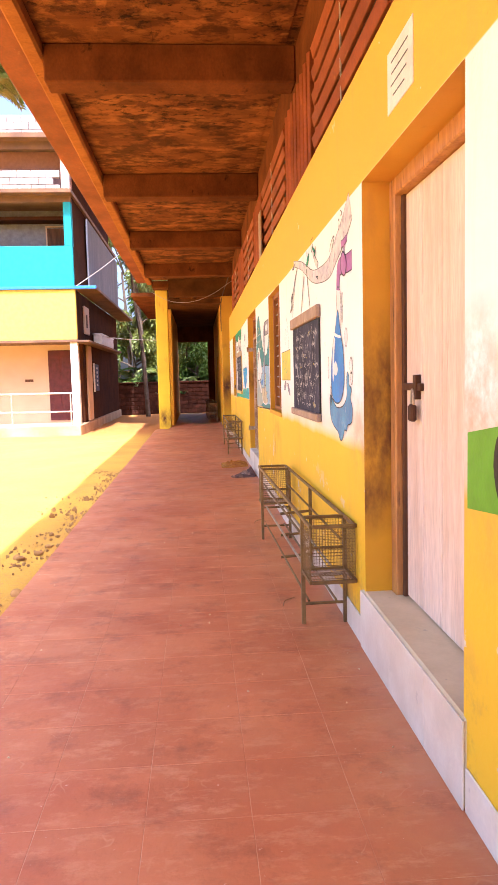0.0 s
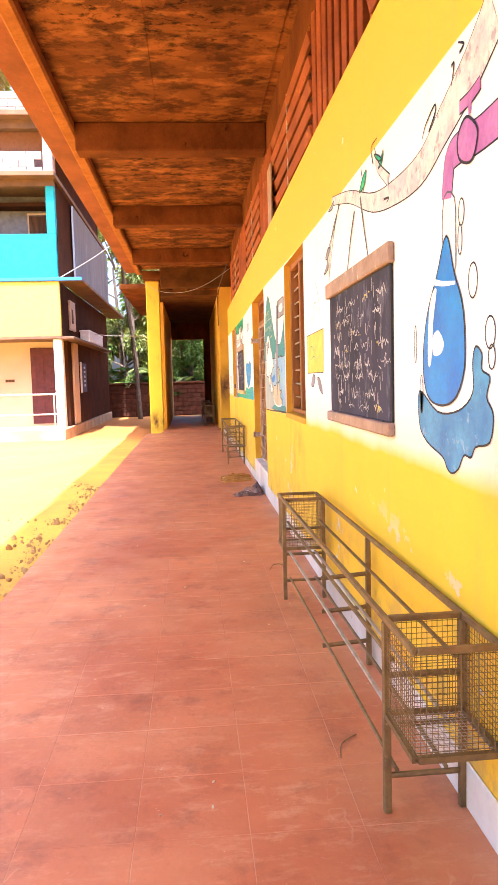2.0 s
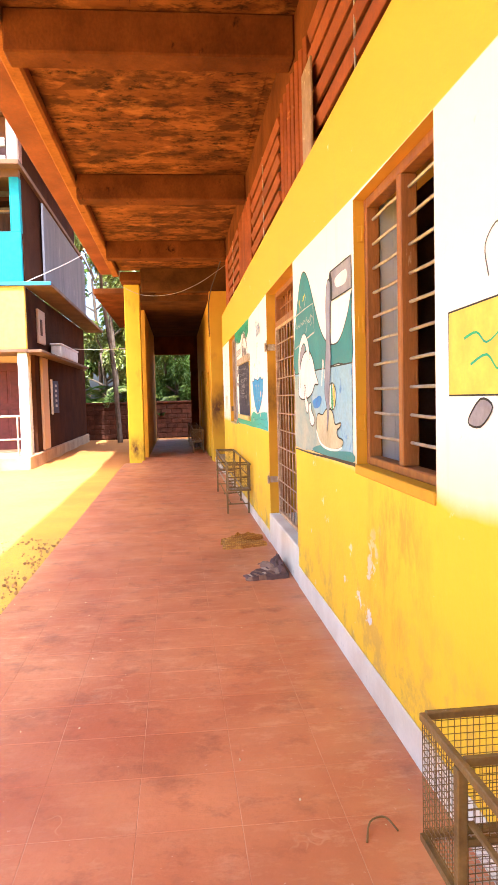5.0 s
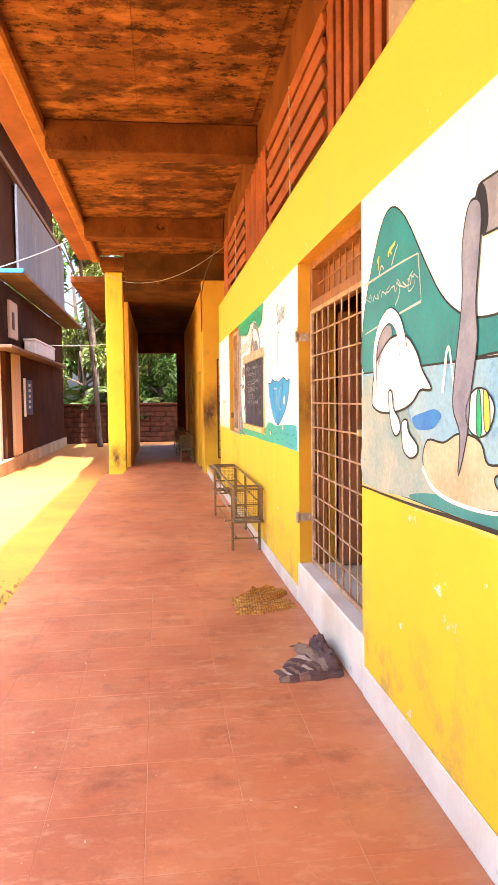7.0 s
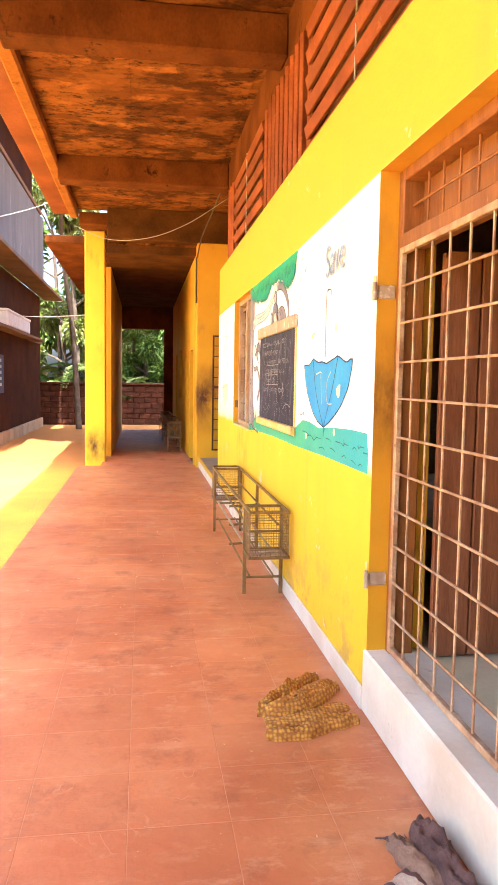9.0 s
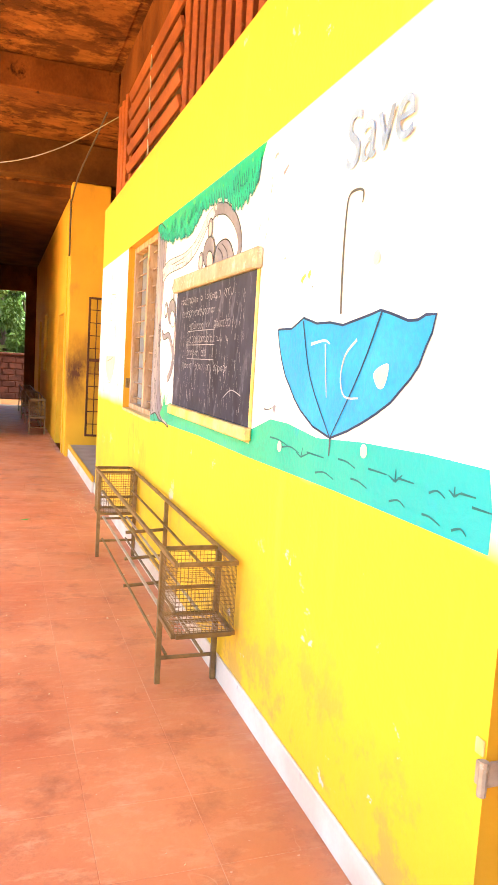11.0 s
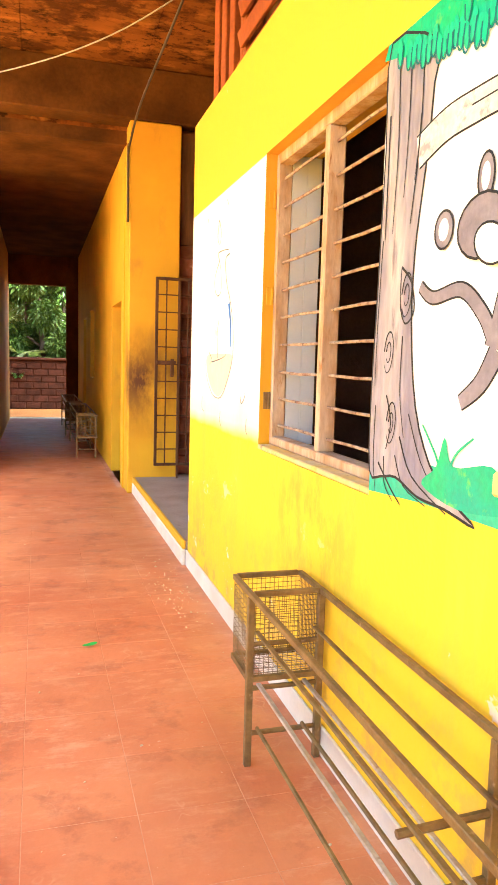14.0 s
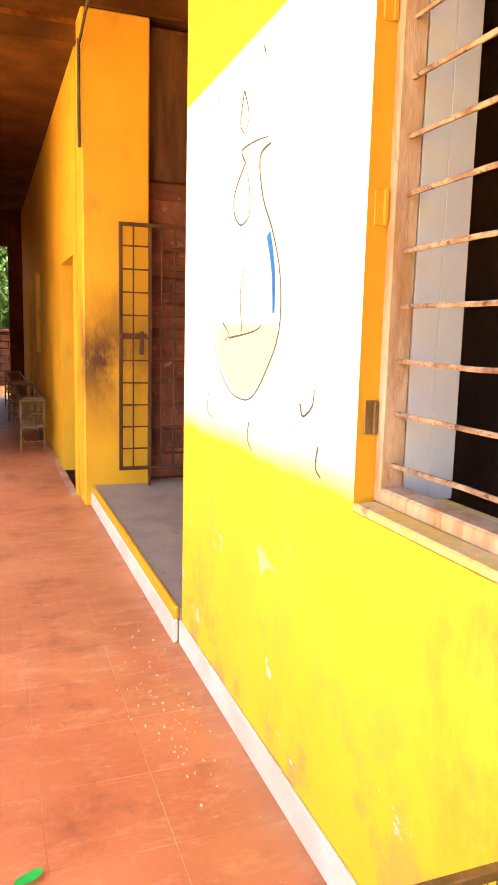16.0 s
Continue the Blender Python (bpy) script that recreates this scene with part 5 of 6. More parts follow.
# ---- plants beyond ----
def leaf_cloud(centres, count, size, seed, long=2.2, droop=0.3):
    """Many single bent leaves round the given (x, y, z, radius) centres, as one mesh."""
    rnd = random.Random(seed)
    verts, faces = [], []
    for _ in range(count):
        x, y, z, r = rnd.choice(centres)
        d = Vector((rnd.gauss(0, 1), rnd.gauss(0, 1), rnd.gauss(0, 1))).normalized() * r * rnd.random() ** 0.45
        p = Vector((x, y, z)) + d
        way = (d.normalized() + Vector((rnd.gauss(0, 0.6), rnd.gauss(0, 0.6), rnd.gauss(-0.2, 0.5)))).normalized()
        side = way.cross(Vector((rnd.gauss(0, 1), rnd.gauss(0, 1), rnd.gauss(0, 1)))).normalized()
        s = size * rnd.uniform(0.6, 1.4)
        mid = p + way * s * long * 0.5
        tip = p + way * s * long + Vector((0, 0, -droop * s * long))
        k = len(verts)
        verts += [p, mid + side * s * 0.5, tip, mid - side * s * 0.5 + Vector((0, 0, 0.1 * s))]
        faces += [(k, k + 1, k + 2), (k, k + 2, k + 3)]
    return verts, faces


def cloud_part(name, data, material, parent):
    me = bpy.data.meshes.new(name)
    me.from_pydata([tuple(v) for v in data[0]], [], data[1])
    me.materials.append(material)
    ob = new(name, me)
    ob.parent, ob.matrix_parent_inverse = parent, Matrix.Translation(-parent.location)
    return ob


def tree(x, y, high, spread, seed, label, count=2600, size=0.14, material=None):
    rnd = random.Random(seed)
    t = thing("tree", x, y, -0.28, label, "tree", "trees behind the yard")
    top = Vector((x + rnd.uniform(-0.3, 0.3), y, high * 0.72))
    trunk = part("trunk", tube(bmesh.new(), curve([(x, y, -0.4), (x + 0.08, y, high * 0.3), top], 5), [0.13 - 0.008 * i for i in range(11)], 8), M_TRUNK, t, smooth=True)
    centres = []
    for k in range(8):
        a, h = rnd.uniform(0, 6.28), rnd.uniform(0.35, 1.0) * high
        tip = Vector((x + math.cos(a) * spread * rnd.uniform(0.3, 1), y + math.sin(a) * spread * rnd.uniform(0.3, 1), h))
        root = Vector((x, y, min(h - 0.3, high * 0.7)))
        part("limb", tube(bmesh.new(), curve([root, (root + tip) / 2 + Vector((0, 0, 0.15)), tip], 3), [0.05, 0.045, 0.04, 0.034, 0.028, 0.022, 0.016], 5), M_TRUNK, trunk)
        centres.append((*tip, rnd.uniform(0.35, 0.75) * spread * 0.7))
    cloud_part("crown", leaf_cloud(centres, count, size, seed), material or M_LEAF, t)
    return t


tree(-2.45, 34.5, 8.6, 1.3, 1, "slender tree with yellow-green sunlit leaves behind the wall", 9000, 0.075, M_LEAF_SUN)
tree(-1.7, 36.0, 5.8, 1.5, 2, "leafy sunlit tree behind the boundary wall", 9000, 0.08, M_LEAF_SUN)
tree(-2.9, 35.2, 4.6, 1.3, 8, "bushy tree with brightened sunlit leaves behind the boundary wall", 9000, 0.075, M_LEAF_SUN)
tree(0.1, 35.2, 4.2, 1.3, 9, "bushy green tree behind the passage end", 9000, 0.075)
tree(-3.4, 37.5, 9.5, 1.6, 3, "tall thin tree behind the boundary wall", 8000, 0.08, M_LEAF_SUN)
tree(0.9, 36.0, 5.2, 1.6, 4, "dense green tree behind the boundary wall", 9000, 0.08)
tree(-0.4, 37.0, 6.0, 1.5, 5, "green tree in shade behind the boundary wall", 8000, 0.08)
tree(-4.6, 41.0, 9.0, 2.4, 41, "tall leafy tree far behind the wall", 7000, 0.13)
tree(-2.2, 43.0, 10.0, 2.6, 42, "tall leafy tree far behind the wall", 7000, 0.13)
tree(0.6, 41.5, 8.0, 2.4, 43, "tall leafy tree far behind the wall", 7000, 0.13)
tree(3.4, 42.0, 8.5, 2.4, 44, "tall leafy tree far behind the wall", 6000, 0.13)
tree(-13.0, 39.0, 14.0, 3.2, 6, "large tree rising over the roofs", 9000, 0.16)


def shade_tree():
    """A tall tree in the gap between the buildings; its unseen crown is added to shade the gap."""
    rnd = random.Random(31)
    t = thing("tree", -1.95, 30.2, -0.28, "tall leaning tree, its unseen crown added to shade the gap", "tree", "trees behind the yard")
    trunk = part("trunk", tube(bmesh.new(), curve([(-1.95, 30.2, -0.4), (-2.1, 30.0, 2.6), (-2.35, 29.4, 5.2), (-2.2, 27.6, 7.8)], 6), [0.10 - 0.0035 * i for i in range(19)], 9), M_TRUNK, t, smooth=True)
    centres = []
    for k in range(13):
        tip = Vector((rnd.uniform(-1.5, 1.2), rnd.uniform(21.5, 30.5), rnd.uniform(8.0, 10.5)))
        root = Vector((-2.2, 27.6, 7.6))
        part("limb", tube(bmesh.new(), curve([root, (root + tip) / 2 + Vector((0, 0, 0.5)), tip], 3), [0.07, 0.062, 0.055, 0.048, 0.04, 0.03, 0.02], 6), M_TRUNK, trunk)
        centres.append((*tip, rnd.uniform(1.0, 1.4)))
    cloud_part("crown", leaf_cloud(centres, 26000, 0.13, 33), M_LEAF, t)


shade_tree()


def frond_plant(name, x, y, z, n, long, wide, seed, label, trunk_high=0.0, category="plant", group="plants along the wall"):
    rnd = random.Random(seed)
    p = thing(name, x, y, z, label, category, group)
    if trunk_high:
        part("trunk", tube(bmesh.new(), curve([(x, y, z), (x + 0.2, y, z + trunk_high * 0.5), (x + 0.1, y, z + trunk_high)], 5), 0.14, 8), M_TRUNK, p, smooth=True)
    for k in range(n):
        a, lift = 6.283 * (k + rnd.uniform(-0.3, 0.3)) / n, rnd.uniform(0.45, 1.2)
        l = long * rnd.uniform(0.7, 1.2)
        root = Vector((x + (0.1 if trunk_high else 0), y, z + trunk_high))
        out = Vector((math.cos(a), math.sin(a), 0))
        rib = curve([root, root + out * l * 0.35 + Vector((0, 0, l * 0.5 * lift)), root + out * l * 0.75 + Vector((0, 0, l * 0.55 * lift)), root + out * l + Vector((0, 0, l * 0.25 * lift))], 5)
        side = out.cross(Vector((0, 0, 1)))
        verts, faces = [], []
        for i in range(1, len(rib) - 1):
            w = wide * math.sin(math.pi * (i / len(rib)) ** 0.8)
            for j in range(3):
                q = rib[i].lerp(rib[i + 1], j / 3)
                for s in (-1, 1):
                    m = len(verts)
                    verts += [q, q + side * s * w * 0.5 + out * 0.05 * l, q + side * s * w + out * 0.12 * l - Vector((0, 0, 0.35 * w)), q + out * 0.045 * l]
                    faces.append((m, m + 1, m + 2, m + 3))
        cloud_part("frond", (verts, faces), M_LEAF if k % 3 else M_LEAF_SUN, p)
    return p


for k in range(16):
    frond_plant("fern_palm", -4.0 + 0.36 * k + 0.1 * math.sin(3 * k), 35.0 + 0.5 * (k % 3), 0.3, 9, 1.9 + 0.5 * math.sin(2 * k), 0.34, 20 + k, "clump of long arching green fronds behind the wall")
frond_plant("coconut_palm", -10.3, 38.0, -0.28, 16, 3.6, 0.75, 60, "coconut palm rising over the school roof", 16.6, "palm", "palms")
frond_plant("coconut_palm", -11.6, 42.0, -0.28, 16, 3.6, 0.75, 61, "tall coconut palm far behind the roof", 17.5, "palm", "palms")


# ---- murals painted on the long wall ----
def mural(y, label):
    return thing("wall_mural", FACE, y, 0.95, label, "mural", "murals along the wall")


def limb(name, pts, width, taper, material, parent, layer, ink=None):
    """A painted limb: a dark brush line with a lighter one on top."""
    ob = part(name, stroke(bmesh.new(), pts, width, layer + 1, 6, taper), material, parent)
    part("outline", stroke(bmesh.new(), pts, width + 0.010, layer, 6, taper + 0.008), ink or M_INK, ob)
    return ob


def lines(name, rows, width, material, parent, layer):
    for r in rows:
        part(name, stroke(bmesh.new(), r, width, layer, 4, width * 0.5), material, parent)


m = mural(4.3, "painted bare branch, purple tap and big blue water drop on white")
limb("branch", [(2.97, 2.04), (3.11, 1.97), (3.32, 1.90), (3.52, 1.84), (3.80, 1.84), (4.12, 1.88), (4.52, 2.00), (4.93, 2.08)], 0.15, 0.035, M_BRANCH, m, 1)
limb("side_branch", [(3.88, 1.90), (4.03, 1.99), (4.09, 2.07)], 0.04, 0.02, M_BRANCH, m, 1)
lines("twig", [[(4.74, 2.02), (4.95, 1.91), (5.04, 1.70)], [(4.10, 2.02), (4.13, 2.09), (4.04, 2.10)], [(4.30, 2.06), (4.26, 1.96)], [(4.75, 2.03), (4.86, 1.95), (5.03, 1.87), (5.12, 1.83)], [(4.86, 1.95), (4.95, 1.83), (5.04, 1.69)]], 0.010, M_INK, m, 3)
lines("rope", [[(4.43, 1.92), (4.51, 1.82), (4.60, 1.67)], [(4.32, 1.95), (4.26, 1.81), (4.19, 1.67)]], 0.022, M_PENCIL, m, 3)
lines("bark_mark", [[(3.44, 1.92), (3.38, 1.96), (3.39, 1.98), (3.47, 1.95), (3.50, 1.92)], [(3.25, 2.03), (3.23, 2.03), (3.25, 1.98)], [(3.19, 2.04), (3.16, 2.05), (3.20, 2.07)], [(3.95, 1.85), (3.88, 1.84), (3.91, 1.83)]], 0.010, M_INK, m, 3)
paint_shape("leaf", [(4.33, 1.97), (4.28, 2.01), (4.21, 2.03), (4.24, 1.98)], M_LEAFPAINT, m, 3, 0.006)
paint_shape("leaf", [(4.02, 1.98), (3.97, 1.99), (3.95, 2.03), (3.99, 2.00)], M_LEAFPAINT, m, 3, 0.006)
paint_shape("leaf", [(3.97, 2.00), (4.02, 2.03), (4.08, 2.05), (4.02, 2.01)], M_LEAFPAINT, m, 3, 0.006)
paint_shape("leaf", [(5.02, 2.05), (4.94, 2.06), (4.88, 2.07), (4.91, 2.04)], M_GREYPAINT, m, 3, 0.006)
paint_shape("leaf", [(5.17, 1.75), (5.09, 1.79), (5.08, 1.83), (5.04, 1.77)], M_GREYPAINT, m, 3, 0.006)
paint_shape("leaf", [(5.12, 1.83), (5.05, 1.87), (4.99, 1.86), (5.06, 1.82)], M_GREYPAINT, m, 3, 0.006)
limb("tap", [(2.95, 1.79), (3.06, 1.79), (3.19, 1.80), (3.26, 1.79), (3.28, 1.74), (3.29, 1.69)], 0.085, 0.075, M_LILAC, m, 1)
paint_shape("tap_bulb", [(3.20, 1.83), (3.14, 1.86), (3.07, 1.81), (3.08, 1.76), (3.12, 1.74), (3.19, 1.77)], M_LILAC, m, 4)
limb("tap_handle", [(3.19, 1.90), (3.12, 1.90), (3.05, 1.91)], 0.03, 0.03, M_LILAC, m, 3)
lines("tap_stem", [[(3.12, 1.90), (3.12, 1.86)]], 0.03, M_LILAC, m, 3)
paint_shape("stream", [(3.31, 1.70), (3.23, 1.68), (3.22, 1.57), (3.23, 1.48), (3.32, 1.56)], M_WHITEPAINT, m, 1, 0.006, 3, M_PENCIL)
paint_shape("splash", [(3.54, 1.15), (3.54, 1.04), (3.46, 0.99), (3.33, 0.96), (3.29, 0.93), (3.25, 0.92), (3.20, 0.94), (3.16, 0.98), (3.11, 0.98), (3.08, 1.01), (2.99, 1.03), (2.97, 1.10), (3.01, 1.14), (2.99, 1.19), (3.04, 1.21), (3.04, 1.25), (3.08, 1.27), (3.10, 1.23), (3.10, 1.15), (3.20, 1.10), (3.37, 1.09)], M_SPLASH, m, 1, 0.006)
paint_shape("drop", [(3.29, 1.59), (3.37, 1.49), (3.46, 1.38), (3.50, 1.24), (3.46, 1.14), (3.35, 1.11), (3.23, 1.13), (3.16, 1.20), (3.15, 1.29), (3.17, 1.39), (3.23, 1.48)], M_BLUE, m, 3, 0.007)
paint_shape("drop_gleam", [(3.44, 1.38), (3.41, 1.44), (3.37, 1.45), (3.40, 1.36), (3.42, 1.24), (3.45, 1.24)], M_WHITEPAINT, m, 5, 0)
paint_shape("drop_gleam", [(3.41, 1.31), (3.36, 1.33), (3.31, 1.29), (3.34, 1.26), (3.40, 1.26)], M_WHITEPAINT, m, 5, 0)
lines("drop_band", [[(3.42, 1.48), (3.32, 1.46), (3.22, 1.45)]], 0.02, M_WHITEPAINT, m, 5)
paint_shape("droplet", oval(3.18, 1.63, 0.02, 0.035), M_WHITEPAINT, m, 1, 0.005, 1)
paint_shape("droplet", oval(3.19, 1.56, 0.015, 0.04), M_WHITEPAINT, m, 1, 0.005, 1)
paint_shape("droplet", oval(3.10, 1.44, 0.03, 0.045), M_WHITEPAINT, m, 1, 0.005, 1)
paint_shape("droplet", oval(2.99, 1.30, 0.03, 0.04), M_WHITEPAINT, m, 1, 0.005, 1)
paint_shape("droplet", oval(3.58, 1.30, 0.012, 0.06), M_WHITEPAINT, m, 1, 0.005, 1)
paint_shape("droplet", oval(2.98, 1.24, 0.02, 0.03), M_WHITEPAINT, m, 1, 0.005, 1)
paint_shape("droplet", oval(3.52, 1.14, 0.015, 0.06), M_WHITEPAINT, m, 1, 0.005, 1)
card = paint_shape("card", [(5.79, 1.46), (5.22, 1.47), (5.24, 1.23), (5.79, 1.23)], M_CARD, m, 1, 0.005, 0)
lines("scribble", [[(5.68, 1.38), (5.60, 1.39), (5.54, 1.36), (5.45, 1.39)], [(5.64, 1.31), (5.54, 1.33), (5.47, 1.29), (5.36, 1.33)]], 0.008, M_LEAFPAINT, card, 3)
lines("card_string", [[(5.46, 1.75), (5.38, 1.67), (5.33, 1.57), (5.33, 1.48)], [(5.53, 1.52), (5.55, 1.60), (5.47, 1.64), (5.41, 1.56)]], 0.007, M_PENCIL, m, 1)
paint_shape("seed", [(5.66, 1.16), (5.58, 1.22), (5.51, 1.20), (5.58, 1.15)], M_GREYPAINT, m, 1, 0.006)
paint_shape("seed", [(5.44, 1.20), (5.35, 1.19), (5.27, 1.11), (5.38, 1.14)], M_GREYPAINT, m, 1, 0.006)

m = mural(1.2, "lime-green painted patch with a dark curve on the white wall")
paint_shape("green_patch", [(0.2, 0.80), (0.9, 0.84), (1.3, 0.90), (1.505, 0.88), (1.505, 1.09), (1.3, 1.12), (0.8, 1.14), (0.2, 1.12)], M_LIME, m, 1, 0, 0)
paint_shape("dark_curve", [(1.30, 1.10), (1.33, 1.02), (1.29, 0.93), (1.22, 0.98), (1.24, 1.06)], M_INK, m, 2, 0)

m = mural(7.65, "painted grey pipe pouring into a blue sea below teal hills")
paint_shape("hill", [(8.43, 1.56), (8.34, 1.74), (8.19, 1.92), (8.06, 1.97), (7.91, 1.90), (7.72, 1.71), (7.59, 1.59), (7.46, 1.52), (7.33, 1.49), (7.19, 1.49), (7.08, 1.53), (6.97, 1.61), (6.90, 1.69), (6.91, 1.58), (6.91, 1.38), (7.17, 1.39), (7.47, 1.38), (7.87, 1.38), (8.41, 1.38)], M_TEAL, m, 1, 0.007, 3)
paint_shape("sea", [(8.42, 1.38), (7.47, 1.38), (6.91, 1.38), (6.91, 1.17), (6.92, 0.94), (7.36, 0.93), (7.88, 0.93), (8.43, 0.92)], M_SEA, m, 2, 0.007, 0)
paint_shape("shore", [(8.42, 1.37), (8.04, 1.31), (7.84, 1.20), (7.66, 1.07), (7.47, 0.97), (7.12, 0.96), (6.91, 0.96), (6.92, 0.94), (7.36, 0.93), (7.88, 0.93), (8.43, 0.92), (8.43, 1.13)], M_SHORE, m, 3, 0, 2)
paint_shape("pipe", [(7.32, 1.84), (7.08, 1.84), (6.90, 1.84), (6.89, 1.70), (7.08, 1.70), (7.30, 1.70)], M_GREYPAINT, m, 4, 0.007, 0)
paint_shape("pipe_gleam", [(7.21, 1.79), (7.02, 1.80), (6.97, 1.78), (7.00, 1.74), (7.12, 1.74), (7.19, 1.75)], M_WHITEPAINT, m, 6, 0)
paint_shape("pipe_mouth", [(7.36, 1.78), (7.33, 1.84), (7.29, 1.82), (7.27, 1.74), (7.29, 1.70), (7.33, 1.72)], M_INK, m, 5, 0)
paint_shape("poured_water", [(7.39, 1.80), (7.33, 1.80), (7.31, 1.74), (7.34, 1.54), (7.33, 1.43), (7.37, 1.28), (7.39, 1.17), (7.45, 1.05), (7.44, 1.17), (7.49, 1.25), (7.47, 1.38), (7.43, 1.55), (7.43, 1.70)], M_LILACGREY, m, 6, 0.007)
paint_shape("teal_lobe", [(8.24, 1.29), (8.17, 1.44), (8.04, 1.48), (7.91, 1.46), (8.04, 1.39), (8.18, 1.24)], M_TEAL, m, 4, 0)
paint_shape("white_jug", [(8.29, 1.28), (8.25, 1.40), (8.14, 1.47), (8.03, 1.50), (7.89, 1.49), (7.79, 1.43), (7.74, 1.37), (7.66, 1.31), (7.68, 1.30), (7.76, 1.30), (7.83, 1.26), (7.96, 1.23), (8.15, 1.22), (8.27, 1.24)], M_WHITEPAINT, m, 5, 0.009, 3)
limb("jug_handle", [(8.24, 1.29), (8.25, 1.45), (8.19, 1.54), (8.08, 1.58), (7.99, 1.55), (7.94, 1.49), (7.92, 1.44)], 0.03, 0.075, M_WHITEPAINT, m, 6)
paint_shape("handle_gap", [(8.21, 1.40), (8.21, 1.48), (8.15, 1.54), (8.06, 1.54), (8.05, 1.50), (8.15, 1.46)], M_GREYPAINT, m, 5.5, 0)
paint_shape("foam", [(8.08, 1.29), (8.04, 1.30), (8.02, 1.24), (7.96, 1.20), (7.95, 1.16), (8.00, 1.14), (8.05, 1.18)], M_WHITEPAINT, m, 8, 0.007)
paint_shape("foam", [(7.93, 1.19), (7.88, 1.20), (7.86, 1.16), (7.78, 1.12), (7.78, 1.09), (7.84, 1.07), (7.91, 1.09), (7.93, 1.14)], M_WHITEPAINT, m, 8, 0.007)
paint_shape("wave", [(7.83, 1.21), (7.72, 1.23), (7.63, 1.24), (7.58, 1.22), (7.65, 1.18), (7.76, 1.17), (7.81, 1.18)], M_BLUE, m, 4, 0)
lines("yellow_mark", [[(8.22, 1.80), (8.20, 1.82), (8.21, 1.77)], [(8.09, 1.80), (8.07, 1.82), (8.05, 1.80)], [(8.07, 1.82), (8.02, 1.83), (8.01, 1.84)]], 0.016, M_CARD, m, 4)
paint_shape("mud_splash", [(7.73, 1.07), (7.69, 1.14), (7.56, 1.14), (7.46, 1.17), (7.36, 1.17), (7.30, 1.15), (7.26, 1.10), (7.14, 1.11), (7.15, 1.09), (7.22, 1.07), (7.20, 1.04), (7.10, 1.03), (7.12, 1.00), (7.22, 0.98), (7.39, 0.97), (7.56, 0.98), (7.67, 1.01)], M_TAN, m, 5, 0.007)
ball = paint_shape("ball", [(7.40, 1.24), (7.36, 1.29), (7.30, 1.30), (7.24, 1.27), (7.23, 1.23), (7.27, 1.18), (7.33, 1.17), (7.38, 1.19)], M_WHITEPAINT, m, 5, 0.006)
paint_shape("ball_stripe", [(7.33, 1.28), (7.31, 1.29), (7.30, 1.18), (7.33, 1.18)], M_LEAFPAINT, ball, 7, 0.004)
paint_shape("ball_stripe", [(7.29, 1.29), (7.26, 1.28), (7.25, 1.20), (7.28, 1.19)], M_CARD, ball, 7, 0.004)
lines("bottle", [[(7.57, 1.29), (7.55, 1.37), (7.54, 1.41), (7.52, 1.42), (7.50, 1.36), (7.48, 1.28)]], 0.02, M_WHITEPAINT, m, 5)
lines("chalked_frame", [[(8.41, 1.74), (8.03, 1.75), (7.78, 1.75)], [(7.78, 1.75), (7.75, 1.59)], [(7.75, 1.59), (8.04, 1.57), (8.39, 1.54)], [(8.20, 1.75), (8.17, 1.78), (8.14, 1.76)], [(8.05, 1.76), (8.01, 1.80), (7.98, 1.82)]], 0.010, M_CHALK, m, 4)
lines("scribble", [[(8.41, 1.69), (8.38, 1.68), (8.37, 1.68), (8.31, 1.66)], [(8.33, 1.68), (8.32, 1.68), (8.31, 1.69), (8.29, 1.66)], [(8.28, 1.66), (8.26, 1.68), (8.25, 1.67), (8.21, 1.66)], [(8.22, 1.68), (8.21, 1.66), (8.20, 1.68), (8.18, 1.69)], [(8.17, 1.66), (8.16, 1.68), (8.13, 1.67), (8.11, 1.66)], [(8.13, 1.67), (8.11, 1.67), (8.10, 1.68), (8.07, 1.69)], [(8.10, 1.67), (8.08, 1.67), (8.05, 1.68), (8.02, 1.68)], [(8.04, 1.68), (8.02, 1.68), (8.01, 1.66), (7.99, 1.67)], [(7.99, 1.68), (7.99, 1.69), (7.96, 1.67), (7.95, 1.68)], [(7.96, 1.68), (7.95, 1.67), (7.91, 1.66), (7.90, 1.66)], [(7.93, 1.68), (7.89, 1.66), (7.89, 1.66), (7.86, 1.66)], [(7.88, 1.68), (7.86, 1.68), (7.85, 1.66), (7.84, 1.69)], [(7.85, 1.69), (7.82, 1.68), (7.82, 1.69), (7.78, 1.67)], [(8.01, 1.61), (7.97, 1.64), (7.96, 1.68), (7.99, 1.70)], [(7.83, 1.70), (7.87, 1.68), (7.87, 1.64), (7.82, 1.65), (7.81, 1.67)]], 0.007, M_CHALK, m, 4)
paint_shape("dark_band", [(7.85, 0.945), (7.62, 0.975), (7.42, 0.962), (7.2, 0.972), (6.92, 0.985), (6.92, 0.94), (7.4, 0.932), (7.8, 0.930)], M_TEAL, m, 4, 0, 3)
lines("splash_edge", [[(7.73, 1.05), (7.66, 1.00), (7.55, 0.975), (7.39, 0.968), (7.22, 0.976), (7.12, 0.995)]], 0.018, M_WHITEPAINT, m, 7)
lines("lower_outline", [[(6.87, 0.935), (7.4, 0.925), (7.9, 0.91), (8.44, 0.905)]], 0.016, M_INK, m, 6)
m = mural(10.9, "painted upturned blue umbrella over turquoise grass on white")
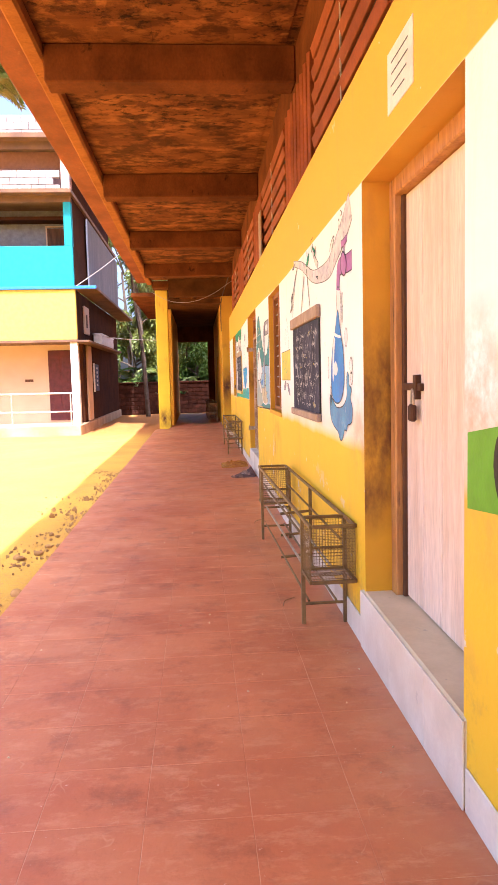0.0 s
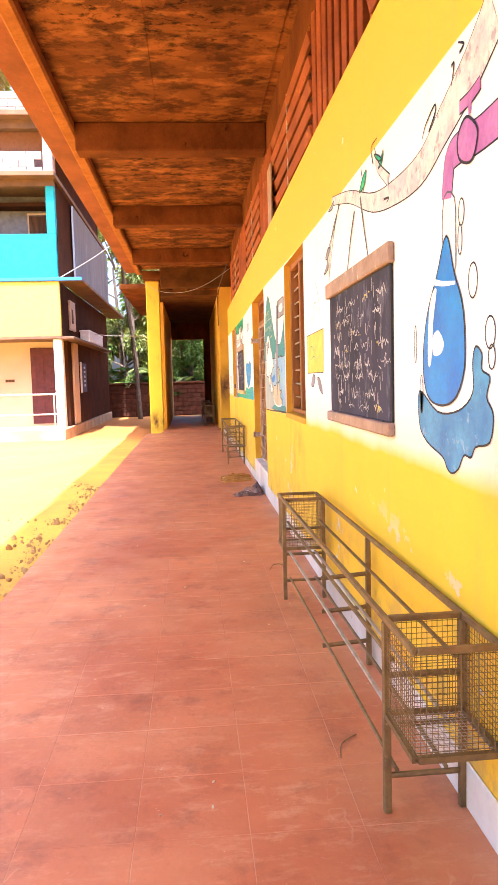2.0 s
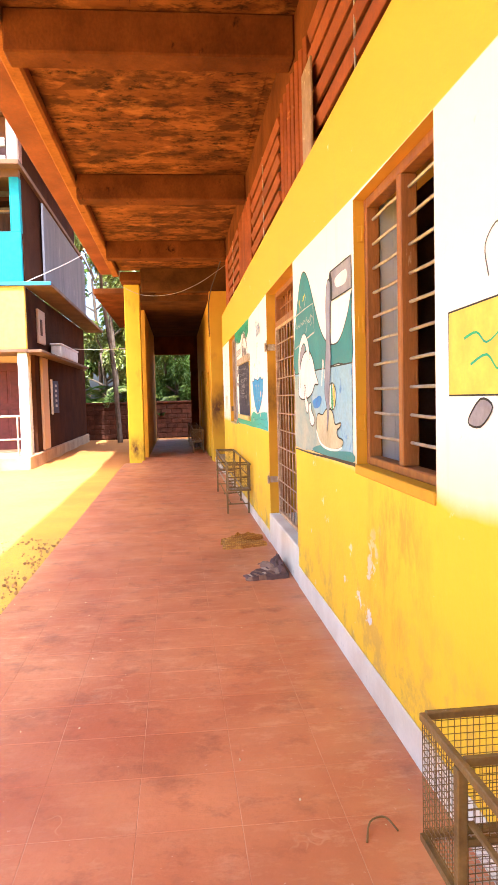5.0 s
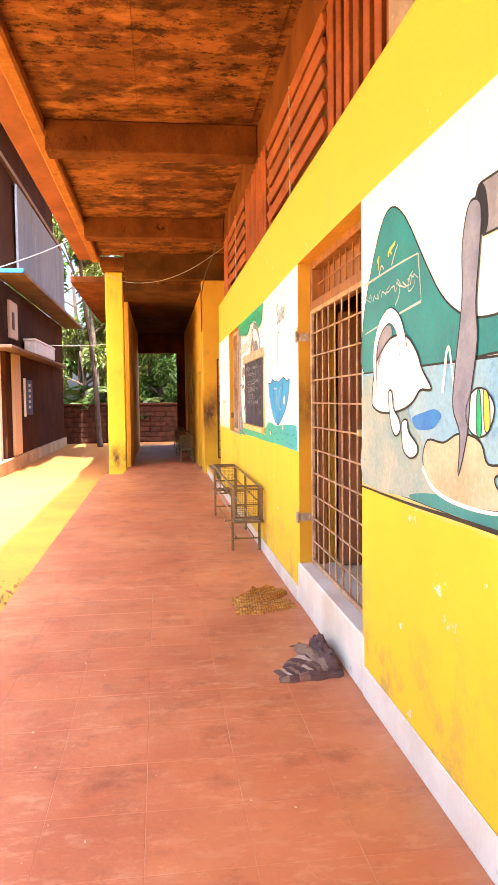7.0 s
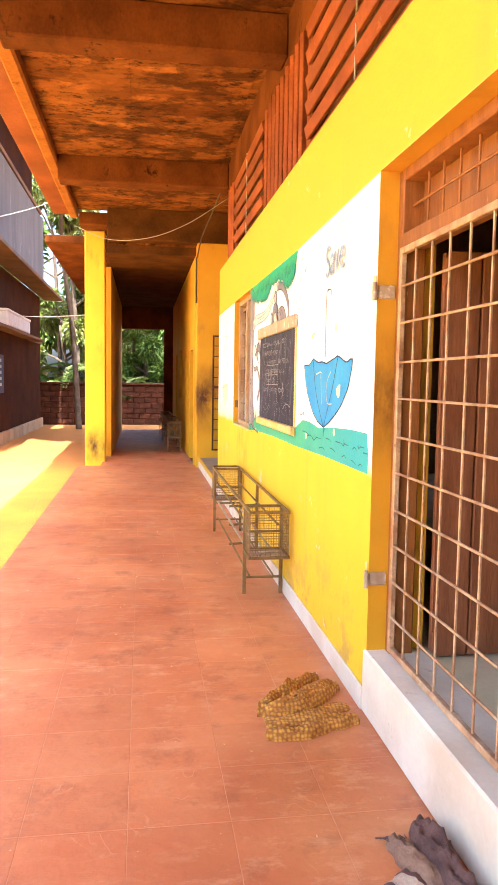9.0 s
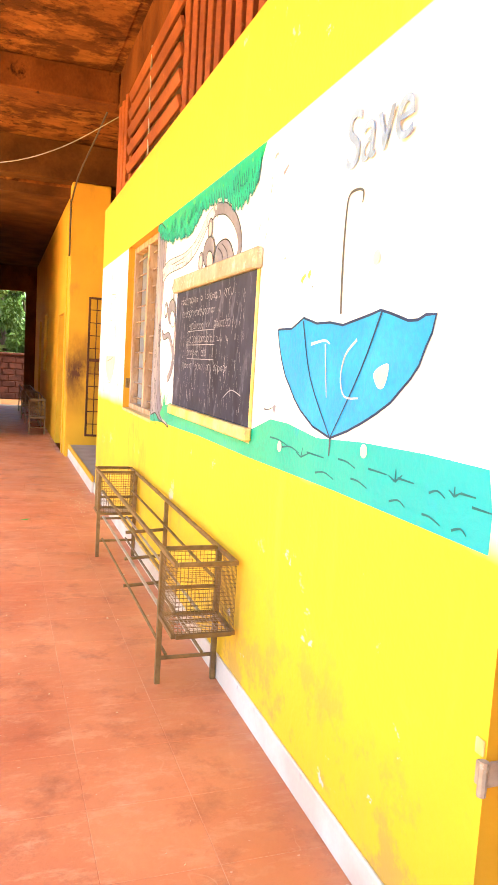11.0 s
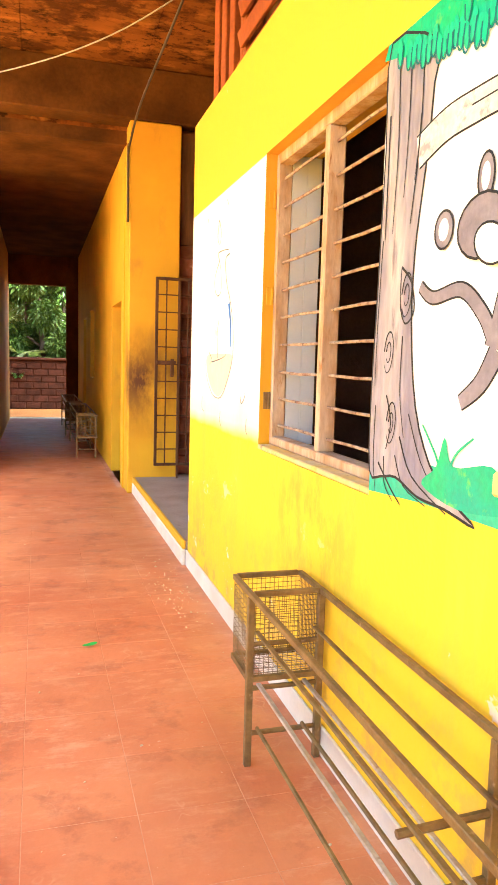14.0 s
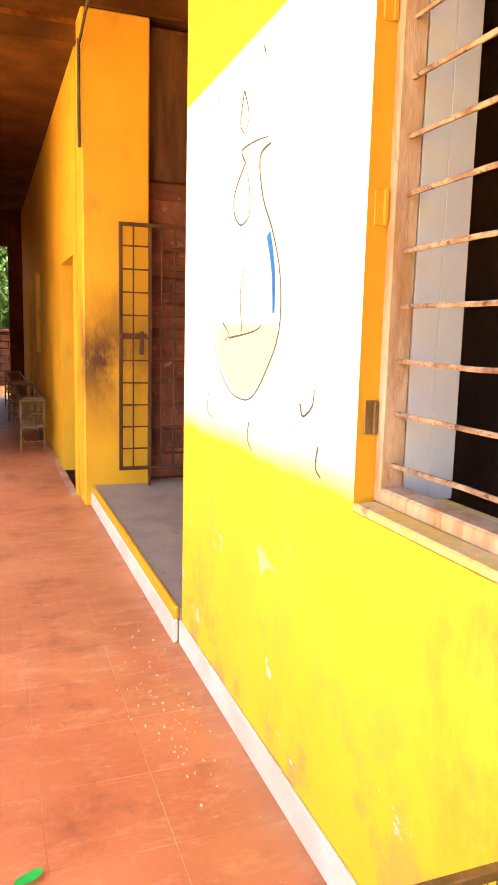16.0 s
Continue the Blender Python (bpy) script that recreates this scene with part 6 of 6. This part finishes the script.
umb = paint_shape("umbrella", [(11.05, 1.40), (11.01, 1.40), (10.97, 1.40), (10.93, 1.40), (10.90, 1.41), (10.87, 1.42), (10.84, 1.43), (10.74, 1.41), (10.65, 1.41), (10.57, 1.40), (10.50, 1.41), (10.43, 1.42), (10.37, 1.43), (10.32, 1.42), (10.28, 1.41), (10.24, 1.40), (10.20, 1.40), (10.17, 1.41), (10.13, 1.41), (10.14, 1.37), (10.16, 1.34), (10.18, 1.30), (10.21, 1.27), (10.25, 1.24), (10.29, 1.21), (10.35, 1.18), (10.42, 1.15), (10.50, 1.12), (10.60, 1.09), (10.66, 1.10), (10.72, 1.11), (10.77, 1.13), (10.82, 1.15), (10.87, 1.18), (10.92, 1.22), (10.96, 1.25), (11.00, 1.30), (11.03, 1.35)], M_SKYBLUE, m, 2, 0.007, 0, M_NAVY)
lines("rib", [[(10.84, 1.42), (10.76, 1.25), (10.60, 1.09)], [(10.36, 1.43), (10.45, 1.28), (10.60, 1.09)]], 0.008, M_NAVY, umb, 4)
lines("handle", [[(10.59, 1.43), (10.60, 1.56), (10.60, 1.68), (10.59, 1.74), (10.55, 1.75), (10.51, 1.74), (10.51, 1.71)], [(10.60, 1.09), (10.60, 1.07), (10.60, 1.04)]], 0.012, M_PENCIL, m, 2)
lines("chalk_mark", [[(10.77, 1.35), (10.68, 1.36), (10.64, 1.35)], [(10.67, 1.35), (10.66, 1.29), (10.64, 1.20)], [(10.48, 1.36), (10.54, 1.32), (10.56, 1.26), (10.53, 1.21), (10.45, 1.21)]], 0.009, M_CHALK, umb, 4)
paint_shape("bare_spot", [(10.38, 1.27), (10.36, 1.29), (10.31, 1.30), (10.32, 1.25), (10.35, 1.24)], M_PEACH, umb, 4, 0)
paint_shape("grass", [(13.10, 0.905), (13.10, 0.965), (12.95, 0.985), (12.81, 1.02), (12.22, 1.01), (11.69, 1.00), (11.28, 0.99), (11.28, 1.04), (11.07, 1.10), (10.91, 1.10), (10.69, 1.08), (10.42, 1.10), (10.13, 1.11), (9.91, 1.11), (9.89, 1.03), (9.89, 0.95), (10.03, 0.95), (10.26, 0.95), (10.56, 0.95), (11.27, 0.94), (11.99, 0.94), (12.81, 0.925)], M_TURF, m, 1, 0, 0)
lines("grass_mark", [[(10.95, 1.02), (10.88, 1.03), (10.81, 1.02)], [(10.75, 1.03), (10.69, 1.03), (10.63, 1.03)], [(10.54, 1.04), (10.49, 1.04), (10.44, 1.03)], [(10.37, 1.04), (10.33, 1.04), (10.28, 1.04)], [(10.23, 1.04), (10.20, 1.04), (10.16, 1.04)], [(10.10, 1.03), (10.07, 1.04), (10.04, 1.03)], [(9.99, 1.05), (9.97, 1.05), (9.94, 1.05)], [(10.68, 0.98), (10.62, 0.99), (10.56, 0.98)], [(10.46, 1.00), (10.42, 1.00), (10.37, 0.99)], [(10.26, 0.98), (10.22, 0.99), (10.19, 0.98)], [(10.12, 0.98), (10.09, 0.98), (10.05, 0.97)], [(10.01, 0.97), (9.98, 0.98), (9.96, 0.97)], [(11.06, 1.04), (10.98, 1.04), (10.90, 1.03)], [(9.95, 1.03), (9.92, 1.03), (9.89, 1.03)], [(10.79, 1.01), (10.83, 1.02)], [(10.79, 1.01), (10.78, 1.04)], [(10.79, 1.01), (10.73, 1.03)], [(10.24, 1.03), (10.27, 1.04)], [(10.24, 1.03), (10.24, 1.06)], [(10.24, 1.03), (10.21, 1.05)], [(10.01, 1.04), (10.03, 1.05)], [(10.01, 1.04), (10.01, 1.06)], [(10.01, 1.04), (9.99, 1.05)]], 0.006, M_DEEP, m, 3)
paint_shape("bare_spot", oval(10.97, 1.02, 0.018, 0.018), M_PEACH, m, 4, 0, 1)
paint_shape("bare_spot", oval(10.40, 1.08, 0.018, 0.018), M_PEACH, m, 4, 0, 1)
paint_shape("bare_spot", oval(10.41, 1.56, 0.018, 0.018), M_PEACH, m, 4, 0, 1)
text = bpy.data.curves.new("lettering", "FONT")
text.body, text.size, text.extrude, text.shear = "Save", 0.21, 0.0005, 0.10
text.materials.append(M_LETTER)
ob = new("lettering", text)
ob.matrix_world = Matrix(((0, 0, -1, FACE - 0.002), (-0.95, 0, 0, 10.63), (0.04, 1, 0, 1.81), (0, 0, 0, 1)))
tagged(ob, "grey-blue hand-painted word on the white wall", "lettering")
m = mural(12.6, "painted leafy tree with two taupe shapes round the blackboard")
paint_shape("trunk", [(13.08, 2.06), (13.09, 1.80), (13.10, 1.45), (13.11, 1.17), (13.10, 0.96), (13.03, 0.955), (12.95, 0.965), (12.84, 0.935), (12.72, 0.93), (12.60, 0.915), (12.69, 0.955), (12.79, 1.02), (12.87, 1.15), (12.91, 1.35), (12.91, 1.52), (12.89, 1.65), (12.87, 1.77), (12.86, 1.89), (12.85, 1.98)], M_BARK, m, 1, 0.007, 3)
lines("bark_mark", [[(12.97, 1.49), (12.92, 1.45), (12.90, 1.38), (12.94, 1.35), (12.97, 1.40), (12.97, 1.49)], [(13.02, 1.17), (12.99, 1.10), (13.01, 1.03)], [(12.94, 1.07), (12.87, 0.98), (12.71, 0.92)], [(13.07, 1.88), (13.07, 1.71), (13.07, 1.57)], [(12.91, 1.84), (12.92, 1.72), (12.94, 1.59)], [(13.05, 0.99), (12.97, 0.93), (12.92, 0.90)]], 0.007, M_INK, m, 3)
lines("bark_line", [[(13.03, 1.99), (13.02, 1.79), (13.03, 1.58)], [(12.97, 1.96), (12.97, 1.81), (12.98, 1.66)], [(12.91, 1.96), (12.91, 1.81), (12.93, 1.69)], [(13.08, 1.57), (13.09, 1.35), (13.09, 1.19)], [(12.95, 1.32), (12.95, 1.18), (12.92, 1.07)], [(13.08, 1.14), (13.08, 1.00), (13.06, 0.91)], [(12.96, 1.02), (12.91, 0.95), (12.80, 0.92)], [(12.90, 1.13), (12.83, 1.02), (12.74, 0.95)], [(13.02, 1.01), (13.01, 0.94), (12.96, 0.90)]], 0.005, M_INK, m, 3)
lines("knot", [oval(13.02, 1.28, 0.012, 0.026, 0.1, 9)], 0.005, M_INK, m, 3)
lines("knot", [oval(13.02, 1.28, 0.024, 0.053, 0.1, 9)], 0.005, M_INK, m, 3)
lines("knot", [oval(12.94, 1.42, 0.012, 0.026, 0.1, 9)], 0.005, M_INK, m, 3)
lines("knot", [oval(12.94, 1.42, 0.024, 0.053, 0.1, 9)], 0.005, M_INK, m, 3)
lines("knot", [oval(12.99, 1.10, 0.012, 0.026, 0.1, 9)], 0.005, M_INK, m, 3)
lines("knot", [oval(12.99, 1.10, 0.024, 0.053, 0.1, 9)], 0.005, M_INK, m, 3)
limb("bough", [(12.92, 1.75), (12.80, 1.78), (12.667, 1.785), (12.436, 1.785), (12.258, 1.806), (12.11, 1.858), (12.008, 1.912), (11.87, 1.935)], 0.075, 0.045, M_BRANCH, m, 1)
lines("bough_line", [[(12.70, 1.79), (12.45, 1.795), (12.28, 1.815)], [(12.22, 1.81), (12.11, 1.85), (12.03, 1.89)], [(12.60, 1.775), (12.40, 1.775)]], 0.004, M_INK, m, 3)
limb("looped_line", [(11.87, 1.935), (11.74, 1.915), (11.62, 1.86), (11.54, 1.79), (11.52, 1.72), (11.57, 1.65)], 0.045, 0.04, M_MONKEY, m, 1)
lines("knot_mark", [[(11.93, 1.97), (11.89, 1.93), (11.85, 1.90)], [(11.84, 1.96), (11.88, 1.92), (11.92, 1.90)]], 0.02, M_MONKEY, m, 4)
paint_shape("taupe_figure", [(11.87, 1.69), (11.85, 1.77), (11.76, 1.79), (11.67, 1.775), (11.60, 1.72), (11.58, 1.66), (11.70, 1.655), (11.80, 1.655)], M_MONKEY, m, 2, 0.006)
lines("figure_fold", [[(11.82, 1.765), (11.75, 1.73), (11.73, 1.66)], [(11.76, 1.775), (11.68, 1.73), (11.66, 1.665)]], 0.005, M_INK, m, 5)
for y, z, ry, rz in ((11.955, 1.865, 0.040, 0.046), (12.09, 1.735, 0.040, 0.046)):
    ear = paint_shape("taupe_round", oval(y, z, ry, rz), M_MONKEY, m, 3, 0.006, 1)
    paint_shape("blush_round", oval(y, z, ry * 0.6, rz * 0.65), M_BLUSH, ear, 5, 0, 1)
paint_shape("taupe_round", oval(11.955, 1.765, 0.092, 0.066), M_MONKEY, m, 6, 0.006, 1)
paint_shape("pale_round", oval(11.93, 1.722, 0.055, 0.042, 0.5), M_BLUSH, m, 8, 0.005, 1)
limb("taupe_limb", [(12.50, 1.46), (12.47, 1.55), (12.458, 1.625), (12.42, 1.67)], 0.06, 0.045, M_MONKEY, m, 2)
limb("taupe_limb", [(12.875, 1.435), (12.814, 1.403), (12.70, 1.412), (12.62, 1.36), (12.58, 1.31)], 0.022, 0.035, M_MONKEY, m, 2)
limb("taupe_limb", [(12.51, 1.48), (12.525, 1.38), (12.55, 1.28)], 0.075, 0.105, M_MONKEY, m, 2)
paint_shape("blush_round", oval(12.525, 1.37, 0.022, 0.062, 0.1), M_BLUSH, m, 5, 0, 1)
limb("taupe_limb", [(12.56, 1.28), (12.611, 1.214), (12.681, 1.17)], 0.05, 0.03, M_MONKEY, m, 2)
for y, z, ry, rz in ((12.632, 1.632, 0.028, 0.048), (12.782, 1.55, 0.038, 0.042)):
    ear = paint_shape("taupe_round", oval(y, z, ry, rz), M_MONKEY, m, 4, 0.006, 1)
    paint_shape("pale_round", oval(y, z, ry * 0.55, rz * 0.6), M_WHITEPAINT, ear, 6, 0, 1)
paint_shape("taupe_round", oval(12.635, 1.535, 0.088, 0.066), M_MONKEY, m, 7, 0.006, 1)
paint_shape("pale_round", oval(12.60, 1.495, 0.058, 0.040, 0.4), M_WHITEPAINT, m, 9, 0.005, 1)
paint_shape("bush", [(12.82, 0.97), (12.76, 1.02), (12.73, 1.09), (12.69, 1.03), (12.55, 1.05), (12.49, 0.99), (12.50, 0.96), (12.67, 0.94)], M_LEAFPAINT, m, 3, 0)
lines("blade", [[(12.73, 0.98), (12.76, 1.04), (12.83, 1.11)], [(12.71, 0.98), (12.69, 1.05), (12.62, 1.10)], [(12.68, 0.97), (12.63, 1.00), (12.55, 1.01)]], 0.010, M_LEAFPAINT, m, 3)
rim = [(13.12, 2.03), (13.03, 2.009), (12.936, 1.967), (12.82, 1.949), (12.69, 1.912), (12.62, 1.930), (12.45, 1.905), (12.30, 1.905), (12.176, 1.936), (12.12, 1.970), (12.0, 1.982), (11.896, 1.981), (11.79, 1.971), (11.70, 1.945), (11.56, 1.885), (11.47, 1.900), (11.352, 1.937), (11.317, 2.007)]
paint_shape("canopy", rim + [(11.27, 2.063), (13.10, 2.063)], M_LEAFPAINT, m, 2, 0, 0)
rnd = random.Random(5)
for (ya, za), (yb, zb) in zip(rim, rim[1:]):
    n = max(1, round(math.hypot(yb - ya, zb - za) / 0.024))
    for k in range(n):
        y, z = ya + (yb - ya) * k / n, za + (zb - za) * k / n + 0.022 + rnd.uniform(-0.014, 0.014)
        for row in (2, 1, 0):
            top = z + 0.075 * row * rnd.uniform(0.8, 1.2)
            if top < 2.025 and rnd.random() < (1.0, 0.7, 0.5)[row]:
                leaf = part("leaf_tuft", fill(bmesh.new(), oval(y, top, 0.014, 0.034, rnd.uniform(-0.3, 0.3), 10), 6 - row, 0), M_TURFLEAF if row == 0 else M_LEAFPAINT, m)
                part("brush_arc", stroke(bmesh.new(), [(y - 0.014, top + 0.012), (y - 0.008, top - 0.028), (y, top - 0.036), (y + 0.010, top - 0.026), (y + 0.013, top + 0.004)], 0.005, 7 - row, 3), M_DEEP, leaf)
paint_shape("raindrop", [(10.82, 1.78), (10.83, 1.74), (10.81, 1.71), (10.79, 1.73)], M_PALEBLUE, m, 1, 0)
paint_shape("raindrop", [(10.97, 1.68), (10.98, 1.65), (10.97, 1.64), (10.96, 1.65)], M_PALEBLUE, m, 1, 0)
paint_shape("raindrop", [(11.01, 1.55), (11.02, 1.53), (11.00, 1.51), (10.99, 1.52)], M_PALEBLUE, m, 1, 0)
lines("brush_mark", [[(11.09, 1.91), (11.07, 1.92), (11.05, 1.93)]], 0.016, M_GREYPAINT, m, 1)
lines("brush_mark", [[(11.18, 1.98), (11.17, 1.99), (11.15, 1.99)]], 0.014, M_GREYPAINT, m, 1)
lines("brush_mark", [[(11.20, 1.87), (11.20, 1.88), (11.19, 1.90)]], 0.01, M_GREYPAINT, m, 1)
lines("brush_mark", [[(11.22, 1.78), (11.21, 1.79), (11.21, 1.80)]], 0.012, M_GREYPAINT, m, 1)
lines("brush_mark", [[(11.23, 1.72), (11.23, 1.73), (11.22, 1.74)]], 0.008, M_GREYPAINT, m, 1)
lines("brush_mark", [[(11.30, 1.76), (11.30, 1.77), (11.29, 1.78)]], 0.01, M_GREYPAINT, m, 1)
lines("brush_mark", [[(11.20, 1.92), (11.19, 1.92), (11.19, 1.92)]], 0.008, M_GREYPAINT, m, 1)
lines("brush_mark", [[(11.04, 1.63), (11.03, 1.63), (11.02, 1.63)]], 0.008, M_GREYPAINT, m, 1)
lines("brush_mark", [[(11.05, 1.13), (11.04, 1.14), (11.03, 1.14)]], 0.03, M_GREYPAINT, m, 1)
lines("brush_mark", [[(11.14, 1.13), (11.10, 1.13), (11.06, 1.14)]], 0.006, M_PENCIL, m, 1)
lines("brush_mark", [[(10.88, 1.54), (10.87, 1.55), (10.85, 1.56)]], 0.02, M_CARD, m, 1)
lines("brush_mark", [[(10.83, 1.55), (10.82, 1.56), (10.82, 1.57)]], 0.022, M_CARD, m, 1)
lines("brush_mark", [[(10.80, 1.52), (10.79, 1.52), (10.79, 1.52)]], 0.005, M_PENCIL, m, 1)
m = mural(14.9, "faint unfinished flask outline with a peach base on white")
paint_shape("peach_base", [(15.12, 1.25), (15.04, 1.28), (14.73, 1.28), (14.59, 1.27), (14.63, 1.19), (14.73, 1.11), (14.85, 1.07), (14.98, 1.10), (15.08, 1.17)], M_PEACH, m, 1, 0)
lines("flask_line", [[(14.67, 1.75), (14.75, 1.73), (14.72, 1.62), (14.64, 1.52), (14.58, 1.40), (14.58, 1.26), (14.67, 1.15), (14.76, 1.08), (14.85, 1.06), (14.98, 1.08), (15.11, 1.17), (15.16, 1.30)], [(14.89, 1.94), (14.92, 1.86), (14.88, 1.82)], [(14.89, 1.94), (14.85, 1.87), (14.87, 1.82)], [(14.87, 1.74), (14.90, 1.78), (14.78, 1.78), (14.69, 1.77)], [(14.87, 1.74), (14.96, 1.67), (14.96, 1.61), (14.90, 1.57), (14.83, 1.59), (14.83, 1.66), (14.87, 1.74)], [(14.87, 1.26), (14.89, 1.37), (14.86, 1.45)], [(15.06, 1.29), (14.99, 1.25), (15.04, 1.23)], [(14.99, 1.24), (14.78, 1.26), (14.70, 1.28)], [(15.20, 1.05), (15.21, 0.99), (15.15, 0.97)], [(14.79, 1.00), (14.80, 0.95), (14.76, 0.92)], [(14.43, 1.09), (14.41, 1.06), (14.36, 1.09), (14.35, 1.13)], [(14.32, 1.00), (14.33, 0.95), (14.30, 0.93)], [(15.14, 1.99), (15.14, 1.97)], [(14.74, 2.01), (14.72, 1.98)]], 0.007, M_PENCIL, m, 2)
lines("blue_stroke", [[(14.67, 1.52), (14.63, 1.42), (14.62, 1.31)]], 0.03, M_BLUE, m, 3)


# ---- floor tiles, each a piece of its own ----
TILE = 0.306
shared = bpy.data.meshes.new("tile")
bm = boxes((-TILE / 2 + 0.0011, TILE / 2 - 0.0011, -TILE / 2 + 0.0011, TILE / 2 - 0.0011, -0.02, 0.0), bevel=0.0004)
bm.to_mesh(shared)
bm.free()
shared.materials.append(M_TILE)
columns = [-0.04 - TILE / 2 + TILE * k for k in (-2, -1, 0, 1, 2, 3)]
narrow, rest = (columns[-1] + TILE / 2, 0.862), bmesh.new()
left = (EDGE, columns[0] - TILE / 2)
first = 5.22 - TILE / 2
for j in range(-36, 43):
    y = first + TILE * j
    if y > 18.1:
        continue
    near = 0.9 < y < 16.0
    for x in columns:
        if near:
            ob = new("tile", shared)
            ob.parent, ob.location = floor, (x, y, 0.0)
        else:
            add_box(rest, x - TILE / 2 + 0.0011, x + TILE / 2 - 0.0011, y - TILE / 2 + 0.0011, y + TILE / 2 - 0.0011, -0.02, 0.0)
    for a, b in (left, narrow):
        if b - a > 0.01:
            add_box(rest, a + 0.0011, b - 0.0011, y - TILE / 2 + 0.0011, y + TILE / 2 - 0.0011, -0.02, 0.0)
add_box(rest, EDGE, 0.80, first + TILE * 42 + TILE / 2 + 0.0011 if first + TILE * 42 < 18.1 else first + TILE * 41 + TILE / 2 + 0.0011, 18.258, -0.02, 0.0)
add_box(rest, -0.62, 0.74, 18.26, 26.3, -0.02, 0.0)
tagged(finish(rest, "cut_tiles", M_TILE, floor), kind="stuff")
